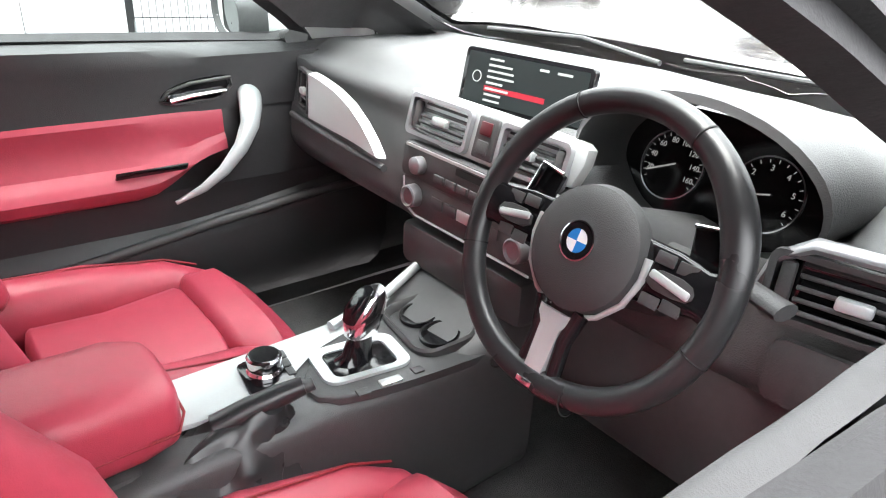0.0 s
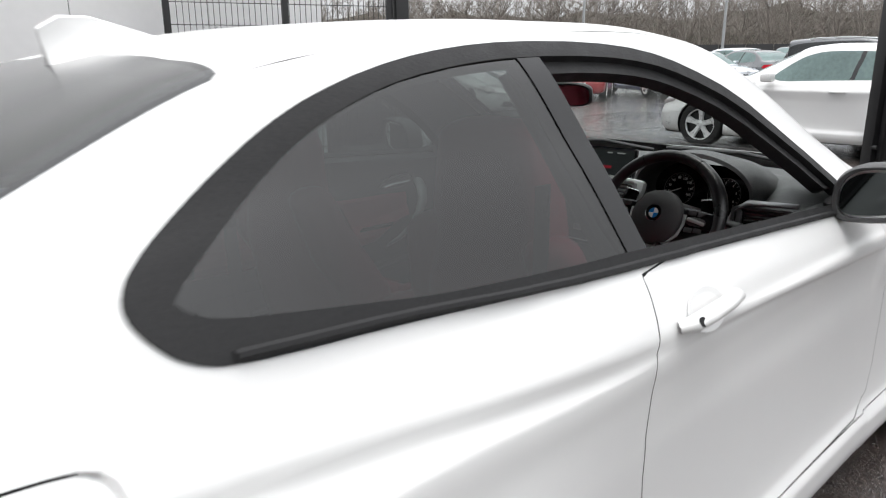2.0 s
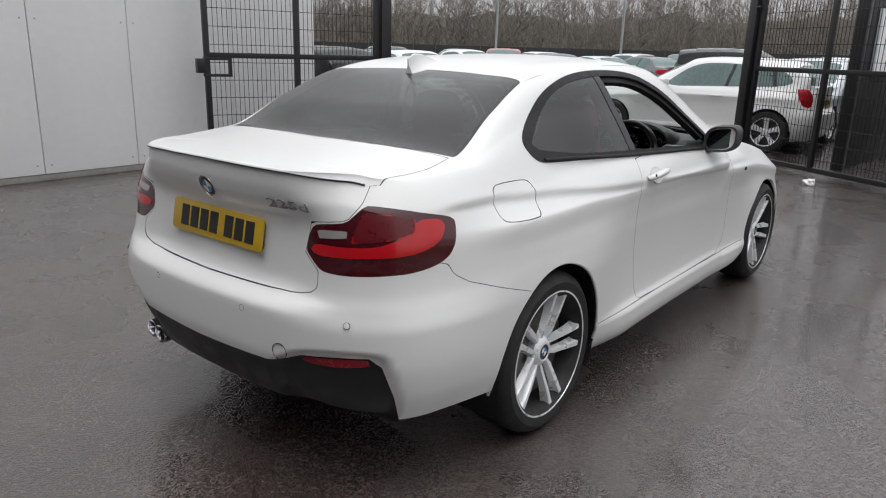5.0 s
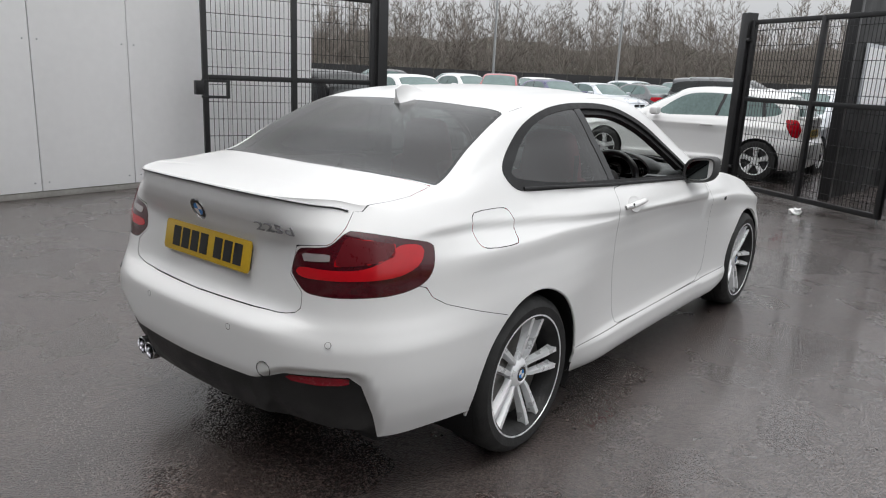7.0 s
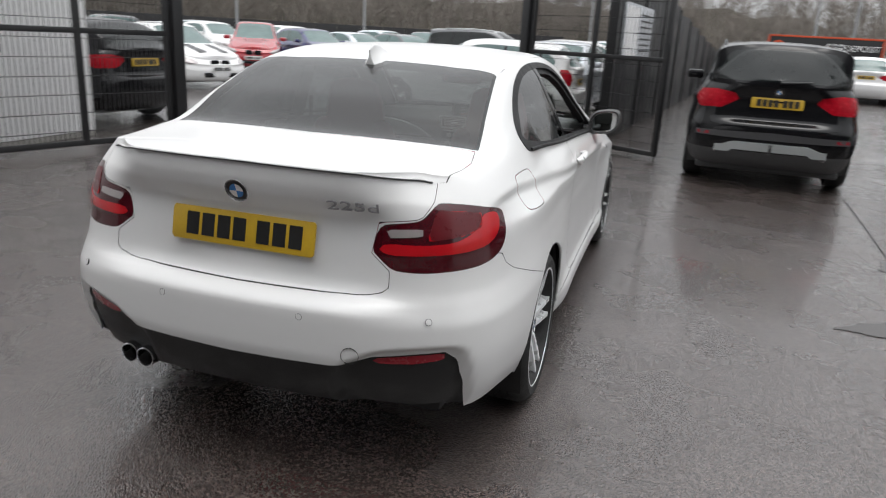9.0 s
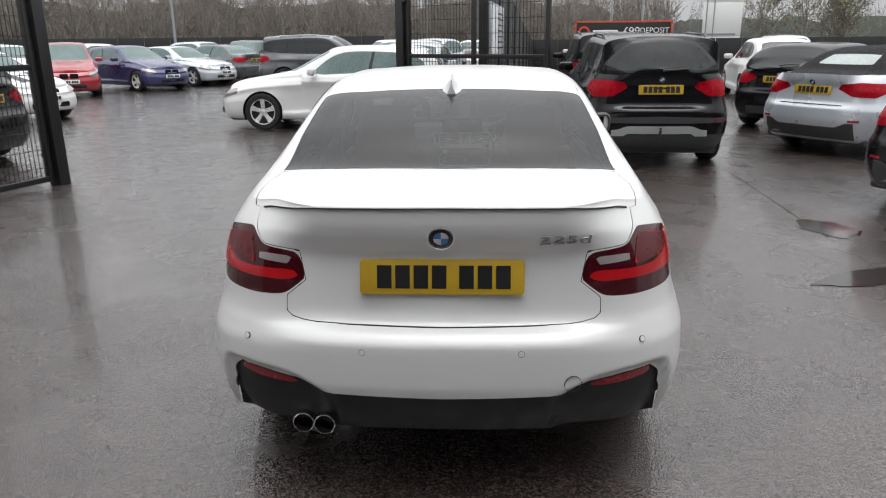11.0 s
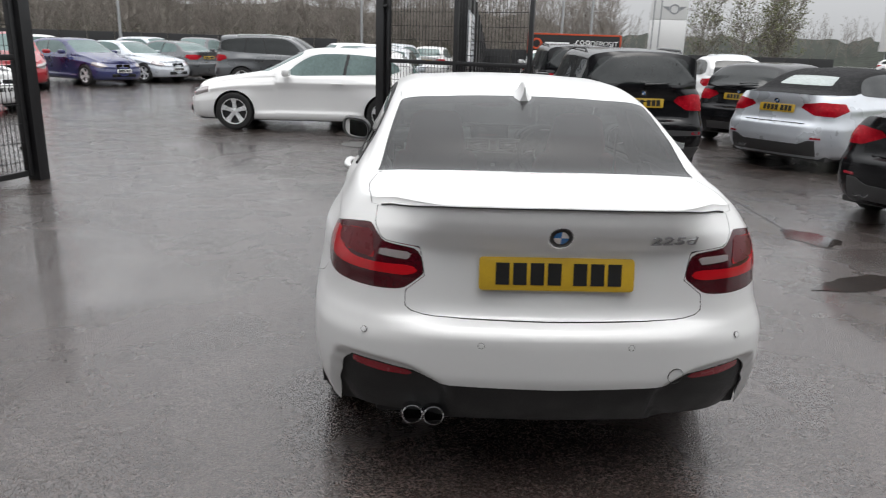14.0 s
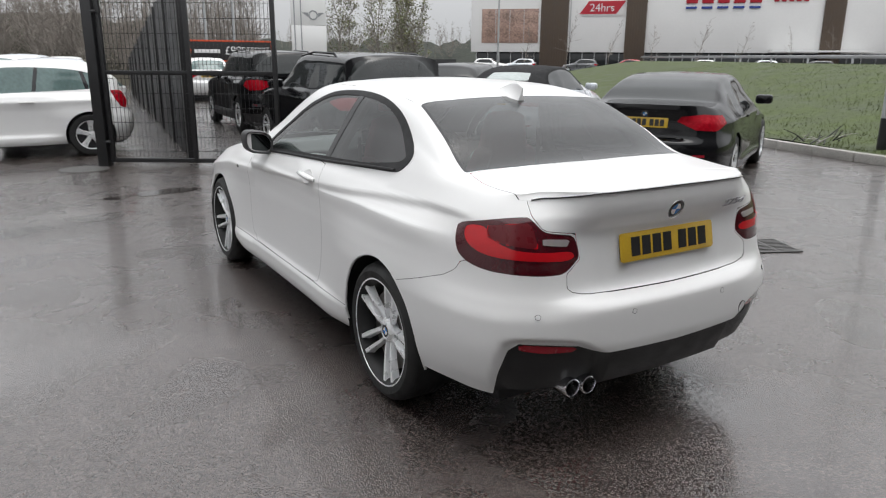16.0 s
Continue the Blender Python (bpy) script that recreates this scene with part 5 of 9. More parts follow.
def plain_wheel(parent, c, side, r, rim):
    """A parked car's wheel, sharing its meshes with others of its size."""
    key = (r, rim)
    if key not in WHEEL_KIT:
        kit = []
        def keep(name, bm, material):
            me = bpy.data.meshes.new(name)
            bm.to_mesh(me); bm.free()
            for p in me.polygons:
                p.use_smooth = True
            me.set_sharp_from_angle(angle=radians(38))
            me.materials.append(material)
            kit.append((name, me))
        bm = bmesh.new()
        lathe(bm, [(rim - 0.01, 0.1), (rim + 0.02, 0.108), (r - 0.02, 0.1), (r, 0.07), (r, -0.07), (r - 0.02, -0.1), (rim - 0.03, -0.1), (rim - 0.03, 0.06)], Matrix(), 36, closed=True)
        keep("wheel", bm, RUBBER)
        bm = bmesh.new()
        lathe(bm, [(rim + 0.006, 0.104), (rim - 0.022, 0.097), (rim - 0.028, 0.03), (rim - 0.01, -0.02), (rim + 0.004, 0.06)], Matrix(), 36, closed=True)
        keep("rim", bm, ALLOY)
        bm = bmesh.new()
        lathe(bm, [(0.0, 0.02), (rim - 0.02, 0.02), (rim - 0.02, 0.0), (0, 0.0)], Matrix(), 24)
        keep("brake_disc", bm, DARK_ALLOY)
        bm = bmesh.new()
        lathe(bm, [(0.06, 0.03), (0.055, 0.075), (0.03, 0.085), (0, 0.085)], Matrix(), 16)
        keep("hub", bm, ALLOY)
        for k in range(5):
            bm = bmesh.new()
            mm = Matrix.Rotation(k * 2 * math.pi / 5, 4, "Z")
            rs = [[bm.verts.new(mm @ Vector((q, s * w, z))) for s, z in ((-1, z0), (-0.75, z1), (0.75, z1), (1, z0))] for q, w, z0, z1 in ((0.04, 0.036, 0.04, 0.075), (rim * 0.6, 0.038, 0.05, 0.082), (rim - 0.010, 0.058, 0.055, 0.092))]
            for p, q in zip(rs, rs[1:]):
                for cc in range(4):
                    bm.faces.new((p[cc], p[(cc + 1) % 4], q[(cc + 1) % 4], q[cc]))
            bm.faces.new(rs[0][::-1]); bm.faces.new(rs[-1])
            bmesh.ops.recalc_face_normals(bm, faces=bm.faces)
            keep("spoke", bm, ALLOY)
        WHEEL_KIT[key] = kit
    first = None
    for name, me in WHEEL_KIT[key]:
        ob = new(name, me)
        ob.parent = first or parent
        if first is None:
            ob.matrix_local = Matrix.Translation(c) @ pose(0, 0, 0, 0, 90 * side, 0)
            first = ob
    return first


def parked_car(name, m, label, paint, kind="hatch", width=1.77, height=1.45, wb=2.65, rear=0.75, front=0.85, belt=0.98, r=0.32, detail=True, plate=YELLOW, lamps="wide", cladding=None,
               roof=None, rails=False, group="parked cars", glass=None):
    """A parked car: skin cut into body, glass and lamps, with wheels, mirrors and plates. Its rear axle stands at m."""
    c = thing(name, m, label, "car", group)
    kx, kz = width / 2 / 0.885, belt / 1.0
    ym = lambda y: np.where(y < 0, y * rear / 0.958, np.where(y < 2.69, y * wb / 2.69, wb + (y - 2.69) * front / 0.77))
    plan = [(x * kx, float(ym(np.array(y)))) for x, y in COUPE_PLAN]
    inv = lambda y: np.where(y < 0, y * 0.958 / rear, np.where(y < wb, y * 2.69 / wb, 2.69 + (y - wb) * 0.77 / front))
    prof = lambda s, xy, z: coupe_profiles(s, np.stack([xy[:, 0] / kx, inv(xy[:, 1])], 1), z / kz)
    H, B, R, q = height, belt, -rear, wb / 2.69
    nose = wb + front
    if kind in ("hatch", "suv"):
        k, sw_ = (1.0, 1.0) if kind == "hatch" else (0.55, 1.09)
        top = lambda y, x: np.where(y < 0, B * 1.03 - 0.02 * np.clip(-y, 0, 1), curve((0, B * 1.03), (wb * 0.6, B * 0.98), (wb * 0.8, B * 0.95), (wb, B * 0.90), (wb + front * 0.6, B * 0.8), (nose, B * 0.70))(y))
        ex = curve((R, 0.50 * kx), (R + 0.2 * k, 0.60 * kx * sw_), (R + 0.6 * k, 0.575 * kx * sw_), (1.0 * q, 0.585 * kx * sw_), (1.45 * q, 0.58 * kx * sw_), (1.9 * q, 0.64 * kx), (2.25 * q, 0.70 * kx), (nose, 0.5 * kx))
        ez = curve((R, B), (R + 0.12 * k, B + 0.06), (R + 0.30 * k, B + (H - B) * 0.48), (R + 0.55 * k, H - 0.12), (R + 0.95, H - 0.075), (1.0 * q, H - 0.055), (1.35 * q, H - 0.09), (1.6 * q, H - 0.2), (2.2 * q, B), (2.6 * q, B * 0.93), (nose, B * 0.7))
        cz = curve((R, B + 0.02), (R + 0.12 * k, B + 0.09), (R + 0.30 * k, B + (H - B) * 0.58), (R + 0.52 * k, H - 0.045), (R + 0.85, H - 0.01), (1.0 * q, H), (1.4 * q, H - 0.03), (1.65 * q, H - 0.13), (2.32 * q, B + 0.03), (2.7 * q, B * 0.96), (wb + front * 0.6, B * 0.87), (nose, B * 0.71))
        dlo_p = [(1.82 * q, B * 0.965), (1.0 * q, B + 0.0), (0.2, B + 0.025), (R + 0.55, B + 0.05), (R + 0.42 * k, B + 0.12), (R + 0.60 * k, H - 0.19), (R + 1.0, H - 0.115), (1.0 * q, H - 0.095), (1.3 * q, H - 0.135), (1.55 * q, H - 0.27)]
        rw = [(0.57 * kx * sw_, B + 0.07), (0.51 * kx * sw_, H - 0.13), (0.3 * kx, H - 0.10), (-0.3 * kx, H - 0.10), (-0.51 * kx * sw_, H - 0.13), (-0.57 * kx * sw_, B + 0.07)]
    else:
        s = H / 1.418
        top = lambda y, x: np.where(y < -0.62 * rear / 0.958, T_BACK(x / kx) * kz, T_SIDE(inv(y)) * kz)
        hi = lambda base: (lambda z: base + (z - base) * (H - base) / (1.418 - base))
        up = hi(1.0)
        tt = lambda pts: curve(*[(float(ym(np.array(y))), z * kz if z < 1.06 else max(z * kz if z < 1.1 else 0, up(z) if z > 1.1 else z * kz)) for y, z in pts])
        ex = curve(*[(float(ym(np.array(y))), x * kx) for y, x in ((-0.9, 0.55), (-0.7, 0.575), (-0.34, 0.622), (0.17, 0.556), (0.63, 0.565), (1.45, 0.575), (1.9, 0.635), (2.2, 0.70), (2.6, 0.66), (3.4, 0.5))])
        ez = tt(((-0.9, 1.05), (-0.7, 1.042), (-0.34, 1.08), (-0.1, 1.205), (0.17, 1.315), (0.63, 1.367), (1.0, 1.37), (1.3, 1.345), (1.5, 1.29), (1.9, 1.09), (2.2, 0.955), (2.6, 0.905), (3.1, 0.81), (3.46, 0.70)))
        cz = tt(((-0.9, 1.068), (-0.7, 1.078), (-0.40, 1.098), (-0.15, 1.225), (0.19, 1.345), (0.5, 1.398), (0.95, 1.418), (1.3, 1.402), (1.55, 1.35), (1.95, 1.175), (2.34, 0.985), (2.7, 0.945), (3.1, 0.865), (3.46, 0.705)))
        dlo_p = [(float(ym(np.array(y))), B * z if z < 1.06 else up(z)) for y, z in ((1.80, 0.946), (1.3, 0.973), (0.3, 1.03), (0.0, 1.048), (-0.05, 1.075), (0.08, 1.237), (0.25, 1.298), (0.64, 1.343), (0.9, 1.346), (1.15, 1.322), (1.35, 1.262), (1.55, 1.15))]
        rw = None
    bottom = 0.2 if kind != "suv" else 0.24
    hh = Hull(plan, prof, top, ex, ez, cz, bottom=bottom, cols=130 if detail else 90, rows=44 if detail else 30, uprows=34 if detail else 24, join=(-rear + 0.2, -0.02) if rw is None else (-0.3, -0.25))
    k = hh.all
    for wy in (0.0, wb):
        _, k = k.cut(np.maximum(np.hypot(k.v[:, 1] - wy, k.v[:, 2] - r) - r - 0.035, 0.42 * kx - k.v[:, 0]))
    D = round_poly(dlo_p, 2)
    f = lambda a: np.maximum(sd(a.v[:, 1], a.v[:, 2], D), 0.40 * kx - a.v[:, 0])
    win, k = k.cut(f(k))
    glass_m = glass or FAR_GLASS
    for yy, lean in ((0.75 * q, -0.25), (-0.05 + 0.1 * (kind == "suv"), 0.25)) if kind in ("hatch", "suv") else ((0.72 * q, -0.3),):
        bar, win = win.cut(line_d(win.v[:, 1], win.v[:, 2], [(yy, B - 0.1), (yy + lean * (H - B), H)]) - 0.028)
        for half in (bar, bar.flipped()):
            part("window_post", half.mesh("window_post"), GLOSS_BLACK, c)
    W = [(x * kx, float(ym(np.array(y)))) for x, y in WS]
    sc, k = k.cut(np.maximum(sd(k.v[:, 0], k.v[:, 1], W), B * 0.95 - k.v[:, 2]))
    if rw is None:
        RR = [(x * kx * (0.62 if roof else 1), float(ym(np.array(y if roof is None else -0.10 + (y + 0.10) * 0.5)))) for x, y in RW]
        rp, k = k.cut(np.maximum(sd(k.v[:, 0], k.v[:, 1], RR), B - k.v[:, 2]))
    else:
        rp, k = k.cut(np.maximum(np.maximum(sd(k.v[:, 0], k.v[:, 2], rw), k.v[:, 1] - (R + 0.62)), -k.v[:, 7]))
    at = lambda x, y, z: (float(hh.all.v[np.argmin(((hh.all.v[:, :3] - (x, y, z)) ** 2).sum(1)), 6]), z)
    if lamps == "tall":
        L = [at(0.66 * kx, R + 0.1, 0.86 * B), at(0.70 * kx, R + 0.12, B), at(0.68 * kx, R + 0.2, B * 1.03), at(0.80 * kx, R + 0.35, B * 1.02), at(0.86 * kx, R + 0.3, 0.88 * B), at(0.84 * kx, R + 0.2, 0.76 * B), at(0.74 * kx, R + 0.1, 0.74 * B)]
    else:
        L = [at(0.36 * kx, R + 0.1, 0.88 * B), at(0.40 * kx, R + 0.1, 0.94 * B), at(0.62 * kx, R + 0.15, 0.965 * B), at(0.78 * kx, R + 0.45, 0.95 * B), at(0.82 * kx, R + 0.5, 0.86 * B), at(0.76 * kx, R + 0.25, 0.78 * B), at(0.55 * kx, R + 0.12, 0.79 * B)]
    lamp_s, k = k.cut(np.maximum(np.where(k.v[:, 1] < 0, sd(k.v[:, 6], k.v[:, 2], L), 1.0), k.v[:, 7]))
    F = [at(0.50 * kx, nose - 0.12, 0.62 * B), at(0.60 * kx, nose - 0.15, 0.70 * B), at(0.80 * kx, nose - 0.45, 0.76 * B), at(0.83 * kx, nose - 0.45, 0.66 * B), at(0.7 * kx, nose - 0.2, 0.58 * B)]
    head_s, k = k.cut(np.maximum(np.where(k.v[:, 1] > wb, sd(k.v[:, 6], k.v[:, 2], F), 1.0), k.v[:, 7]))
    apr, k = k.cut(np.where(k.v[:, 7] < 0, k.v[:, 2] - (0.33 if kind != "suv" else 0.42), 1.0))
    if cladding is None:
        cladding = BLACK_PLASTIC if kind == "suv" else None
    part("apron", apr.both().mesh("apron"), cladding or paint, c)
    if roof is not None:
        rf, k = k.cut(np.where((k.v[:, 7] > 3) & (k.v[:, 2] > B * 1.055), -1.0, 1.0))
        part("soft_top", rf.both().mesh("soft_top"), roof, c, "black fabric soft top")
    part("body", k.both().mesh("body"), paint, c)
    part("rear_window", rp.both().mesh("rear_window"), glass_m if roof is None else PALE_GLASS, c)
    part("windscreen", sc.both().mesh("windscreen"), glass_m, c)
    for side in (1, -1):
        h = (lambda a: a) if side == 1 else (lambda a: a.flipped())
        part("side_window", h(win).mesh("side_window"), glass_m, c)
        tl = part("tail_lamp", h(lamp_s).moved(0.003).mesh("tail_lamp"), PARK_RED, c, "red tail lamp")
        part("headlamp", h(head_s).moved(0.003).mesh("headlamp"), CLEAR_LENS, c, "clear headlamp")
        mx = next(p for p in (Vector((side * (0.80 * kx), 1.72 * q, B * 0.97)),))
        bm = bmesh.new()
        box(bm, (-0.11, -0.06, -0.05), (0.11, 0.08, 0.075), 0.04, Matrix.Translation(mx + Vector((side * 0.13, 0, 0.05))))
        part("door_mirror", bm, BLACK_PAINT if paint is BLACK_PAINT else paint, c)
        for wy in (0.0, wb):
            plain_wheel(c, (side * (width / 2 - 0.125), wy, r), side, r, r * 0.72)
            bm = bmesh.new()
            a = [radians(-25 + 230 * t / 20) for t in range(21)]
            rr = r + 0.037
            rings = [[bm.verts.new((side * x, wy + rad * math.cos(t), r + rad * math.sin(t))) for t in a] for x, rad in ((0.82 * kx, rr), (0.55, rr), (0.5, 0.02))]
            for p0_, p1_ in zip(rings, rings[1:]):
                for t in range(20):
                    bm.faces.new((p0_[t], p0_[t + 1], p1_[t + 1], p1_[t]))
            part("arch_liner", bm, BLACK_PLASTIC, c)
    # plates, handles, grille
    back = hh.all.v[(hh.all.v[:, 0] < 0.02) & (hh.all.v[:, 1] < 0) & (hh.all.v[:, 7] <= 0)]
    zpl = 0.86 * B if lamps != "tall" else 0.8 * B
    yb = float(np.interp(zpl, back[:, 2], back[:, 1])) if len(back) else R
    number_plate(c, stuck(Vector((0, yb - 0.006, zpl)), (0, -1, 0.12)), plate)
    fr = hh.all.v[(hh.all.v[:, 0] < 0.02) & (hh.all.v[:, 1] > wb) & (hh.all.v[:, 7] <= 0)]
    yf = float(np.interp(0.46, fr[:, 2], fr[:, 1]))
    number_plate(c, stuck(Vector((0, yf + 0.008, 0.46)), (0, 1, 0)), PLATE_WHITE, "front_plate")
    for x in (-0.13, 0.13):
        bm = bmesh.new()
        plate_of(bm, rounded_rect(0.22, 0.13, 0.04), 0.02, stuck(Vector((x * 1.0, float(np.interp(0.62 * B, fr[:, 2], fr[:, 1])) - 0.004, 0.62 * B)), (0, 1, 0.1)))
        part("grille", bm, GLOSS_BLACK, c)
    bm = bmesh.new()
    box(bm, (-0.42, yf - 0.03, 0.28), (0.42, yf + 0.003, 0.38), 0.02)
    part("intake", bm, GLOSS_BLACK, c)
    for side in (1, -1):
        v = hh.low.v[hh.low.v[:, 0] > 0.4]
        i = np.argmin((v[:, 1] - 0.85 * q) ** 2 + (v[:, 2] - 0.86 * B) ** 2)
        bm = bmesh.new()
        box(bm, (-0.10, -0.012, -0.014), (0.10, 0.012, 0.014), 0.01, Matrix.Translation((side * (v[i, 0] + 0.012), v[i, 1], v[i, 2])) @ pose(0, 0, 0, 0, 0, 90))
        part("door_handle", bm, paint, c)
    bm = bmesh.new()
    box(bm, (-0.72 * kx, -rear + 0.25, 0.17), (0.72 * kx, nose - 0.25, 0.26), 0.03)
    part("underbody", bm, BLACK_PLASTIC, c)
    if rails:
        for side in (1, -1):
            bm = bmesh.new()
            tube(bm, [(side * 0.60 * kx, R + 0.75, H - 0.09), (side * 0.60 * kx, R + 0.85, H - 0.03), (side * 0.595 * kx, 0.8, H - 0.005), (side * 0.59 * kx, 1.35 * q, H - 0.05), (side * 0.59 * kx, 1.45 * q, H - 0.11)], 0.016, 8)
            part("roof_rail", bm, paint if not rails == 2 else SATIN, c)
    return c, hh


at_ = lambda x, y, deg: Matrix.Translation((x, y, 0)) @ pose(0, 0, 0, 0, 0, deg)
PALE_GLASS = mat("pale_misted_glass", (0.34, 0.38, 0.37), 0.2, vary=0.2, scale=3)
TEAL = mat("green_tinted_glass", (0.10, 0.15, 0.145), 0.06, vary=0.25, scale=2.5)
SOFT_TOP = mat("black_soft_top_fabric", (0.016, 0.016, 0.017), 0.85, vary=0.15, scale=20, bump=0.3, bscale=300, spec=0.2)
parked_car("hatchback_car", at_(-1.06, 10.55, 90), "white three-door hatchback with tall red tail lamps behind a gate", WHITE_PAINT, "hatch", 1.78, 1.45, 2.64, 0.72, 0.88, 0.98, 0.325, lamps="tall", glass=TEAL)
x1_pair = parked_car("suv_car", at_(2.34, 6.55, -3), "black compact suv with yellow plate and grey bumper trim", BLACK_PAINT, "suv", 1.82, 1.60, 2.67, 0.92, 0.85, 1.10, 0.35, rails=True)
x3 = parked_car("suv_car", at_(2.85, 12.2, -3), "black suv parked behind a mesh gate", BLACK_PAINT, "suv", 1.85, 1.66, 2.8, 0.92, 0.9, 1.12, 0.36, rails=True)
black_hatch = parked_car("hatchback_car", at_(5.64, 9.85, -48), "black five-door hatchback with yellow plate", BLACK_PAINT, "hatch", 1.77, 1.43, 2.69, 0.78, 0.77, 0.98, 0.32)
cabrio = parked_car("convertible_car", at_(5.30, 7.33, -58), "silver convertible with black soft top raised", SILVER_PAINT, "coupe", 1.774, 1.41, 2.69, 0.958, 0.77, 1.0, 0.318, roof=SOFT_TOP)
black_coupe = parked_car("coupe_car", at_(4.82, 3.51, -61), "glossy black two-door coupe near a grass bank", BLACK_PAINT, "coupe", 1.825, 1.37, 2.81, 0.98, 0.80, 0.97, 0.33)
parked_car("hatchback_car", at_(7.4, 15.0, -10), "white hatchback among dark parked cars", WHITE_PAINT, "hatch", 1.77, 1.5, 2.6, 0.75, 0.8, 1.0, 0.32, detail=False)
parked_car("suv_car", at_(-5.9, 20.5, -90), "dark grey suv with silver roof rails", GREY_PAINT, "suv", 1.88, 1.70, 2.81, 0.95, 0.88, 1.12, 0.36, rails=2)
parked_car("hatchback_car", at_(-13.0, 19.9, -150), "bright red five-door hatchback", RED_PAINT, "hatch", 1.69, 1.55, 2.4, 0.6, 0.75, 1.0, 0.30, glass=TEAL)
parked_car("hatchback_car", at_(-12.6, 22.0, -122), "dark blue hatchback with twin grille", BLUE_PAINT, "hatch", 1.75, 1.43, 2.66, 0.75, 0.77, 0.96, 0.32, glass=TEAL)
parked_car("coupe_car", at_(-12.1, 24.3, -114), "grey metallic coupe with twin grille", SILVER_PAINT, "coupe", 1.78, 1.38, 2.76, 0.98, 0.80, 0.96, 0.32, glass=TEAL)
parked_car("saloon_car", at_(-9.0, 24.8, 62), "dark grey saloon seen from the rear", GREY_PAINT, "coupe", 1.81, 1.42, 2.81, 0.98, 0.80, 0.98, 0.32, glass=TEAL)
small_car = parked_car("small_hatchback_car", at_(-11.5, 12.5, -112), "white small hatchback with dark bonnet stripes", WHITE_PAINT, "hatch", 1.72, 1.41, 2.5, 0.6, 0.75, 0.94, 0.31, glass=TEAL)
parked_car("hatchback_car", at_(-17.6, 22.9, -113), "white hatchback parked near a fence", WHITE_PAINT, "hatch", 1.77, 1.48, 2.6, 0.72, 0.85, 1.0, 0.32, detail=False, glass=TEAL)
parked_car("hatchback_car", at_(-6.75, 5.98, 88), "black hatchback parked behind a white wall", BLACK_PAINT, "hatch", 1.77, 1.45, 2.65, 0.78, 0.8, 1.0, 0.32)
far_row = [(-16.5, 29, WHITE_PAINT), (-13.2, 30.2, SILVER_PAINT), (-10.2, 31, GREY_PAINT), (-7.0, 31.5, WHITE_PAINT), (-4.2, 31.5, WHITE_PAINT), (-1.2, 26.0, SILVER_PAINT), (0.0, 29.5, WHITE_PAINT),
           (-20.0, 27, SILVER_PAINT), (-23.0, 25, GREY_PAINT), (4.2, 24.0, WHITE_PAINT), (7.2, 25.0, WHITE_PAINT), (10.2, 21.5, SILVER_PAINT), (-1.2, 14.6, SILVER_PAINT), (-1.6, 20.0, WHITE_PAINT)]
for i, (x, y, pt) in enumerate(far_row):
    nm = {WHITE_PAINT: "white", SILVER_PAINT: "silver", GREY_PAINT: "dark grey"}[pt]
    parked_car("hatchback_car", at_(x, y, (160, -115, 175, 150, -60)[i % 5] if x < 0 else -10), f"{nm} hatchback far back in the car park", pt, "hatch", 1.77, 1.48 + 0.04 * (i % 3), 2.6, 0.75, 0.8, 1.0, 0.32, detail=False, glass=TEAL)


# ---- tail details of the nearer parked cars ----
def tail_at(hh, x, z, up=False):
    """The place and normal on a car's tail at that x and z."""
    v = hh.all.v[hh.all.v[:, 1] < 0.1]
    d = (v[:, 0] - abs(x)) ** 2 + (v[:, 2] - z) ** 2 + 0.02 * (v[:, 1] - v[:, 1].min()) ** 2
    q = v[np.argsort(d)[:5]].mean(0)
    return Vector((x, q[1], z)), Vector((q[3] * (1 if x > 0 else -1), q[4], q[5])).normalized()


def tail_strip(name, c, hh, stations, material, out=0.006, label=""):
    """A band lying on the tail through stations of (x, low z, high z)."""
    bm = bmesh.new()
    rows = []
    for x, z0, z1 in stations:
        row = []
        for z in (z0, (z0 + z1) / 2, z1):
            p, n = tail_at(hh, x, z)
            row.append((p, n))
        rows.append([bm.verts.new(row[0][0] - row[0][1] * 0.01)] + [bm.verts.new(p + n * out) for p, n in row] + [bm.verts.new(row[2][0] - row[2][1] * 0.01)])
    for a, b in zip(rows, rows[1:]):
        for k in range(4):
            bm.faces.new((a[k], a[k + 1], b[k + 1], b[k]))
    bm.faces.new(rows[0]); bm.faces.new(rows[-1][::-1])
    bmesh.ops.recalc_face_normals(bm, faces=bm.faces)
    return part(name, bm, material, c, label)


def spread(xs, low, high):
    return [(x, low(x), high(x)) for x in xs]


def tail_pipe(c, x, y, z, r=0.036):
    bm = bmesh.new()
    lathe(bm, [(r - 0.004, 0), (r, 0.004), (r, 0.14), (r - 0.006, 0.14), (r - 0.006, 0.006)], Matrix.Translation((x, y, z)) @ pose(0, 0, 0, -90, 0, 0), 20, closed=True)
    pipe = part("exhaust_tip", bm, CHROME, c, "chrome exhaust tip")
    bm = bmesh.new()
    lathe(bm, [(0, 0.05), (r - 0.005, 0.05), (r - 0.005, 0.055), (0, 0.055)], Matrix.Translation((x, y, z)) @ pose(0, 0, 0, -90, 0, 0), 16)
    part("pipe_bore", bm, GAP, pipe)


def tail_badge(c, hh, z):
    p, n = tail_at(hh, 0.0, z)
    roundel(c, stuck(p + n * 0.002, n), 0.038)


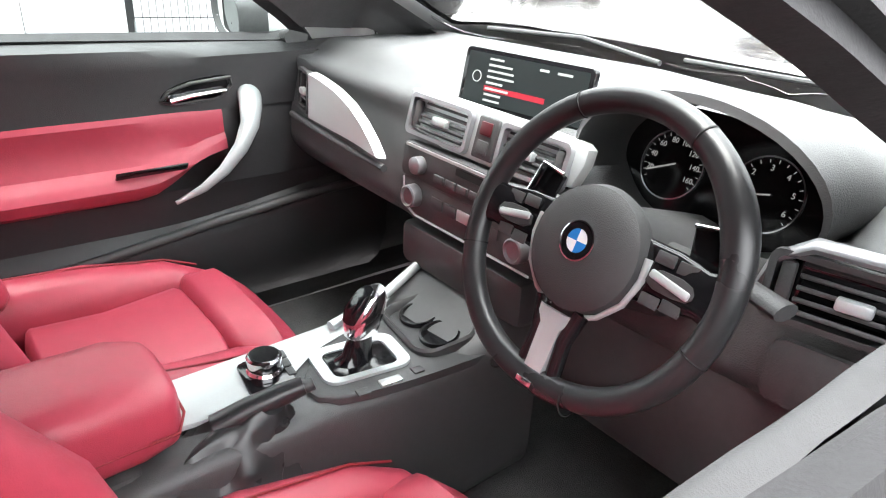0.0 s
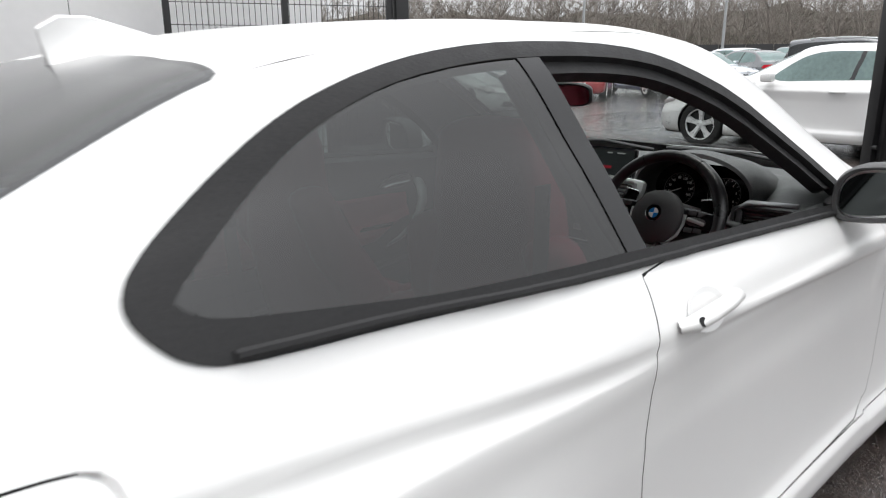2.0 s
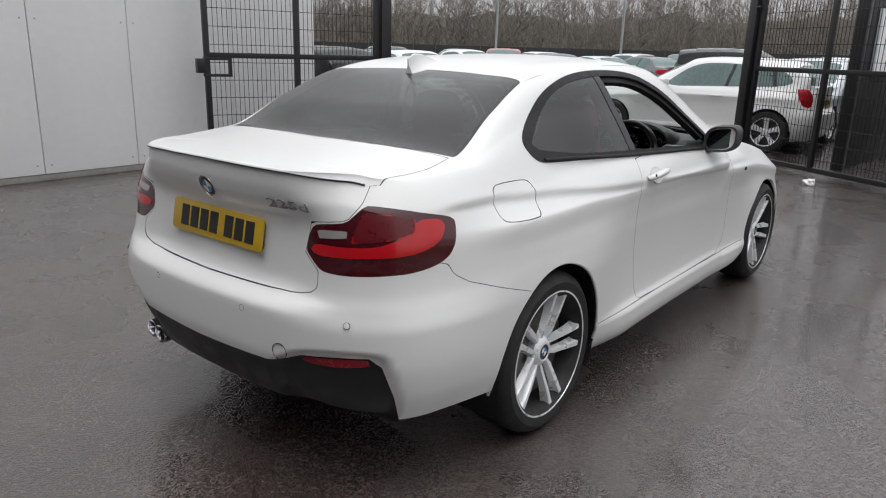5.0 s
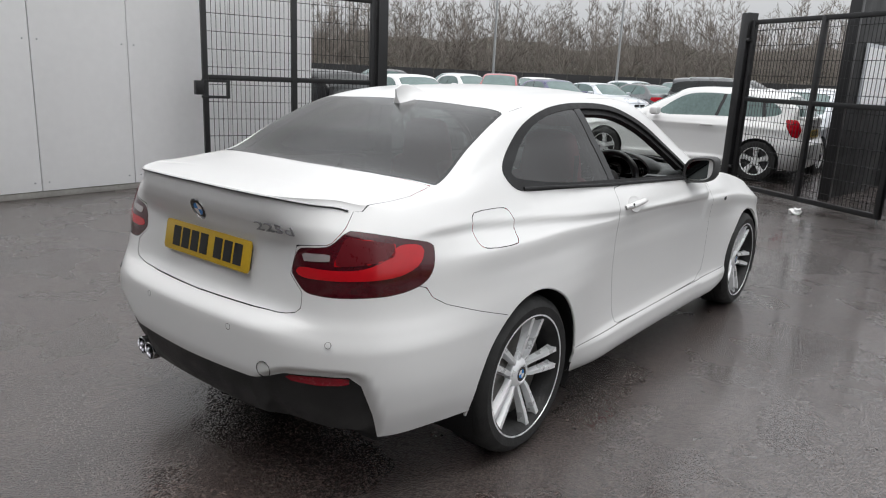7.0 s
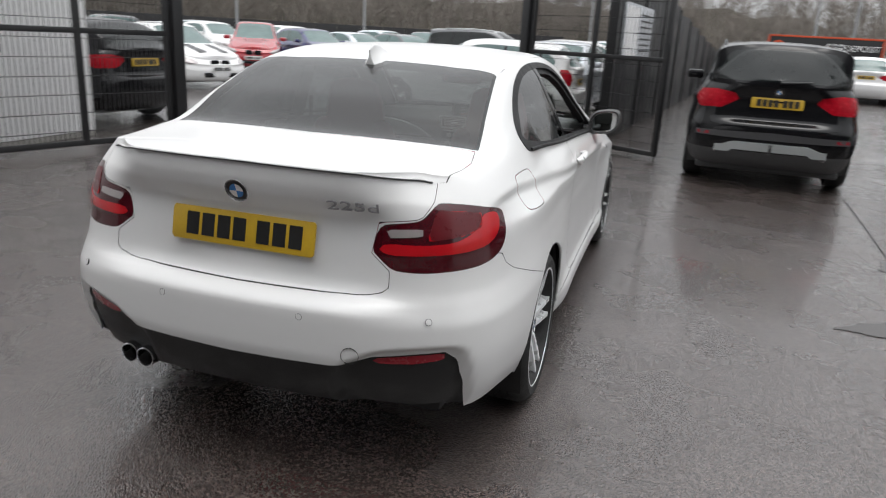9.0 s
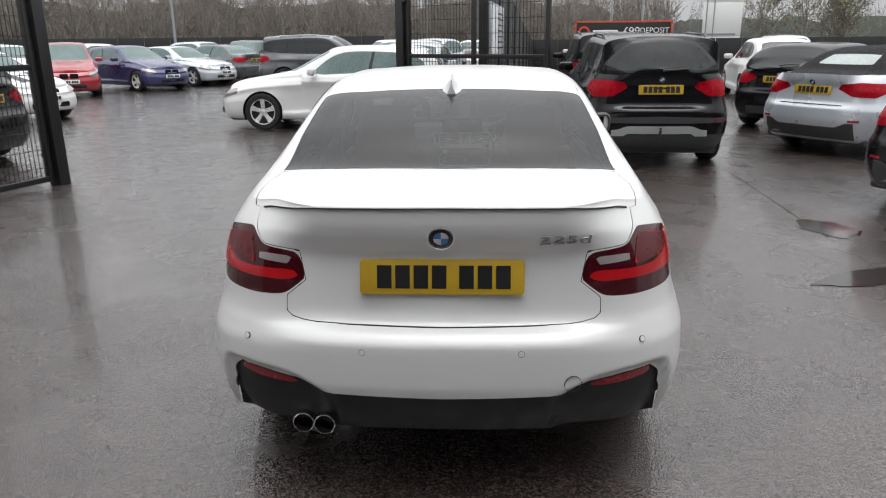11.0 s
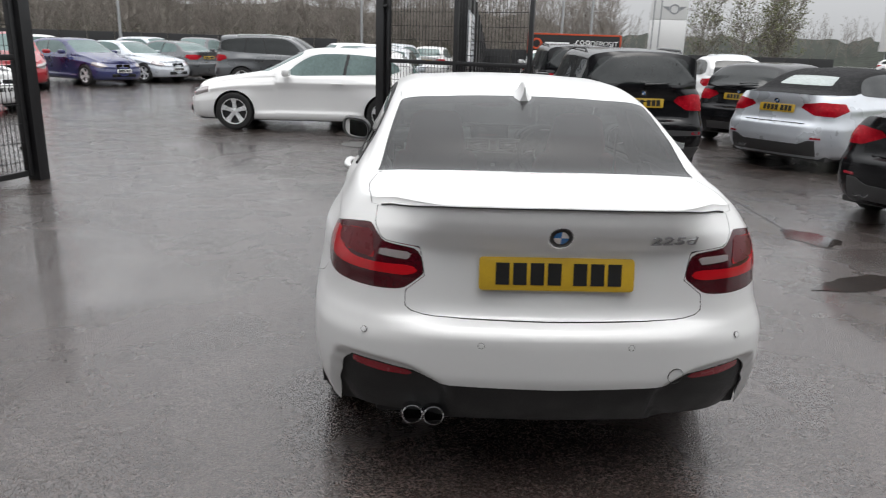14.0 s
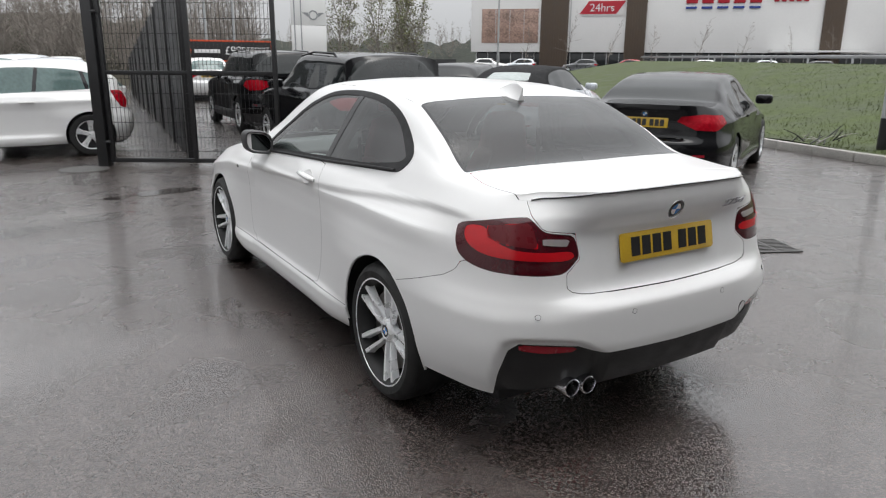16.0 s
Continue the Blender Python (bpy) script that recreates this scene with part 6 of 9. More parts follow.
def tail_wiper(c, hh, z, w=0.30):
    p, n = tail_at(hh, 0.0, z)
    q, n2 = tail_at(hh, w, z + 0.015)
    bm = bmesh.new()
    tube(bm, [p + n * 0.015, (p + q) / 2 + n * 0.028, q + n2 * 0.018], [0.014, 0.010, 0.007], 8)
    part("rear_wiper", bm, BLACK_PLASTIC, c)


DARK_TRIM = mat("dark_grey_bumper_trim", (0.045, 0.045, 0.047), 0.5, vary=0.1, scale=20)
wide = [0.66 * (k / 12 - 1) for k in range(25)]
for (c, hh), b in ((x1_pair, 1.10), (x3, 1.12)):
    tail_strip("skid_trim", c, hh, spread([0.56 * (k / 12 - 1) for k in range(25)], lambda x: 0.435 - 0.03 * (abs(x) > 0.40), lambda x: 0.525 - 0.05 * smooth(0.36, 0.52, abs(x)).item()), SATIN, 0.010, "satin grey skid trim")
    tail_strip("bumper_band", c, hh, spread([0.78 * (k / 14 - 1) for k in range(29)], lambda x: 0.56, lambda x: 0.64 - 0.03 * abs(x)), DARK_TRIM, 0.006, "dark grey bumper band")
    tail_strip("tailgate_seam", c, hh, spread(wide, lambda x: 0.695, lambda x: 0.702), GAP, 0.0015)
    tail_strip("chrome_strip", c, hh, spread([0.30 * (k / 8 - 1) for k in range(17)], lambda x: 0.955, lambda x: 0.972), BLACK_PAINT, 0.012)
    for s in (-1, 1):
        tail_strip("rear_reflector", c, hh, [(s * x, 0.575, 0.605) for x in (0.64, 0.70, 0.76)], REFLECTOR, 0.009, "red reflector strip")
        tail_pipe(c, s * 0.53, tail_at(hh, 0.53, 0.42)[0].y - 0.012, 0.415)
    tail_badge(c, hh, 1.065)
    tail_wiper(c, hh, 1.17)
    p, n = tail_at(hh, 0.0, 0.46)
    bm = bmesh.new()
    tube(bm, [p + Vector((0, 0.02, -0.04)), p + Vector((0, -0.05, -0.03)), p + Vector((0, -0.07, 0.02)), p + Vector((0, -0.07, 0.055))], [0.018, 0.018, 0.014, 0.024], 10)
    part("tow_bar", bm, BLACK_PLASTIC, c)
c, hh = black_hatch
tail_badge(c, hh, 0.93); tail_wiper(c, hh, 1.06)
tail_strip("tailgate_seam", c, hh, spread(wide, lambda x: 0.63, lambda x: 0.637), GAP, 0.0015)
tail_strip("bumper_insert", c, hh, spread([0.5 * (k / 8 - 1) for k in range(17)], lambda x: 0.27, lambda x: 0.40), BLACK_PLASTIC, 0.006)
for (c, hh), zb, pipes in ((cabrio, 0.955, (-0.50, -0.42)), (black_coupe, 0.93, (-0.52, -0.43))):
    tail_badge(c, hh, zb)
    tail_strip("lid_seam", c, hh, spread([0.44 * (k / 8 - 1) for k in range(17)], lambda x: 0.672, lambda x: 0.679), GAP, 0.0015)
    tail_strip("diffuser", c, hh, spread([0.62 * (k / 12 - 1) for k in range(25)], lambda x: 0.25, lambda x: 0.40 + 0.06 * smooth(0.4, 0.55, abs(x)).item()), BLACK_PLASTIC, 0.014, "black lower diffuser")
    for s in (-1, 1):
        tail_strip("rear_reflector", c, hh, [(s * x, 0.475, 0.500) for x in (0.56, 0.62, 0.68)], REFLECTOR, 0.008, "red reflector strip")
    for x in pipes:
        tail_pipe(c, x, tail_at(hh, abs(x), 0.31)[0].y - 0.015, 0.31, 0.038)
# bonnet stripes on the small hatchback
c, hh = small_car
v = hh.all.v
for x in (-0.28, 0.28):
    bm = bmesh.new()
    rows = []
    for y in np.linspace(2.25, 2.98, 9):
        row = []
        for dx in (-0.09, 0.09):
            q = v[np.argsort((v[:, 0] - abs(x + dx)) ** 2 + (v[:, 1] - y) ** 2 - 0.2 * v[:, 2])[0]]
            row.append(bm.verts.new((x + dx, y, q[2] + 0.006)))
        rows.append(row)
    for a, b in zip(rows, rows[1:]):
        bm.faces.new((a[0], a[1], b[1], b[0]))
    part("bonnet_stripe", bm, BLACK_PAINT, c, "dark bonnet stripe")

# ---- woods behind the car park ----
BARK = mat("bare_brown_branches", (0.235, 0.212, 0.190), 0.9, vary=0.35, scale=0.6, spec=0.1)
EARTH = mat("dark_scrub_bank", (0.048, 0.044, 0.034), 0.95, vary=0.6, scale=0.8, bump=0.8, bscale=3, spec=0.1)
rng = random.Random(11)
verts_, faces_ = [], []


def twig(p, d, length, r0, r1):
    """A three-sided tapered stick."""
    a = d.orthogonal().normalized()
    b = d.cross(a)
    i = len(verts_)
    for q, r in ((p, r0), (p + d * length, r1)):
        for k in range(3):
            t = k * 2.0944
            verts_.append(tuple(q + r * (math.cos(t) * a + math.sin(t) * b)))
    for k in range(3):
        faces_.append((i + k, i + (k + 1) % 3, i + 3 + (k + 1) % 3, i + 3 + k))
    return p + d * length


def bare_tree(x, y, h, z0=0.0, fine=1.0):
    p, d = Vector((x, y, z0)), Vector((rng.uniform(-0.1, 0.1), rng.uniform(-0.1, 0.1), 1)).normalized()
    r = 0.0062 * h
    steps = 6
    for s in range(steps):
        q = twig(p, d, h / steps, r * (1 - s / steps) + 0.008, r * (1 - (s + 1) / steps) + 0.007)
        if s > 0:
            for _ in range(int(rng.randint(4, 6) * fine)):
                e = (d * rng.uniform(0.25, 1.0) + Vector((rng.uniform(-1, 1), rng.uniform(-1, 1), rng.uniform(-0.2, 0.5)))).normalized()
                l1 = h * rng.uniform(0.10, 0.24) * (1.15 - s / steps)
                b0 = p.lerp(q, rng.random())
                b1 = twig(b0, e, l1, r * 0.28 * (1 - s / steps) + 0.008, 0.007)
                for _ in range(int(rng.randint(3, 5) * fine)):
                    e2 = (e + Vector((rng.uniform(-0.9, 0.9), rng.uniform(-0.9, 0.9), rng.uniform(-0.1, 0.9)))).normalized()
                    c1 = twig(b0.lerp(b1, rng.uniform(0.3, 1)), e2, l1 * rng.uniform(0.4, 0.9), 0.0095, 0.006)
        p, d = q, (d + Vector((rng.uniform(-0.18, 0.18), rng.uniform(-0.18, 0.18), 0))).normalized()


for k in range(1500):
    a = radians(rng.uniform(73, 172))
    dist = rng.uniform(41, 60)
    tall = 6.6 + 1.5 * noise.noise((a * 7.0, 4.0, 0.0))
    bare_tree(-1 + dist * math.cos(a), dist * math.sin(a), (rng.uniform(0.7, 1.1) if k % 3 else rng.uniform(0.3, 0.6)) * tall)
me = bpy.data.meshes.new("bare_wood")
me.from_pydata(verts_, [], faces_)
wood = part("bare_wood", me, BARK, None, "belt of bare leafless brown trees and scrub")
tagged(wood, category="trees", kind="stuff")
bm = bmesh.new()
rows_ = []
for k in range(70):
    a = radians(40 + 142 * k / 69)
    row = []
    for j, (dist, z) in enumerate(((39.5, 0), (42, 0.9), (47, 1.7), (54, 2.9), (62, 4.4), (66, 0))):
        zz = z * (1 + 0.35 * noise.noise((k * 0.6, j * 2.0, 3))) * smooth(radians(70), radians(82), a).item()
        row.append(bm.verts.new((-1 + dist * math.cos(a), dist * math.sin(a), max(0, zz))))
    rows_.append(row)
for p, q in zip(rows_, rows_[1:]):
    for j in range(5):
        bm.faces.new((p[j], p[j + 1], q[j + 1], q[j]))
tagged(part("scrub_bank", bm, EARTH, None, "dark brown earth bank under the trees"), category="bank", kind="structure")
# a budding tree and low far woods past the road
verts_, faces_ = [], []
for x, y, h in ((17.3, 36, 6.6), (19.6, 38, 6.2), (16.2, 39, 5.6), (18.4, 35, 6.0)):
    for _ in range(3):
        bare_tree(x + rng.uniform(-0.5, 0.5), y + rng.uniform(-0.5, 0.5), h * rng.uniform(0.8, 1.05), 0, 1.6)
me = bpy.data.meshes.new("budding_tree")
me.from_pydata(verts_, [], faces_)
tree = thing("budding_tree", Matrix(), "spreading small tree with pale opening buds", "tree")
part("trunk", me, BARK, tree)
lv, lf = [], []
for v in verts_[3::6]:
    if v[2] > 1.2 and rng.random() < 0.8:
        for _ in range(3):
            c = Vector(v) + Vector((rng.gauss(0, 0.12), rng.gauss(0, 0.12), rng.gauss(0, 0.12)))
            a, b = Vector((rng.gauss(0, 1), rng.gauss(0, 1), rng.gauss(0, 1))).normalized() * 0.065, Vector((rng.gauss(0, 1), rng.gauss(0, 1), rng.gauss(0, 1))).normalized() * 0.065
            i = len(lv)
            lv += [tuple(c), tuple(c + a), tuple(c + a + b), tuple(c + b)]
            lf.append((i, i + 1, i + 2, i + 3))
me = bpy.data.meshes.new("crown")
me.from_pydata(lv, [], lf)
tagged(part("crown", me, mat("pale_green_buds", (0.16, 0.17, 0.08), 0.8, vary=0.4, scale=2), tree), kind="stuff")
verts_, faces_ = [], []
for k in range(240):
    a = radians(rng.uniform(30, 74))
    dist = rng.uniform(150, 210)
    bare_tree(dist * math.cos(a), dist * math.sin(a), rng.uniform(4.5, 8.5), max(0.0, (dist - 150) / 60 * 4.5), 1.0)
me = bpy.data.meshes.new("far_wood")
me.from_pydata(verts_, [], faces_)
tagged(part("far_wood", me, BARK, None, "distant bare woods beyond the road"), category="trees", kind="stuff")
bm = bmesh.new()
rows_ = []
for k in range(170):
    a = radians(20 + 56 * k / 169)
    rows_.append([bm.verts.new((d * math.cos(a), d * math.sin(a), z * (1 + 0.35 * noise.noise((k * 0.25, z, 1)) + 0.25 * noise.noise((k * 1.1, z, 5))))) for d, z in ((148, 0), (160, 2.6), (215, 6.0), (216, 0))])
for p, q in zip(rows_, rows_[1:]):
    for j in range(3):
        bm.faces.new((p[j], p[j + 1], q[j + 1], q[j]))
tagged(part("far_hillside", bm, mat("hazy_wooded_hill", (0.040, 0.044, 0.037), 0.95, vary=0.5, scale=0.15, bump=0.5, bscale=1, spec=0.1), None, "distant dark wooded hillside"), category="hill", kind="structure")

# ---- the store across the road ----
sm = Matrix.Translation((50.3, 76.7, 0)) @ pose(0, 0, 0, 0, 0, -46)
store = thing("supermarket_building", sm, "large white-clad supermarket with brown columns and dark glazed base", "building")
CLAD = mat("white_store_cladding", (0.72, 0.72, 0.71), 0.45, vary=0.03, scale=0.5)
BROWN = mat("brown_slatted_cladding", (0.085, 0.062, 0.045), 0.7, vary=0.2, scale=1.5)
STORE_GLASS = mat("dark_store_glazing", (0.025, 0.028, 0.03), 0.1, vary=0.4, scale=0.4)
STORE_RED = mat("red_store_sign", (0.42, 0.015, 0.03), 0.4, vary=0.04)
STORE_BLUE = mat("blue_store_sign", (0.02, 0.05, 0.25), 0.4, vary=0.04)
solid("wall", (0, 0, 2.3), (60, 25, 12.5), CLAD, store, bevel=0.02)
solid("glazing", (0.6, 0.6, 0.0), (60, 1.0, 2.32), STORE_GLASS, store)
for k in range(40):
    solid("mullion", (0.6 + 1.5 * k, 0.5, 0.0), (0.68 + 1.5 * k, 0.6, 2.3), GALV, store)
for a, b in ((8.9, 12.3), (19.2, 21.6), (41.0, 43.2), (52, 54)):
    solid("column", (a, -0.25, 0.0), (b, 0.02, 12.5), BROWN, store)
    for k in range(int((b - a) / 0.3)):
        solid("slat", (a + 0.06 + 0.3 * k, -0.30, 0.0), (a + 0.2 + 0.3 * k, -0.249, 12.5), BROWN, store)
solid("roof_edge", (-0.6, -0.7, 12.5), (60, 1.5, 12.85), GALV, store)
PHOTO = mat("printed_food_panel", (0.30, 0.20, 0.16), 0.4, vary=0.75, scale=0.7)
solid("picture_panel", (1.4, -0.08, 3.4), (8.6, -0.004, 7.5), PHOTO, store, "brown printed picture panel")
for x in (3.2, 5.0, 6.8):
    solid("picture_joint", (x - 0.03, -0.10, 3.4), (x + 0.03, -0.081, 7.5), GALV, store)
solid("wall_joint", (12.5, -0.05, 2.3), (12.6, -0.004, 12.5), GALV, store)
sgn = solid("sign_panel", (14.0, -0.12, 6.6), (18.8, -0.004, 8.6), CLAD, store)
bm = bmesh.new()
plate_of(bm, [(0, 0), (4.4, 0), (5.5, 1.5), (1.1, 1.5)], 0.05, Matrix.Translation((13.6, -0.125, 6.8)) @ pose(0, 0, 0, 90, 0, 0))
part("sign_flash", bm, STORE_RED, store)
words("24hrs", 1.3, Matrix.Translation((16.3, -0.2, 7.5)) @ pose(0, 0, 0, 90, 0, 0), WHITE_ENAMEL, store)
for k in range(5):
    solid("sign_letter_block", (26.0 + 1.75 * k, -0.2, 7.9), (27.3 + 1.75 * k, -0.004, 10.2), STORE_RED, store, "plain red sign block", bevel=0.1)
    solid("sign_dash", (26.0 + 1.75 * k, -0.2, 7.3), (27.2 + 1.75 * k, -0.004, 7.55), STORE_BLUE, store)
for k in range(5):
    solid("sign_script_block", (35.6 + 0.78 * k, -0.2, 8.0), (36.15 + 0.78 * k, -0.004, 9.2), STORE_RED, store, "plain red sign block", bevel=0.1)
solid("trolley_canopy", (35.6, -2.4, 2.4), (46, -0.3, 2.6), CLAD, store)
solid("wall_side_block", (60.2, -6, 0), (78, 20, 6.4), CLAD, store)
for k in range(6):
    solid("window", (61.5 + 2.6 * k, -6.06, 3.3), (63.4 + 2.6 * k, -5.99, 4.3), STORE_GLASS, store)
for k in range(9):
    x = 3 + 6.2 * k + rng.uniform(-1, 1)
    p = sm @ Vector((x, -9 + rng.uniform(-2, 2), 0))
    nm = ("white", "silver", "dark grey", "red")[k % 4]
    parked_car("hatchback_car", Matrix.Translation(p) @ pose(0, 0, 0, 0, 0, rng.choice((44, -136))), f"{nm} hatchback in the distant store car park", (WHITE_PAINT, SILVER_PAINT, GREY_PAINT, RED_PAINT)[k % 4], "hatch", 1.75, 1.5, 2.6, 0.75, 0.8, 1.0, 0.32, detail=False, glass=FAR_GLASS, group="far cars")
verts_, faces_ = [], []
for k in range(12):
    p = sm @ Vector((9 + 4.4 * k, -13 + rng.uniform(-2, 2), 0))
    bare_tree(p.x, p.y, rng.uniform(4.5, 6.5), 0, 0.9)
me = bpy.data.meshes.new("street_trees")
me.from_pydata(verts_, [], faces_)
tagged(part("street_trees", me, BARK, None, "thin bare street trees in front of the store"), category="trees", kind="stuff")

# ---- details outside on the white coupe ----
def along(m, *pts):
    return [m @ Vector(p) for p in pts]


# lamp elements, cut from the lens
uz = lambda pts: [g(*p) for p in pts]
BAND = round_poly(uz([(0.47, -0.832, 0.826), (0.484, -0.831, 0.850), (0.57, -0.82, 0.853), (0.66, -0.77, 0.858), (0.705, -0.735, 0.868), (0.735, -0.67, 0.898), (0.731, -0.656, 0.930), (0.745, -0.61, 0.936), (0.762, -0.555, 0.922),
                      (0.775, -0.575, 0.872), (0.768, -0.64, 0.845), (0.735, -0.71, 0.832), (0.64, -0.80, 0.824), (0.564, -0.83, 0.820), (0.495, -0.837, 0.815)]), 1)
UPPER = round_poly(uz([(0.612, -0.795, 0.884), (0.606, -0.77, 0.945), (0.625, -0.75, 0.957), (0.70, -0.69, 0.946), (0.728, -0.655, 0.938), (0.733, -0.668, 0.900), (0.715, -0.72, 0.882), (0.66, -0.77, 0.872), (0.615, -0.795, 0.868)]), 0)
REVERSE = uz([(0.486, -0.824, 0.892), (0.598, -0.797, 0.902), (0.600, -0.806, 0.880), (0.49, -0.829, 0.868)])
MID_RED = mat("mid_red_lamp_element", (0.10, 0.002, 0.006), 0.3, vary=0.15, scale=40, coat=0.15)
for side in (1, -1):
    tail = [o for o in car.children if o.name.startswith("tail_lamp")][0 if side == 1 else 1]
    for nm, poly, material in (("light_band", BAND, RED_BRIGHT), ("upper_band", UPPER, MID_RED), ("reversing_light", REVERSE, CLEAR_LENS)):
        bit, _ = lamp.cut(sd(lamp.v[:, 6], lamp.v[:, 2], poly))
        bit = bit.moved(0.0022)
        part(nm, (bit if side == 1 else bit.flipped()).mesh(nm, thick=0.002), material, tail)
    line, _ = lamp.cut(np.abs(sd(lamp.v[:, 6], lamp.v[:, 2], UPPER)) - 0.0016)
    line = line.moved(0.003)
    part("light_line", (line if side == 1 else line.flipped()).mesh("light_line", thick=0.001), RED_BRIGHT, tail)
# plate, badge, model lettering
pm = stuck(Vector((0, -0.8570, 0.8345)), (0, -1, 0.19))
number_plate(car, pm, YELLOW)
bm = bmesh.new()
plate_of(bm, rounded_rect(0.50, 0.10, 0.014), 0.016, pm @ Matrix.Translation((0, 0, -0.016)))
part("plate_holder", bm, BLACK_PLASTIC, car)
bp, bn = on_back(0.0, 0.968)
roundel(car, stuck(bp + bn * 0.001, bn), 0.040)
tp, tn = on_back(0.385, 0.957)
words("225d", 0.048, stuck(tp + tn * 0.002, tn) @ Matrix.Diagonal((1.75, 1, 1, 1)), LETTERING, car, "model_lettering", 0.002)
for x, z in ((0.25, 0.612), (-0.25, 0.612), (0.64, 0.628), (-0.64, 0.628)):
    p, nrm = on_back(x, z)
    p = p + nrm * (0.003 if abs(x) > 0.5 else 0.0)
    bm = bmesh.new()
    lathe(bm, [(0.0108, -0.004), (0.0108, 0.0006), (0.0097, 0.0006), (0.0097, -0.004)], stuck(p, nrm), 20, closed=True)
    sensor = part("parking_sensor", bm, GAP, car)
    bm = bmesh.new()
    lathe(bm, [(0.0095, -0.004), (0.0095, 0.0006), (0.007, 0.0009), (0, 0.0009)], stuck(p, nrm), 20)
    part("sensor_cap", bm, WHITE_PAINT, sensor)
p, nrm = on_back(0.416, 0.504)
bm = bmesh.new()
lathe(bm, [(0.0285, -0.003), (0.0285, 0.0006), (0.0275, 0.0006), (0.0275, -0.003)], stuck(p, nrm), 28, closed=True)
part("tow_eye_cover", bm, GAP, car)
for x, y in ((-0.472, -0.875), (-0.398, -0.885)):
    bm = bmesh.new()
    lathe(bm, [(0.033, 0), (0.036, 0.002), (0.037, 0.008), (0.037, 0.16), (0.031, 0.16), (0.031, 0.008)], Matrix.Translation((x, y, 0.318)) @ pose(0, 0, 0, -90, 0, 0), 28, closed=True)
    pipe = part("exhaust_tip", bm, CHROME, car, "chrome exhaust tip")
    bm = bmesh.new()
    lathe(bm, [(0.0, 0.07), (0.035, 0.07), (0.035, 0.075), (0, 0.075)], Matrix.Translation((x, y, 0.318)) @ pose(0, 0, 0, -90, 0, 0), 24)
    part("pipe_bore", bm, GAP, pipe)
# aerial fin
bm = bmesh.new()
rs = []
for t, w, h in ((-0.095, 0.030, 0.074), (-0.060, 0.052, 0.084), (-0.01, 0.062, 0.070), (0.055, 0.058, 0.041), (0.11, 0.036, 0.015), (0.145, 0.008, 0.001)):
    zc = float(np.interp(0.22 + t, (0.1, 0.2, 0.35), (1.312, 1.342, 1.368))) - 0.004
    rs.append([bm.verts.new((w * a, 0.22 + t - 0.012 * b, zc + h * b)) for a, b in ((-1, 0), (-0.55, 0.22), (-0.16, 0.6), (-0.10, 0.95), (0, 1), (0.10, 0.95), (0.16, 0.6), (0.55, 0.22), (1, 0))])
for a, b in zip(rs, rs[1:]):
    for k in range(8):
        bm.faces.new((a[k], a[k + 1], b[k + 1], b[k]))
bm.faces.new(rs[0]); bm.faces.new(rs[-1][::-1])
bmesh.ops.recalc_face_normals(bm, faces=bm.faces)
part("aerial_fin", bm, WHITE_PAINT, car)
bm = bmesh.new()
lathe(bm, [(0.014, 0), (0.010, 0.012), (0, 0.014)], Matrix.Translation((0, 0.178, 1.334)) @ pose(0, 0, 0, 55, 0, 0), 12)
part("washer_jet", bm, BLACK_PLASTIC, car)
MIRROR = mat("mirror_silvering", (0.06, 0.066, 0.066), 0.02, 1.0, vary=0.01)
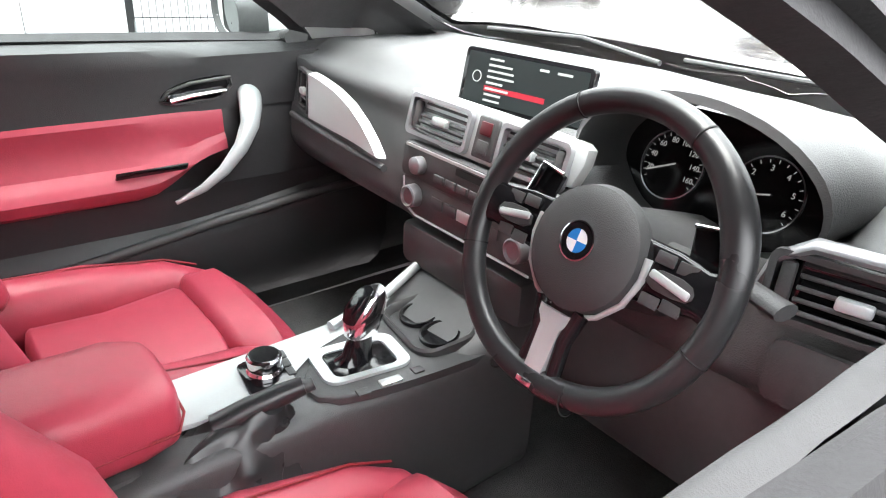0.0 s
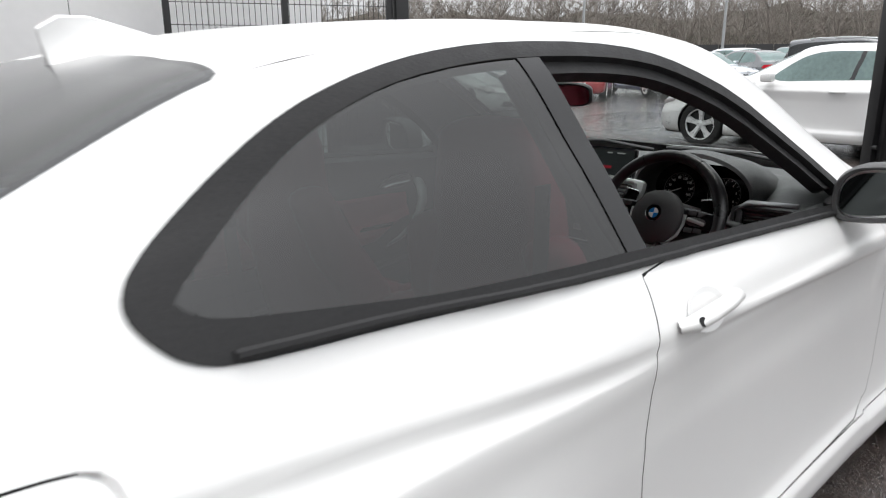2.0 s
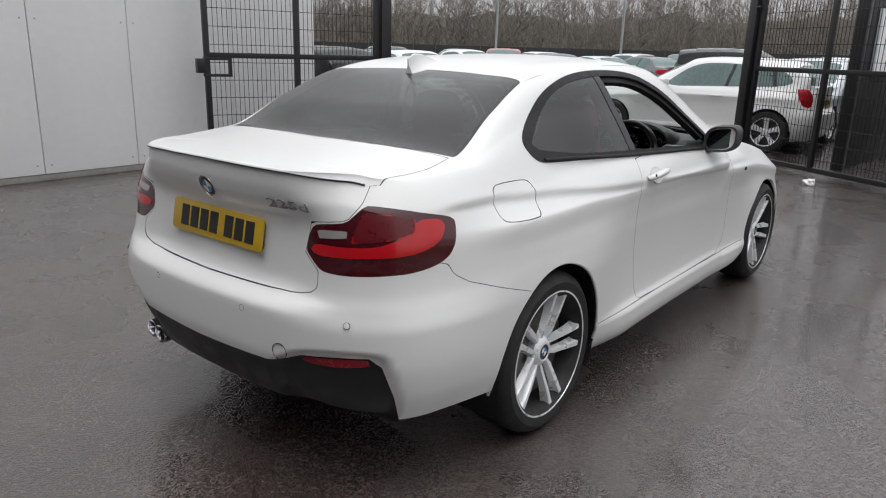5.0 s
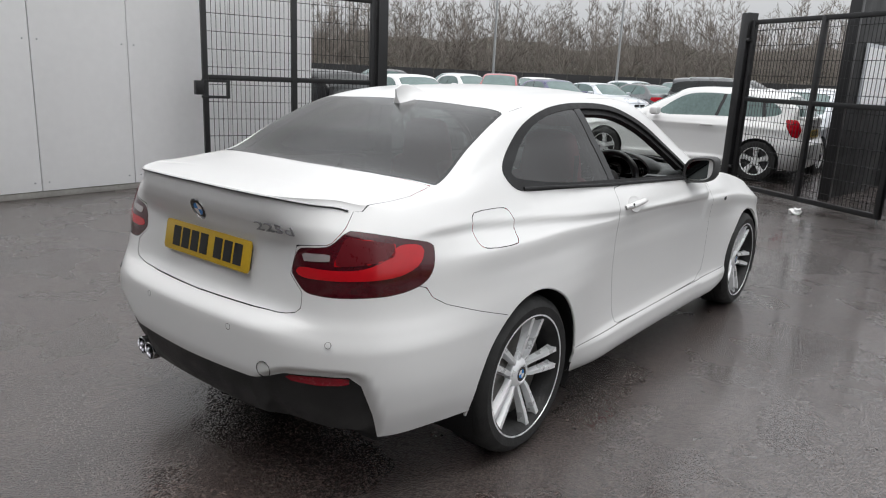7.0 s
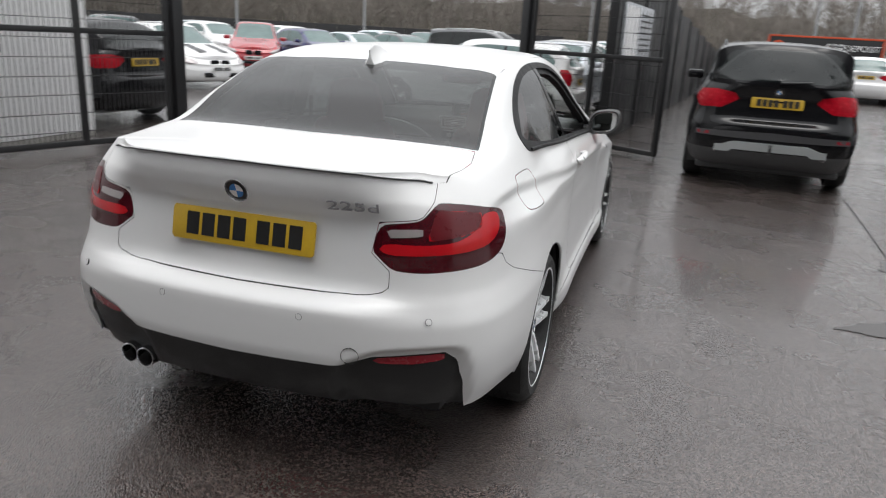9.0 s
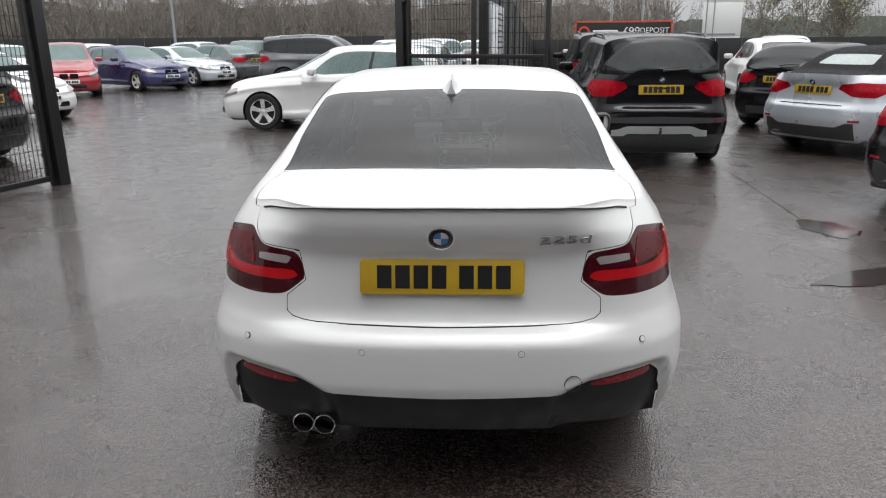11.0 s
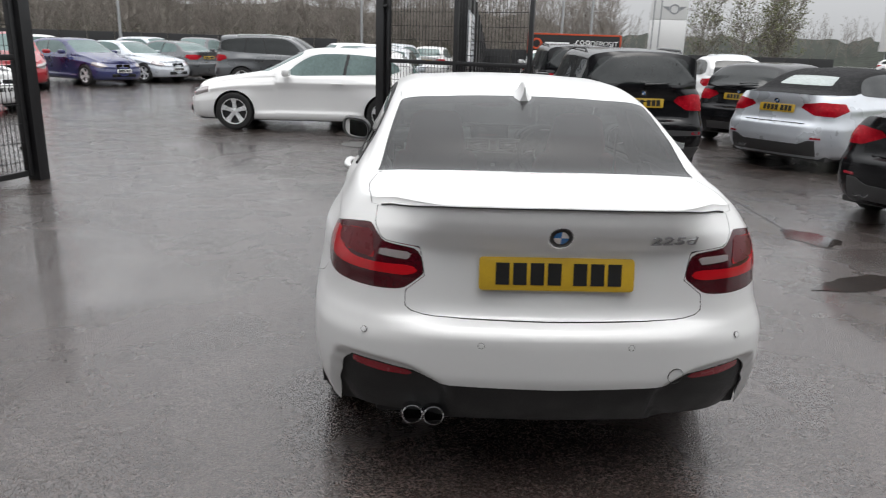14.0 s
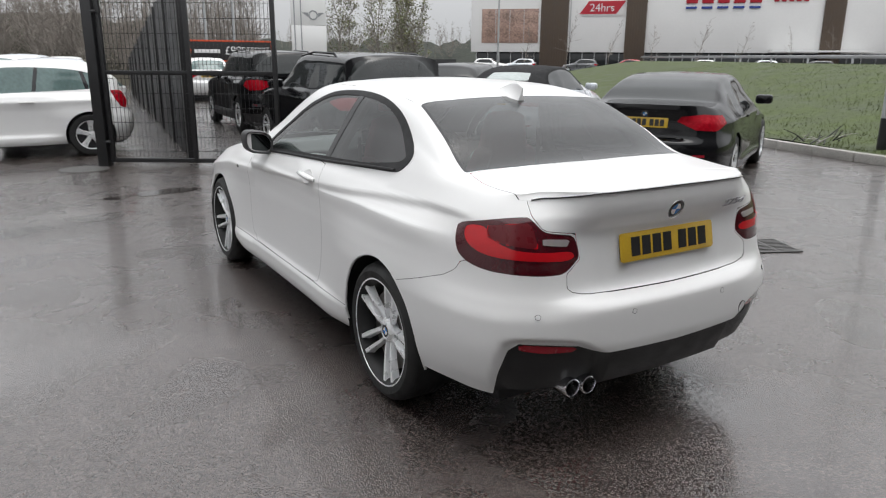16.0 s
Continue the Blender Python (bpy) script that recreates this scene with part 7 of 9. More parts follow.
for side in (1, -1):
    # door mirror: white cap, black foot, glass facing back
    c = Vector((side * 0.882, 1.672, 1.018))
    bm = bmesh.new()
    rs = []
    for t, k in ((-0.062, 0.93), (-0.05, 1.0), (-0.01, 1.0), (0.03, 0.90), (0.06, 0.72), (0.085, 0.40), (0.092, 0.1)):
        rs.append([bm.verts.new(c + Vector((side * (0.088 * k * np.sign(math.cos(a)) * abs(math.cos(a)) ** 0.62 - 0.012), t, 0.069 * k * np.sign(math.sin(a)) * abs(math.sin(a)) ** 0.7 + 0.02 * math.cos(a) * k))) for a in [2 * math.pi * i / 28 for i in range(28)]])
    for a, b in zip(rs, rs[1:]):
        for i in range(28):
            bm.faces.new((a[i], a[(i + 1) % 28], b[(i + 1) % 28], b[i]))
    bm.faces.new(rs[-1]); bm.faces.new(rs[0][::-1])
    bmesh.ops.recalc_face_normals(bm, faces=bm.faces)
    mirror = part("door_mirror", bm, WHITE_PAINT, car, "white door mirror with black foot")
    bm = bmesh.new()
    ring = [c + Vector((side * (0.070 * np.sign(math.cos(a)) * abs(math.cos(a)) ** 0.62 - 0.012), -0.060, 0.051 * np.sign(math.sin(a)) * abs(math.sin(a)) ** 0.7 + 0.017 * math.cos(a))) for a in [2 * math.pi * i / 28 for i in range(28)]]
    ring = [q + Vector((0, -0.004 + 0.06 * (q.x - c.x) * side, 0)) for q in ring]
    top = [bm.verts.new(q) for q in ring]
    low = [bm.verts.new(q + Vector((0, 0.006, 0))) for q in ring]
    bm.faces.new(top); bm.faces.new(low[::-1])
    for i in range(28):
        bm.faces.new((top[i], low[i], low[(i + 1) % 28], top[(i + 1) % 28]))
    bmesh.ops.recalc_face_normals(bm, faces=bm.faces)
    part("mirror_glass", bm, MIRROR, mirror)
    bm = bmesh.new()
    rs = []
    for t, k in ((-0.045, 0.80), (-0.0740, 0.84), (-0.0760, 0.94), (-0.060, 1.02), (-0.006, 1.03), (-0.004, 1.0)):
        rs.append([bm.verts.new(c + Vector((side * (0.088 * k * np.sign(math.cos(a)) * abs(math.cos(a)) ** 0.62 - 0.012), t, 0.069 * k * np.sign(math.sin(a)) * abs(math.sin(a)) ** 0.7 + 0.02 * math.cos(a) * k))) for a in [2 * math.pi * i / 28 for i in range(28)]])
    for a, b in zip(rs, rs[1:]):
        for i in range(28):
            bm.faces.new((a[i], a[(i + 1) % 28], b[(i + 1) % 28], b[i]))
    bmesh.ops.recalc_face_normals(bm, faces=bm.faces)
    part("mirror_bezel", bm, BLACK_PLASTIC, mirror)
    bm = bmesh.new()
    tube(bm, [(side * 0.745, 1.72, 0.968), (side * 0.80, 1.71, 0.962), (side * 0.86, 1.69, 0.972)], [0.035, 0.030, 0.028], 12, squash=0.6)
    part("mirror_foot", bm, BLACK_PLASTIC, mirror)
    # door handle with lock barrel
    hp, hn = on_skin(0.90, 0.905, side)
    bm = bmesh.new()
    pts = [on_skin(y, 0.905 + 0.06 * (y - 0.9), side)[0] + hn * o for y, o in ((0.795, 0.004), (0.81, 0.022), (0.85, 0.030), (0.92, 0.032), (0.97, 0.026), (1.0, 0.004))]
    tube(bm, pts, [0.014, 0.018, 0.018, 0.017, 0.016, 0.010], 14, squash=0.75)
    handle = part("door_handle", bm, WHITE_PAINT, car)
    bm = bmesh.new()
    lathe(bm, [(0.052, -0.001), (0.052, 0.0006), (0.03, -0.002), (0, -0.004)], stuck(hp + hn * 0.002, hn) @ Matrix.Diagonal((1.3, 0.75, 1, 1)), 28)
    part("handle_cup", bm, WHITE_PAINT, handle)
    if side == 1:
        lp_ = on_skin(0.812, 0.900, side)[0]
        bm = bmesh.new()
        lathe(bm, [(0.009, 0), (0.009, 0.003), (0.0, 0.003)], stuck(lp_ + hn * 0.036, hn), 16)
        part("lock_barrel", bm, GLOSS_BLACK, handle)
    # side badge, indicator
    p, nn = on_skin(2.18, 0.80, side)
    bm = bmesh.new()
    box(bm, (-0.022, -0.010, 0), (0.022, 0.010, 0.003), 0.002, stuck(p, nn))
    part("side_badge", bm, CHROME, car)
    # belt seals
    bm = bmesh.new()
    tube(bm, [on_skin(y, float(np.interp(y, (0.0, 0.764, 1.3, 1.78), (1.046, 1.001, 0.976, 0.951))), side)[0] + Vector((side * 0.003, 0, 0.003)) for y in np.linspace(0.06, 1.78, 30)], 0.0075, 8)
    part("belt_seal", bm, SEAL, car, "wet black belt-line seal")
    if side == 1:
        # inner edge of the lowered door window
        bm = bmesh.new()
        tube(bm, [on_skin(y, float(np.interp(y, (0.764, 1.3, 1.78), (1.000, 0.976, 0.951))), side)[0] + Vector((-0.035, 0, -0.002)) for y in np.linspace(0.80, 1.74, 20)], 0.011, 8)
        part("inner_seal", bm, SEAL, car)
# wipers at the foot of the windscreen
for x0, x1 in ((0.55, -0.02), (-0.05, -0.55)):
    bm = bmesh.new()
    tube(bm, [(x0, 2.20 - 0.10 * abs(x0), 0.985), ((x0 + x1) / 2, 2.235, 0.998), (x1, 2.24 - 0.15 * abs(x1), 0.992)], 0.006, 8)
    part("wiper", bm, BLACK_PLASTIC, car)

# ---- cabin of the white coupe ----
def pillow(bm, sections, e=0.55, n=24, caps=True):
    """A rounded solid through sections of (centre, half-width, half-height) vectors."""
    rings = []
    for c, a, b in sections:
        c, a, b = Vector(c), Vector(a), Vector(b)
        rings.append([bm.verts.new(c + a * (np.sign(math.cos(t)) * abs(math.cos(t)) ** e) + b * (np.sign(math.sin(t)) * abs(math.sin(t)) ** e)) for t in [2 * math.pi * k / n for k in range(n)]])
    for r, s in zip(rings, rings[1:]):
        for k in range(n):
            bm.faces.new((r[k], r[(k + 1) % n], s[(k + 1) % n], s[k]))
    if caps:
        bm.faces.new(rings[0][::-1]); bm.faces.new(rings[-1])
    bmesh.ops.recalc_face_normals(bm, faces=bm.faces)
    return bm


def soft(sections, e=0.55, end=0.03):
    """Sections with rounded ends added."""
    out = []
    (c0, a0, b0), (c1, _, _) = sections[0], sections[1]
    d = (Vector(c0) - Vector(c1)).normalized()
    for k, f in ((1.0, 0.35), (0.75, 0.75), (0.35, 0.95)):
        out.append((Vector(c0) + d * end * k, Vector(a0) * f, Vector(b0) * f))
    out += list(sections)
    (c0, a0, b0), (c1, _, _) = sections[-1], sections[-2]
    d = (Vector(c0) - Vector(c1)).normalized()
    for k, f in ((0.35, 0.95), (0.75, 0.75), (1.0, 0.35)):
        out.append((Vector(c0) + d * end * k, Vector(a0) * f, Vector(b0) * f))
    return out


# floor, firewall, rear shelf
solid("cabin_floor", (-0.70, 0.0, 0.24), (0.70, 2.2, 0.30), CARPET, car, "black carpet floor", bevel=0.02)
solid("firewall", (-0.70, 2.05, 0.25), (0.70, 2.15, 0.95), CARPET, car)
solid("parcel_shelf", (-0.60, -0.42, 0.90), (0.60, 0.02, 0.96), LINING, car, bevel=0.02)
for x in (-0.3, 0.3):
    bm = bmesh.new()
    pillow(bm, soft([((x, 0.18, 0.50), (0.26, 0, 0), (0, -0.1, 0.02)), ((x, 0.06, 0.75), (0.27, 0, 0), (0, -0.07, 0.02)), ((x, -0.02, 0.98), (0.22, 0, 0), (0, -0.05, 0.02))]))
    rs_ = part("rear_seat", bm, RED_LEATHER, car, "red leather rear seat back")
    bm = bmesh.new()
    pillow(bm, soft([((x, 0.20, 0.46), (0.26, 0, 0), (0, 0, 0.07)), ((x, 0.52, 0.48), (0.26, 0, 0), (0, 0, 0.07))]))
    part("rear_cushion", bm, RED_LEATHER, rs_)


def front_seat(x, back=0.0):
    """A sports seat in red leather with high bolsters and a built-in headrest."""
    bm = bmesh.new()
    pillow(bm, soft([((x, 1.02, 0.455), (0.155, 0, 0), (0, 0, 0.075)), ((x, 1.15, 0.45), (0.16, 0, 0), (0, 0, 0.070)), ((x, 1.29, 0.462), (0.16, 0, 0), (0, 0, 0.072))], end=0.02), 0.5)
    seat = part("front_seat", bm, RED_LEATHER, car, "red leather sports seat with stitched bolsters")
    bm = bmesh.new()
    pillow(bm, soft([((x, 1.325, 0.470), (0.20, 0, 0), (0, 0.0, 0.075)), ((x, 1.385, 0.474), (0.195, 0, 0), (0, 0, 0.072)), ((x, 1.425, 0.452), (0.18, 0, 0), (0, 0.0, 0.055))], end=0.03), 0.6)
    part("thigh_support", bm, RED_LEATHER, seat)
    for s in (-1, 1):
        bm = bmesh.new()
        pillow(bm, soft([((x + s * 0.205, 0.98, 0.50), (0.052, 0, 0.01 * s), (0, 0, 0.085)), ((x + s * 0.21, 1.15, 0.488), (0.056, 0, 0.012 * s), (0, 0, 0.082)), ((x + s * 0.205, 1.30, 0.472), (0.052, 0, 0), (0, 0, 0.075)), ((x + s * 0.19, 1.37, 0.455), (0.045, 0, 0), (0, 0, 0.062))], end=0.04), 0.75)
        part("cushion_bolster", bm, RED_LEATHER, seat)
        bm = bmesh.new()
        tube(bm, [(x + s * 0.222, y, z) for y, z in ((0.98, 0.586), (1.15, 0.572), (1.30, 0.549), (1.37, 0.519))], 0.0022, 6)
        part("stitching", bm, RED_STITCH, seat)
        bm = bmesh.new()
        pillow(bm, soft([((x + s * 0.195, 1.005 - back, 0.575), (0.055, 0, 0), (0, 0.060, 0.01)), ((x + s * 0.205, 0.952 - back, 0.70), (0.058, 0, 0), (0, 0.070, 0.014)), ((x + s * 0.20, 0.868 - back, 0.83), (0.056, 0, 0), (0, 0.068, 0.014)), ((x + s * 0.17, 0.818 - back, 0.97), (0.05, 0, 0), (0, 0.055, 0.012))], end=0.04), 0.8)
        part("back_bolster", bm, RED_LEATHER, seat)
        bm = bmesh.new()
        tube(bm, [(x + s * 0.225, y - back, z) for y, z in ((1.058, 0.60), (1.012, 0.71), (0.929, 0.84), (0.872, 0.95))], 0.0022, 6)
        part("stitching", bm, RED_STITCH, seat)
    bm = bmesh.new()
    pillow(bm, soft([((x, y - back, z), (w, 0, 0), (0, d, 0.011)) for y, z, w, d in ((0.925, 0.50, 0.19, 0.065), (0.875, 0.68, 0.20, 0.060), (0.845, 0.86, 0.195, 0.058), (0.845, 1.00, 0.168, 0.058), (0.842, 1.10, 0.150, 0.062), (0.828, 1.185, 0.128, 0.052))], end=0.035), 0.6)
    part("backrest", bm, RED_LEATHER, seat)
    bm = bmesh.new()
    box(bm, (x - 0.2, 0.92, 0.29), (x + 0.2, 1.38, 0.40), 0.03)
    part("seat_base", bm, BLACK_PLASTIC, seat)
    return seat


front_seat(0.405, 0.030)
front_seat(-0.37, 0.06)

# ---- dashboard: a body lofted across the car ----
def dash_ring(x):
    """The outline of the dash in y and z at that x."""
    mid = float(np.exp(-((x - 0.02) / 0.17) ** 4))
    bin_ = float(np.exp(-((x - 0.375) / 0.17) ** 4))
    edge = abs(x) / 0.72
    y0 = 1.69 - 0.02 * mid + 0.02 * edge ** 3
    top = 0.985 - 0.02 * edge ** 4
    ring = [(2.16, 0.955 - 0.02 * edge), (2.02, 0.985 - 0.02 * edge), (1.88, top + 0.01 * mid), (1.80, top - 0.012 * mid), (y0 + 0.03, top - 0.030 - 0.02 * mid), (y0 - 0.012, 0.932), (y0 - 0.012, 0.89), (y0 - 0.025, 0.84), (y0 - 0.04, 0.78 - 0.02 * mid),
            (y0 - 0.03, 0.725 - 0.03 * mid), (1.78, 0.64), (1.95, 0.55), (2.12, 0.6)]
    # the well of the instruments
    well = {2: (1.90, 0.975), 3: (1.865, 0.885), 4: (1.78, 0.862), 5: (1.70, 0.868)}
    return [(y + (well[k][0] - y) * bin_, z + (well[k][1] - z) * bin_) if k in well else (y, z) for k, (y, z) in enumerate(ring)]


bm = bmesh.new()
rs = []
for x in np.linspace(-0.72, 0.72, 61):
    ring = [Vector((float(x), y, z)) for y, z in dash_ring(float(x))]
    fine = []
    for i in range(len(ring)):
        p0_, p1_, p2_, p3_ = ring[i - 1], ring[i], ring[(i + 1) % len(ring)], ring[(i + 2) % len(ring)]
        for u in (0, 0.25, 0.5, 0.75):
            fine.append(0.5 * (2 * p1_ + (p2_ - p0_) * u + (2 * p0_ - 5 * p1_ + 4 * p2_ - p3_) * u * u + (3 * p1_ - p0_ - 3 * p2_ + p3_) * u ** 3))
    rs.append([bm.verts.new(q) for q in fine])
for a, b in zip(rs, rs[1:]):
    for k in range(len(a)):
        bm.faces.new((a[k], b[k], b[(k + 1) % len(a)], a[(k + 1) % len(a)]))
bm.faces.new(rs[0]); bm.faces.new(rs[-1][::-1])
bmesh.ops.recalc_face_normals(bm, faces=bm.faces)
dash = part("dashboard", bm, SOFT_DASH, car, "dark grey soft-touch dashboard")

# brushed trim and outer vent on the passenger's side
bm = bmesh.new()
top = [(-0.56, 1.664, 0.924), (-0.50, 1.658, 0.922), (-0.43, 1.652, 0.914), (-0.36, 1.645, 0.898), (-0.30, 1.636, 0.876), (-0.255, 1.628, 0.854), (-0.222, 1.620, 0.836)]
low = [(-0.56, 1.660, 0.820), (-0.50, 1.654, 0.821), (-0.43, 1.648, 0.822), (-0.36, 1.641, 0.824), (-0.30, 1.632, 0.826), (-0.255, 1.624, 0.827), (-0.214, 1.618, 0.828)]
pa = [(bm.verts.new(Vector(a) + Vector((0, 0.006, 0))), bm.verts.new(Vector(a) + Vector((0, -0.014, -0.004))), bm.verts.new(Vector(b) + Vector((0, -0.014, 0.004))), bm.verts.new(Vector(b) + Vector((0, 0.006, 0)))) for a, b in zip(top, low)]
for a, b in zip(pa, pa[1:]):
    for k in range(3):
        bm.faces.new((a[k], a[k + 1], b[k + 1], b[k]))
bm.faces.new(pa[0][::-1]); bm.faces.new(pa[-1])
bmesh.ops.recalc_face_normals(bm, faces=bm.faces)
part("dash_trim", bm, SATIN, car, "pale brushed aluminium dash trim")
bm = bmesh.new()
tube(bm, [(-0.66, 1.655, 0.810), (-0.40, 1.636, 0.806), (-0.20, 1.610, 0.815)], 0.007, 8)
part("trim_edge", bm, BLACK_PLASTIC, car)


def air_vent(name, m, w, h, slats, wheel_side=1, frame_mat=None):
    """A louvred vent; m: x along it, y up, z towards the seats."""
    bm = bmesh.new()
    outer, inner = rounded_rect(w, h, 0.012, 4), rounded_rect(w - 0.016, h - 0.014, 0.008, 4)
    a = [bm.verts.new(m @ Vector((x, y, 0.0))) for x, y in outer]
    b = [bm.verts.new(m @ Vector((x, y, 0.010))) for x, y in outer]
    c = [bm.verts.new(m @ Vector((x, y, 0.010))) for x, y in inner]
    d = [bm.verts.new(m @ Vector((x, y, -0.02))) for x, y in inner]
    n = len(a)
    for k in range(n):
        j = (k + 1) % n
        bm.faces.new((a[k], a[j], b[j], b[k])); bm.faces.new((b[k], b[j], c[j], c[k])); bm.faces.new((c[k], c[j], d[j], d[k]))
    bm.faces.new(d)
    bmesh.ops.recalc_face_normals(bm, faces=bm.faces)
    vent = part(name, bm, frame_mat or SATIN, car, "air vent with dark louvres")
    bm = bmesh.new()
    box(bm, (-w / 2 + 0.009, -h / 2 + 0.008, -0.018), (w / 2 - 0.009, h / 2 - 0.008, -0.010), 0, m)
    part("vent_back", bm, GLOSS_BLACK, vent)
    for k in range(slats):
        y = -h / 2 + 0.014 + (h - 0.028) * k / (slats - 1)
        bm = bmesh.new()
        box(bm, (-w / 2 + 0.010 + (0.022 if wheel_side < 0 else 0), y - 0.0022, -0.012), (w / 2 - 0.010 - (0.022 if wheel_side > 0 else 0), y + 0.0032, 0.006), 0.0015, m @ pose(0, 0, 0, -18, 0, 0))
        part("louvre", bm, BLACK_PLASTIC, vent)
    bm = bmesh.new()
    box(bm, (-0.018, -0.007, 0), (0.018, 0.007, 0.014), 0.003, m @ Matrix.Translation((-wheel_side * 0.01, 0.0, 0.002)))
    part("vent_tab", bm, SATIN, vent)
    bm = bmesh.new()
    box(bm, (-0.008, -h / 2 + 0.012, -0.004), (0.008, h / 2 - 0.012, 0.008), 0.004, m @ Matrix.Translation((wheel_side * (w / 2 - 0.02), 0, 0)))
    wh = part("vent_wheel", bm, BLACK_PLASTIC, vent)
    return vent


face = lambda x, y, z, yaw=0, tilt=0: Matrix.Translation((x, y, z)) @ pose(0, 0, 0, 90 + tilt, 0, yaw)
bm = bmesh.new()
plate_of(bm, round_poly([(-0.205, 0.045), (0.19, 0.045), (0.215, 0.03), (0.19, -0.042), (-0.185, -0.042), (-0.21, 0.02)], 1), 0.02, face(0.028, 1.668, 0.922, 0, -15), 0.004)
part("vent_surround", bm, SATIN, car, "pale satin vent surround")
air_vent("centre_vent", face(-0.080, 1.658, 0.923, 0, -15) @ Matrix.Translation((0, 0, 0.012)), 0.165, 0.072, 5, -1, LETTERING)
air_vent("centre_vent", face(0.145, 1.658, 0.923, 0, -15) @ Matrix.Translation((0, 0, 0.012)), 0.145, 0.072, 5, 1, LETTERING)
bm = bmesh.new()
box(bm, (-0.024, -0.034, 0), (0.024, 0.034, 0.018), 0.004, face(0.037, 1.660, 0.923, 0, -15))
hz = part("hazard_panel", bm, BLACK_PLASTIC, car)
for z0, mt in ((0.004, mat("dark_red_switch", (0.07, 0.006, 0.010), 0.4)), (-0.026, BLACK_PLASTIC)):
    bm = bmesh.new()
    box(bm, (-0.013, z0, 0.017), (0.013, z0 + 0.022, 0.021), 0.003, face(0.037, 1.660, 0.923, 0, -15))
    part("hazard_switch", bm, mt, hz)
air_vent("outer_vent", face(-0.605, 1.668, 0.874, -14, -4), 0.085, 0.095, 5, -1, BLACK_PLASTIC)
air_vent("outer_vent", face(0.610, 1.640, 0.900, 12, -6), 0.16, 0.080, 5, -1, BLACK_PLASTIC)
bm = bmesh.new()
tube(bm, [(0.515, 1.635, 0.865), (0.535, 1.632, 0.925), (0.57, 1.635, 0.95), (0.69, 1.66, 0.952)], [0.008, 0.012, 0.014, 0.012], 10, squash=0.6)
part("vent_bow", bm, LETTERING, car, "satin bow round the outer vent")

# radio, climate panel
stack = face(0.035, 1.636, 0.852, 0, -6)
bm = bmesh.new()
plate_of(bm, rounded_rect(0.36, 0.060, 0.008), 0.022, stack, 0.004)
radio = part("radio_panel", bm, BLACK_PLASTIC, car)
bm = bmesh.new()
plate_of(bm, rounded_rect(0.34, 0.005, 0.002), 0.003, stack @ Matrix.Translation((0, 0.026, 0.022)))
part("chrome_strip", bm, SATIN, radio)
bm = bmesh.new()
plate_of(bm, rounded_rect(0.12, 0.012, 0.002), 0.002, stack @ Matrix.Translation((0.03, 0.014, 0.022)))
part("disc_slot", bm, GAP, radio)
for k in range(7):
    bm = bmesh.new()
    box(bm, (-0.013, -0.007, 0), (0.013, 0.007, 0.005), 0.002, stack @ Matrix.Translation((-0.07 + 0.031 * k, -0.012, 0.022)))
    part("radio_button", bm, SOFT_DASH, radio)
bm = bmesh.new()
lathe(bm, [(0.016, 0), (0.015, 0.016), (0.012, 0.018), (0, 0.018)], stack @ Matrix.Translation((-0.125, -0.002, 0.022)), 24)
part("volume_knob", bm, LETTERING, radio)
clim_m = face(0.035, 1.632, 0.789, 0, -4)
bm = bmesh.new()
plate_of(bm, rounded_rect(0.36, 0.066, 0.01), 0.022, clim_m, 0.004)
clim = part("climate_panel", bm, CABIN_BLACK, car)
for x in (-0.135, 0.135):
    bm = bmesh.new()
    lathe(bm, [(0.021, 0), (0.020, 0.018), (0.0175, 0.020), (0.014, 0.016), (0, 0.016)], clim_m @ Matrix.Translation((x, 0.004, 0.022)), 28)
    part("climate_knob", bm, LETTERING, clim)
for k in range(5):
    bm = bmesh.new()
    box(bm, (-0.016, -0.010, 0), (0.016, 0.010, 0.004), 0.002, clim_m @ Matrix.Translation((-0.07 + 0.035 * k, 0.008, 0.022)))
    part("climate_button", bm, SATIN if k == 2 else BLACK_PLASTIC, clim)
bm = bmesh.new()
tube(bm, [clim_m @ Vector(p) for p in ((-0.172, 0.03, 0.022), (-0.165, -0.02, 0.023), (-0.13, -0.032, 0.023), (0.16, -0.032, 0.023))], 0.0022, 6)
part("chrome_strip", bm, SATIN, clim)
solid("storage_flap", (-0.13, 1.60, 0.66), (0.19, 1.66, 0.742), CABIN_BLACK, car, bevel=0.015)

# screen standing on the dash
scr = Matrix.Translation((0.014, 1.748, 0.993)) @ pose(0, 0, 0, 78, 0, 8)
bm = bmesh.new()
plate_of(bm, rounded_rect(0.262, 0.098, 0.006), 0.012, scr, 0.003)
screen_ob = part("display_screen", bm, GLOSS_BLACK, car, "wide display screen with a menu list")
DISPLAY = lit("display_glow", (0.012, 0.022, 0.022), 0.05)
DISPLAY_TEXT = lit("display_text", (0.6, 0.65, 0.62), 0.11)
DISPLAY_RED = lit("display_red", (0.45, 0.01, 0.03), 0.12)
bm = bmesh.new()
plate_of(bm, rounded_rect(0.246, 0.084, 0.003), 0.001, scr @ Matrix.Translation((0, 0, 0.012)))
part("display_picture", bm, DISPLAY, screen_ob)
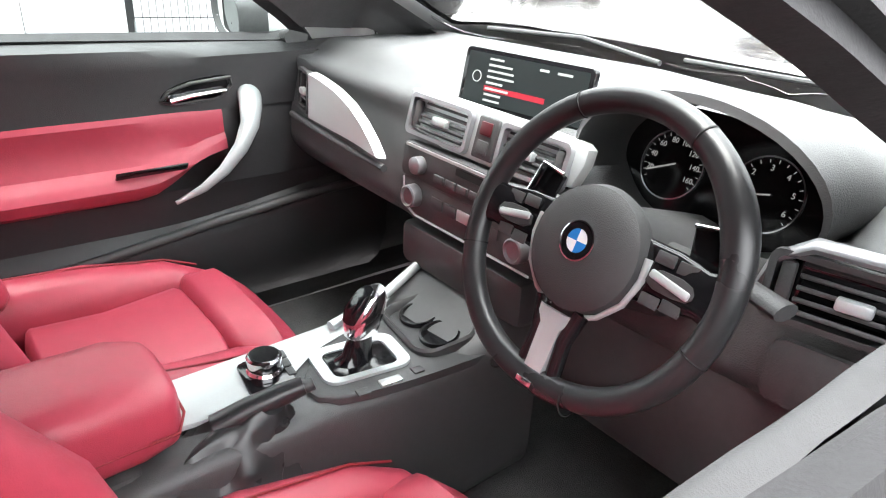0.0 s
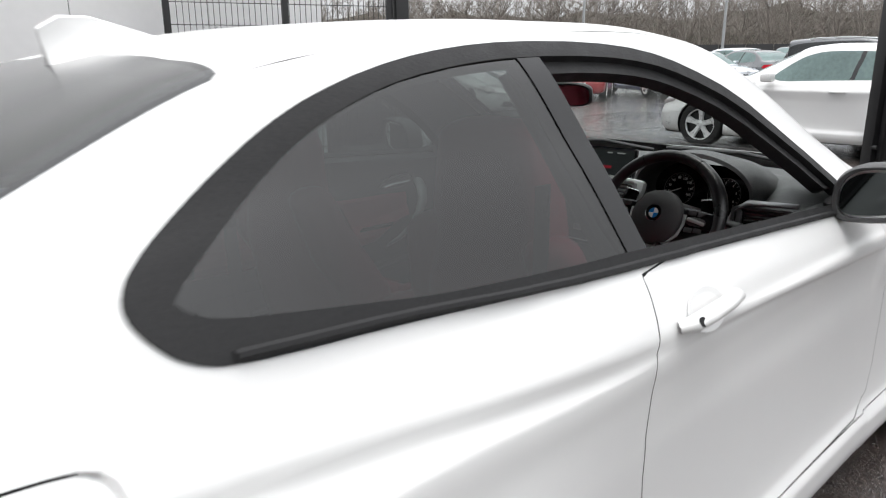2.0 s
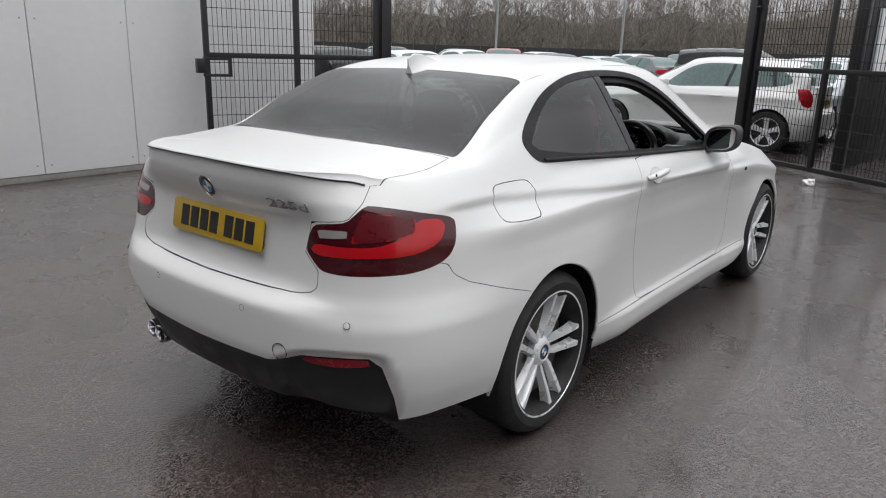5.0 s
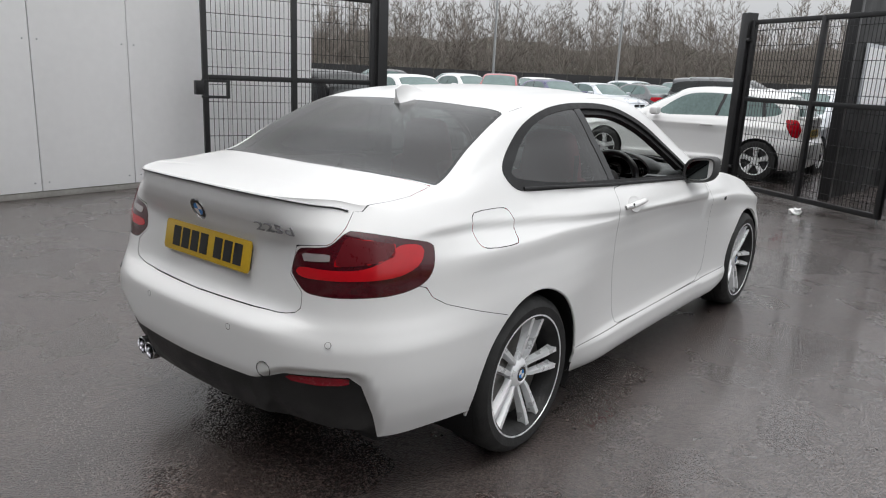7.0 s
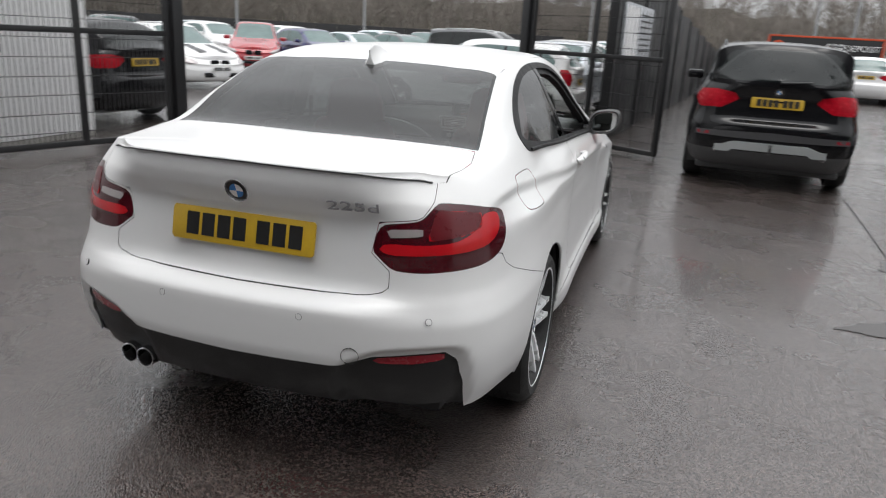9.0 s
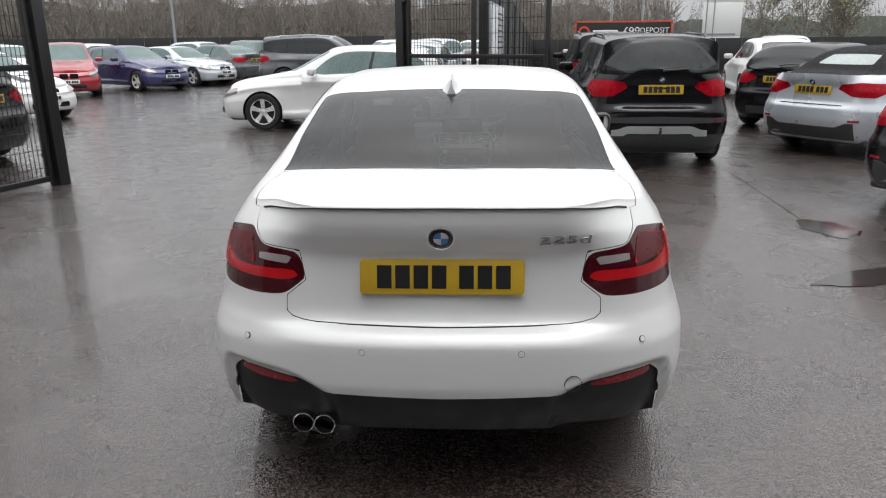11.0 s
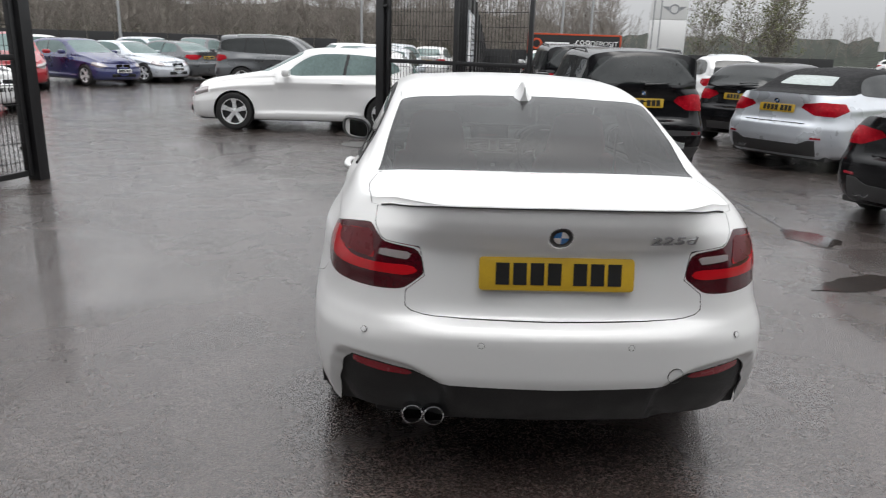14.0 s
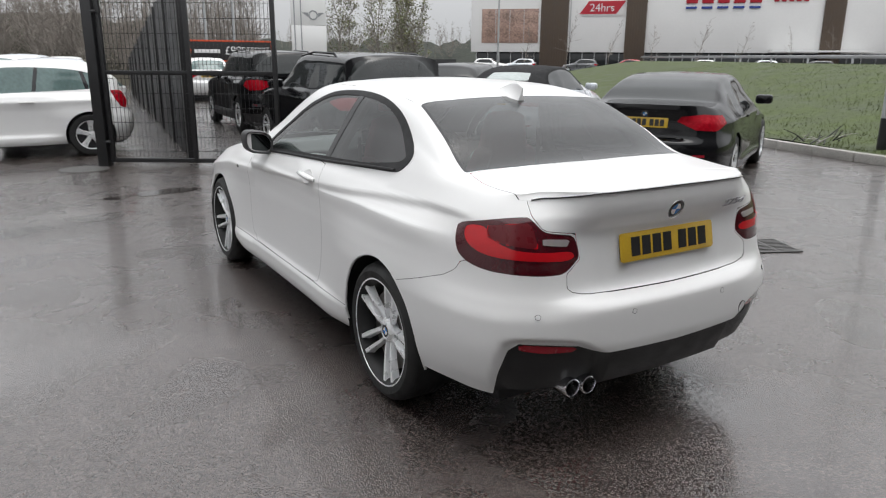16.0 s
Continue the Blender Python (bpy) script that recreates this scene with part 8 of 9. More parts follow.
for k, w in enumerate((0.030, 0.050, 0.055, 0.058, 0.036, 0.05, 0.036, 0.036)):
    bm = bmesh.new()
    y = 0.034 - 0.0098 * k
    plate_of(bm, [(-0.075, y - 0.0018), (-0.075 + w, y - 0.0018), (-0.075 + w, y + 0.0018), (-0.075, y + 0.0018)], 0.0006, scr @ Matrix.Translation((0, 0, 0.0135)))
    part("menu_line", bm, DISPLAY_TEXT, screen_ob)
bm = bmesh.new()
plate_of(bm, [(-0.078, -0.0195), (0.05, -0.0195), (0.05, -0.0105), (-0.078, -0.0105)], 0.0004, scr @ Matrix.Translation((0, 0, 0.013)))
part("menu_highlight", bm, DISPLAY_RED, screen_ob)
for x0, w in ((0.03, 0.018), (0.065, 0.028)):
    bm = bmesh.new()
    plate_of(bm, [(x0, 0.030), (x0 + w, 0.030), (x0 + w, 0.034), (x0, 0.034)], 0.0006, scr @ Matrix.Translation((0, 0, 0.0135)))
    part("menu_heading", bm, DISPLAY_TEXT, screen_ob)
bm = bmesh.new()
lathe(bm, [(0.010, 0), (0.010, 0.0008), (0.0085, 0.0008), (0.0085, 0)], scr @ Matrix.Translation((-0.098, 0.002, 0.013)), 24, closed=True)
part("menu_dial", bm, DISPLAY_TEXT, screen_ob)

# instruments in their hooded binnacle
bm = bmesh.new()
rows_ = []
for k in range(25):
    a = radians(-20 + 220 * k / 24)
    cx, cz = 0.378 + 0.172 * math.cos(a), 0.955 + 0.092 * max(math.sin(a), -0.5)
    o = Vector((math.cos(a), 0, math.sin(a))) * 0.012
    rows_.append([bm.verts.new(Vector((cx, y, cz + dz)) + o * s) for y, dz, s in ((1.86, -0.02, 0), (1.70, 0.0, 0), (1.672, 0.0, 0.4), (1.675, 0.004, 1.0), (1.74, 0.006, 1.0), (1.90, -0.03, 1.2))])
for a, b in zip(rows_, rows_[1:]):
    for k in range(5):
        bm.faces.new((a[k], a[k + 1], b[k + 1], b[k]))
bmesh.ops.recalc_face_normals(bm, faces=bm.faces)
hood = part("instrument_hood", bm, SOFT_DASH, car)
gm = Matrix.Translation((0.362, 1.79, 0.930)) @ pose(0, 0, 0, 72, 0, 0)
bm = bmesh.new()
plate_of(bm, rounded_rect(0.34, 0.17, 0.05), 0.01, gm)
dials = part("instrument_panel", bm, GLOSS_BLACK, car, "black instrument panel with two round dials")
DIAL = lit("dial_print", (0.7, 0.7, 0.68), 0.05)
for cx, nums, a0, a1, ticks, needle in ((-0.072, [str(v) for v in range(20, 180, 20)], 215, -35, 40, 205), (0.072, [str(v) for v in range(1, 7)], 200, -40, 30, 195)):
    c = gm @ Matrix.Translation((cx, 0.0, 0.010)) @ Matrix.Scale(0.88, 4)
    bm = bmesh.new()
    lathe(bm, [(0.058, 0), (0.058, 0.003), (0.0555, 0.003), (0.0555, 0)], c, 48, closed=True)
    ring = part("dial_ring", bm, CHROME, dials)
    for k, txt in enumerate(nums):
        a = radians(a0 + (a1 - a0) * (k + 0.5) / (len(nums) - 0.2))
        words(txt, 0.0125, c @ Matrix.Translation((0.040 * math.cos(a), 0.040 * math.sin(a), 0.001)), DIAL, dials, "dial_number", 0.0003)
    for k in range(ticks + 1):
        a = radians(a0 + (a1 - a0) * k / ticks)
        bm = bmesh.new()
        box(bm, (0.048, -0.0005, 0), (0.053, 0.0005, 0.0006), 0, c @ Matrix.Rotation(a, 4, "Z"))
        if k % 2 == 0:
            part("dial_tick", bm, DIAL, dials)
        else:
            bm.free()
    bm = bmesh.new()
    box(bm, (-0.008, -0.0012, 0.003), (0.046, 0.0012, 0.0045), 0, c @ Matrix.Rotation(radians(needle), 4, "Z"))
    part("needle", bm, DIAL, dials)

# ---- steering wheel ----
sw = stuck(Vector((0.372, 1.522, 0.896)), (0, -0.91, 0.40))
bm = bmesh.new()
n, k2 = 64, 14
rs = []
for i in range(n):
    a = 2 * math.pi * i / n
    rad = 0.178 - (0.010 * max(0, -math.sin(a)) ** 6)
    thick = 0.0165 + 0.003 * max(0, math.cos(2 * (a - radians(30)))) ** 4 * (math.sin(a) > 0)
    rs.append([bm.verts.new(sw @ Vector(((rad + thick * math.cos(b)) * math.cos(a), (rad + thick * math.cos(b)) * math.sin(a), 0.010 + thick * 0.95 * math.sin(b)))) for b in [2 * math.pi * j / k2 for j in range(k2)]])
for i in range(n):
    a, b = rs[i], rs[(i + 1) % n]
    for j in range(k2):
        bm.faces.new((a[j], a[(j + 1) % k2], b[(j + 1) % k2], b[j]))
bmesh.ops.recalc_face_normals(bm, faces=bm.faces)
steer = part("steering_wheel", bm, BLACK_LEATHER, car, "black leather three-spoke steering wheel")
for a in (62, 118, 198, 342, 252, 288):
    bm = bmesh.new()
    t = radians(a)
    c = Vector((0.178 * math.cos(t), 0.178 * math.sin(t), 0.010))
    lathe(bm, [(0.0172, -0.0009), (0.0172, 0.0009), (0.0160, 0.0009), (0.0160, -0.0009)], sw @ Matrix.Translation(c) @ Matrix.Rotation(t, 4, "Z") @ pose(0, 0, 0, 90, 0, 0), 18, closed=True)
    part("wheel_seam", bm, GAP, steer)
bm = bmesh.new()
lathe(bm, [(0.0, -0.03), (0.055, -0.03), (0.074, -0.01), (0.078, 0.006), (0.074, 0.020), (0.060, 0.029), (0.030, 0.033), (0.0, 0.033)], sw, 44)
part("airbag_cover", bm, HUB_BLACK, steer)
roundel(steer, sw @ Matrix.Translation((0, 0.006, 0.0325)), 0.0235, "wheel_badge")
for s in (-1, 1):
    bm = bmesh.new()
    pillow(bm, [(sw @ Vector((s * 0.066, 0.004, -0.006)), sw.to_3x3() @ Vector((0, 0.036, 0)), sw.to_3x3() @ Vector((0, 0, 0.013))), (sw @ Vector((s * 0.11, 0.006, 0.0)), sw.to_3x3() @ Vector((0, 0.033, 0)), sw.to_3x3() @ Vector((0, 0, 0.013))),
                (sw @ Vector((s * 0.15, 0.006, 0.006)), sw.to_3x3() @ Vector((0, 0.026, 0)), sw.to_3x3() @ Vector((0, 0, 0.012))), (sw @ Vector((s * 0.172, 0.006, 0.010)), sw.to_3x3() @ Vector((0, 0.03, 0)), sw.to_3x3() @ Vector((0, 0, 0.010)))], 0.6)
    part("wheel_spoke", bm, GLOSS_BLACK, steer)
    bm = bmesh.new()
    plate_of(bm, round_poly([(-0.030, -0.010), (-0.026, 0.012), (0.022, 0.012), (0.032, -0.002), (0.020, -0.012)][::1] if s == 1 else [(-0.032, -0.002), (-0.022, 0.012), (0.026, 0.012), (0.030, -0.010), (-0.020, -0.012)], 1), 0.004, sw @ Matrix.Translation((s * 0.117, 0.002, 0.014)), 0.001)
    part("switch_pad", bm, CABIN_BLACK, steer)
    bm = bmesh.new()
    box(bm, (-0.026, -0.005, 0), (0.026, 0.005, 0.006), 0.003, sw @ Matrix.Translation((s * 0.117, 0.003, 0.015)) @ pose(0, 0, 0, 0, 0, -s * 10))
    part("scroll_switch", bm, SATIN, steer)
    for x, y in ((0.10, 0.026), (0.128, 0.024), (0.10, -0.022), (0.126, -0.020)):
        bm = bmesh.new()
        box(bm, (-0.012, -0.007, 0), (0.012, 0.007, 0.003), 0.002, sw @ Matrix.Translation((s * x, y, 0.012)))
        part("switch", bm, BLACK_PLASTIC, steer)
    # lower part of the silver horseshoe
    bm = bmesh.new()
    tube(bm, [sw @ Vector((0.0815 * math.cos(t), 0.0815 * math.sin(t), 0.010)) for t in [radians(-90 + s * q) for q in (14, 35, 60, 85, 103)]], [0.0035, 0.0035, 0.004, 0.0045, 0.005], 8)
    part("silver_bow", bm, SATIN, steer)
    bm = bmesh.new()
    box(bm, (-0.020, -0.030, -0.008), (0.020, 0.034, 0.0), 0.008, sw @ Matrix.Translation((s * 0.122, 0.040, -0.022)) @ pose(0, 0, 0, 0, 0, s * 12))
    pad = part("shift_paddle", bm, GLOSS_BLACK, steer)
    bm = bmesh.new()
    tube(bm, [sw @ (Matrix.Translation((s * 0.122, 0.040, -0.021)) @ pose(0, 0, 0, 0, 0, s * 12) @ Vector(p)) for p in ((-s * 0.018, 0.034, 0), (s * 0.020, 0.033, 0), (s * 0.021, -0.028, 0))], 0.003, 8)
    part("paddle_edge", bm, CHROME, steer)
    bm = bmesh.new()
    tube(bm, [(0.372 + s * 0.03, 1.60, 0.895), (0.372 + s * 0.13, 1.595, 0.90), (0.372 + s * 0.21, 1.575, 0.895)], [0.018, 0.014, 0.017], 12, squash=0.6)
    stalk = part("column_stalk", bm, BLACK_PLASTIC, car)
for s in (-1, 1):
    bm = bmesh.new()
    tube(bm, [sw @ Vector((s * 0.030, -0.070, 0.012)), sw @ Vector((s * 0.020, -0.11, 0.010)), sw @ Vector((s * 0.024, -0.166, 0.008))], 0.010, 10)
    part("lower_spoke_side", bm, GLOSS_BLACK, steer)
bm = bmesh.new()
plate_of(bm, [(-0.034, -0.074), (-0.015, -0.10), (-0.013, -0.160), (0.013, -0.160), (0.015, -0.10), (0.034, -0.074), (0.016, -0.081), (-0.016, -0.081)][::-1], 0.010, sw @ Matrix.Translation((0, 0, 0.010)))
bmesh.ops.recalc_face_normals(bm, faces=bm.faces)
part("lower_spoke", bm, SATIN, steer, "brushed silver lower spoke")
bm = bmesh.new()
box(bm, (-0.012, -0.004, 0), (0.012, 0.004, 0.003), 0.001, sw @ Matrix.Translation((0, -0.172, 0.025)))
part("wheel_tag", bm, CHROME, steer)
bm = bmesh.new()
tube(bm, [(0.372, 1.53, 0.893), (0.372, 1.72, 0.82)], [0.058, 0.075], 20)
part("steering_column", bm, BLACK_PLASTIC, car)
# light switch panel
lm = face(0.630, 1.640, 0.80, 8, -8)
bm = bmesh.new()
plate_of(bm, rounded_rect(0.15, 0.075, 0.012), 0.012, lm, 0.003)
lp = part("light_switch_panel", bm, BLACK_PLASTIC, car)
bm = bmesh.new()
lathe(bm, [(0.020, 0), (0.018, 0.012), (0, 0.014)], lm @ Matrix.Translation((0.02, -0.006, 0.012)), 24)
part("light_knob", bm, BLACK_PLASTIC, lp)
bm = bmesh.new()
box(bm, (-0.016, -0.003, 0), (0.016, 0.003, 0.006), 0.002, lm @ Matrix.Translation((0.02, -0.006, 0.024)))
part("knob_grip", bm, CHROME, lp)
solid("knee_panel", (0.18, 1.66, 0.52), (0.70, 1.76, 0.76), BLACK_PLASTIC, car, bevel=0.03)

# ---- centre console ----
bm = bmesh.new()
pillow(bm, [((0.045, 0.80, 0.44), (0.092, 0, 0), (0, 0, 0.14)), ((0.045, 1.08, 0.46), (0.095, 0, 0), (0, 0, 0.145)), ((0.047, 1.30, 0.47), (0.100, 0, 0), (0, 0, 0.147)), ((0.045, 1.50, 0.47), (0.122, 0, 0), (0, 0, 0.145)), ((0.035, 1.66, 0.52), (0.15, 0, 0), (0, 0, 0.17))], 0.28, 32)
console = part("centre_console", bm, CABIN_BLACK, car, "black centre console")
bm = bmesh.new()
plate_of(bm, [(-0.046, 1.10), (0.060, 1.10), (0.072, 1.20), (0.066, 1.265), (0.030, 1.300), (0.000, 1.345), (-0.018, 1.40), (-0.030, 1.50), (-0.052, 1.60), (-0.085, 1.60), (-0.058, 1.42)], 0.008, Matrix.Translation((0, 0, 0.612)), 0.003)
part("console_trim", bm, SATIN, console, "pale brushed aluminium console trim")
bm = bmesh.new()
plate_of(bm, round_poly([(-0.006, 1.385), (0.03, 1.320), (0.080, 1.285), (0.125, 1.295), (0.150, 1.38), (0.163, 1.50), (0.168, 1.62), (-0.042, 1.62), (-0.022, 1.46)], 1), 0.014, Matrix.Translation((0, 0, 0.610)), 0.005)
part("gear_surround", bm, CABIN_BLACK, console)
bm = bmesh.new()
o, i_ = rounded_rect(0.098, 0.140, 0.022, 5), rounded_rect(0.070, 0.104, 0.014, 5)
gm2 = Matrix.Translation((0.066, 1.390, 0.624)) @ pose(0, 0, 0, 0, 0, -8)
a, b = [bm.verts.new(gm2 @ Vector((x, y, 0.005))) for x, y in o], [bm.verts.new(gm2 @ Vector((x, y, 0.003))) for x, y in i_]
c, d = [bm.verts.new(gm2 @ Vector((x, y, -0.004))) for x, y in o], [bm.verts.new(gm2 @ Vector((x, y, -0.006))) for x, y in i_]
for k in range(len(a)):
    j = (k + 1) % len(a)
    bm.faces.new((a[k], a[j], b[j], b[k])); bm.faces.new((a[j], a[k], c[k], c[j])); bm.faces.new((b[k], b[j], d[j], d[k]))
bmesh.ops.recalc_face_normals(bm, faces=bm.faces)
part("gear_frame", bm, SATIN, console, "silver gear selector frame")
bm = bmesh.new()
box(bm, (-0.034, -0.05, -0.006), (0.034, 0.05, 0.002), 0.002, gm2)
part("gear_plate", bm, GLOSS_BLACK, console)
bm = bmesh.new()
pillow(bm, [((0.062, 1.377, 0.620), (0.026, 0, 0), (0, 0.036, 0)), ((0.062, 1.387, 0.633), (0.017, 0, 0), (0, 0.024, 0)), ((0.062, 1.394, 0.663), (0.015, 0, 0), (0, 0.019, 0)), ((0.062, 1.400, 0.688), (0.019, 0, 0), (0, 0.024, 0))], 0.8)
gear = part("gear_lever", bm, GLOSS_BLACK, car, "gloss black and chrome gear selector")
bm = bmesh.new()
pillow(bm, [((0.062, 1.395, 0.668), (0.0195, 0, 0), (0, 0.025, 0)), ((0.062, 1.400, 0.693), (0.024, 0, 0), (0, 0.029, 0.004)), ((0.062, 1.408, 0.716), (0.023, 0, 0), (0, 0.027, 0.008)), ((0.062, 1.416, 0.732), (0.016, 0, 0), (0, 0.018, 0.006))], 0.7)
part("gear_knob", bm, CHROME, gear)
bm = bmesh.new()
pillow(bm, [((0.062, 1.380, 0.694), (0.015, 0, 0), (0, 0.012, 0)), ((0.062, 1.387, 0.716), (0.017, 0, 0), (0, 0.014, 0.004)), ((0.062, 1.402, 0.736), (0.013, 0, 0), (0, 0.012, 0.005))], 0.7)
part("selector_face", bm, GLOSS_BLACK, gear)
bm = bmesh.new()
plate_of(bm, rounded_rect(0.085, 0.070, 0.012), 0.006, Matrix.Translation((0.020, 1.258, 0.619)) @ pose(0, 0, 0, 0, 0, -8), 0.002)
knob = part("controller_base", bm, GLOSS_BLACK, console)
bm = bmesh.new()
lathe(bm, [(0.026, 0), (0.027, 0.006), (0.024, 0.010), (0.026, 0.014), (0.026, 0.028), (0.023, 0.031), (0, 0.031)], Matrix.Translation((0.016, 1.258, 0.624)), 36)
part("controller_knob", bm, CHROME, console, "chrome rotary controller")
bm = bmesh.new()
lathe(bm, [(0.0215, 0), (0.0215, 0.0012), (0, 0.0012)], Matrix.Translation((0.016, 1.258, 0.655)), 32)
part("controller_top", bm, GLOSS_BLACK, console)
for k in range(3):
    bm = bmesh.new()
    box(bm, (-0.010, -0.006, 0), (0.010, 0.006, 0.005), 0.002, Matrix.Translation((-0.012 + 0.024 * k, 1.298 - 0.004 * k, 0.622)) @ pose(0, 0, 0, 0, 0, -8))
    part("controller_button", bm, BLACK_PLASTIC, console)
for k, w in enumerate((0.010, 0.018, 0.009)):
    bm = bmesh.new()
    box(bm, (-0.008, -w, 0), (0.008, w, 0.004), 0.002, Matrix.Translation((0.140, 1.35 + 0.048 * k, 0.623)) @ pose(0, 0, 0, 0, 0, -6))
    part("mode_button", bm, BLACK_PLASTIC if k != 1 else SATIN, console)
cup_m = Matrix.Translation((0.052, 1.535, 0.620)) @ pose(0, 0, 0, 8, 0, -8)
bm = bmesh.new()
loops = [[bm.verts.new(cup_m @ Vector((x, y, z))) for x, y in rounded_rect(w, h, r, 6)] for w, h, r, z in ((0.165, 0.120, 0.036, -0.004), (0.163, 0.118, 0.035, 0.018), (0.155, 0.110, 0.032, 0.022), (0.147, 0.102, 0.030, 0.018), (0.140, 0.096, 0.028, 0.005))]
for a, b in zip(loops, loops[1:]):
    for k in range(len(a)):
        j = (k + 1) % len(a)
        bm.faces.new((a[k], a[j], b[j], b[k]))
bm.faces.new(loops[-1])
bmesh.ops.recalc_face_normals(bm, faces=bm.faces)
cup = part("cup_holder", bm, CABIN_BLACK, console, "deep black cup holder")
for x in (-0.034, 0.036):
    bm = bmesh.new()
    lathe(bm, [(0.034, 0.0), (0.034, 0.010), (0.030, 0.010), (0.029, 0.002), (0, 0.002)], cup_m @ Matrix.Translation((x, 0, 0.0055)), 28)
    part("cup_ring", bm, GLOSS_BLACK, cup)
bm = bmesh.new()
tube(bm, [(-0.040, 1.40, 0.626), (-0.060, 1.52, 0.64), (-0.085, 1.62, 0.67)], 0.009, 10)
part("console_rail", bm, SATIN, console)
# handbrake and its gaiter
bm = bmesh.new()
tube(bm, [(0.082, 1.155, 0.612), (0.092, 1.20, 0.630), (0.103, 1.24, 0.643), (0.112, 1.272, 0.652)], [0.021, 0.019, 0.017, 0.014], 14, squash=0.9)
brake = part("handbrake_lever", bm, BLACK_LEATHER, car, "black leather handbrake with a gathered gaiter")
bm = bmesh.new()
tube(bm, [(0.113, 1.273, 0.650), (0.117, 1.285, 0.654)], [0.010, 0.009], 12)
part("release_button", bm, BLACK_PLASTIC, brake)
bm = bmesh.new()
rs = []
for t in range(15):
    u = t / 14
    ring_ = []
    for k in range(72):
        a = 2 * math.pi * k / 72
        fold = (1 - u) ** 0.7 * (0.13 * math.sin(5 * a + 4.5 * u) + 0.08 * math.sin(9 * a - 7 * u + 1.0)) + 0.05 * math.sin(u * 17 + 2 * a)
        rx, ry = 0.060 * (1 - u) ** 1.3 + 0.020, 0.088 * (1 - u) ** 1.1 + 0.021
        x = 0.098 + 0.004 * u + rx * (1 + fold) * math.cos(a)
        y = 1.165 + 0.062 * u + ry * (1 + fold) * math.sin(a)
        z = 0.586 + 0.052 * u + 0.010 * math.sin(6 * a + 8 * u) * (1 - u) - 1.0 * max(0.0, x - 0.112)
        ring_.append(bm.verts.new((x, y, z)))
    rs.append(ring_)
for a, b in zip(rs, rs[1:]):
    for k in range(72):
        bm.faces.new((a[k], a[(k + 1) % 72], b[(k + 1) % 72], b[k]))
bm.faces.new(rs[0][::-1]); bm.faces.new(rs[-1])
bmesh.ops.recalc_face_normals(bm, faces=bm.faces)
part("gaiter", bm, BLACK_LEATHER, brake)
# armrest
bm = bmesh.new()
pillow(bm, soft([((0.03, 0.74, 0.655), (0.088, 0, 0), (0, 0, 0.062)), ((0.03, 0.90, 0.665), (0.09, 0, 0), (0, 0, 0.062)), ((0.032, 1.06, 0.67), (0.088, 0, 0), (0, 0, 0.058)), ((0.032, 1.095, 0.668), (0.08, 0, 0), (0, 0, 0.05))], end=0.022), 0.55, 32)
arm = part("armrest", bm, RED_LEATHER, car, "red leather centre armrest")
bm = bmesh.new()
tube(bm, [(0.118, y, z) for y, z in ((0.75, 0.64), (0.92, 0.648), (1.05, 0.654), (1.10, 0.655))] + [(0.08, 1.119, 0.655), (0.03, 1.122, 0.655)], 0.002, 6)
part("stitching", bm, RED_STITCH, arm)
solid("armrest_box", (-0.05, 0.74, 0.48), (0.11, 1.06, 0.61), BLACK_PLASTIC, car, bevel=0.02)
# sill scuff and pedals well stay dark under the dash

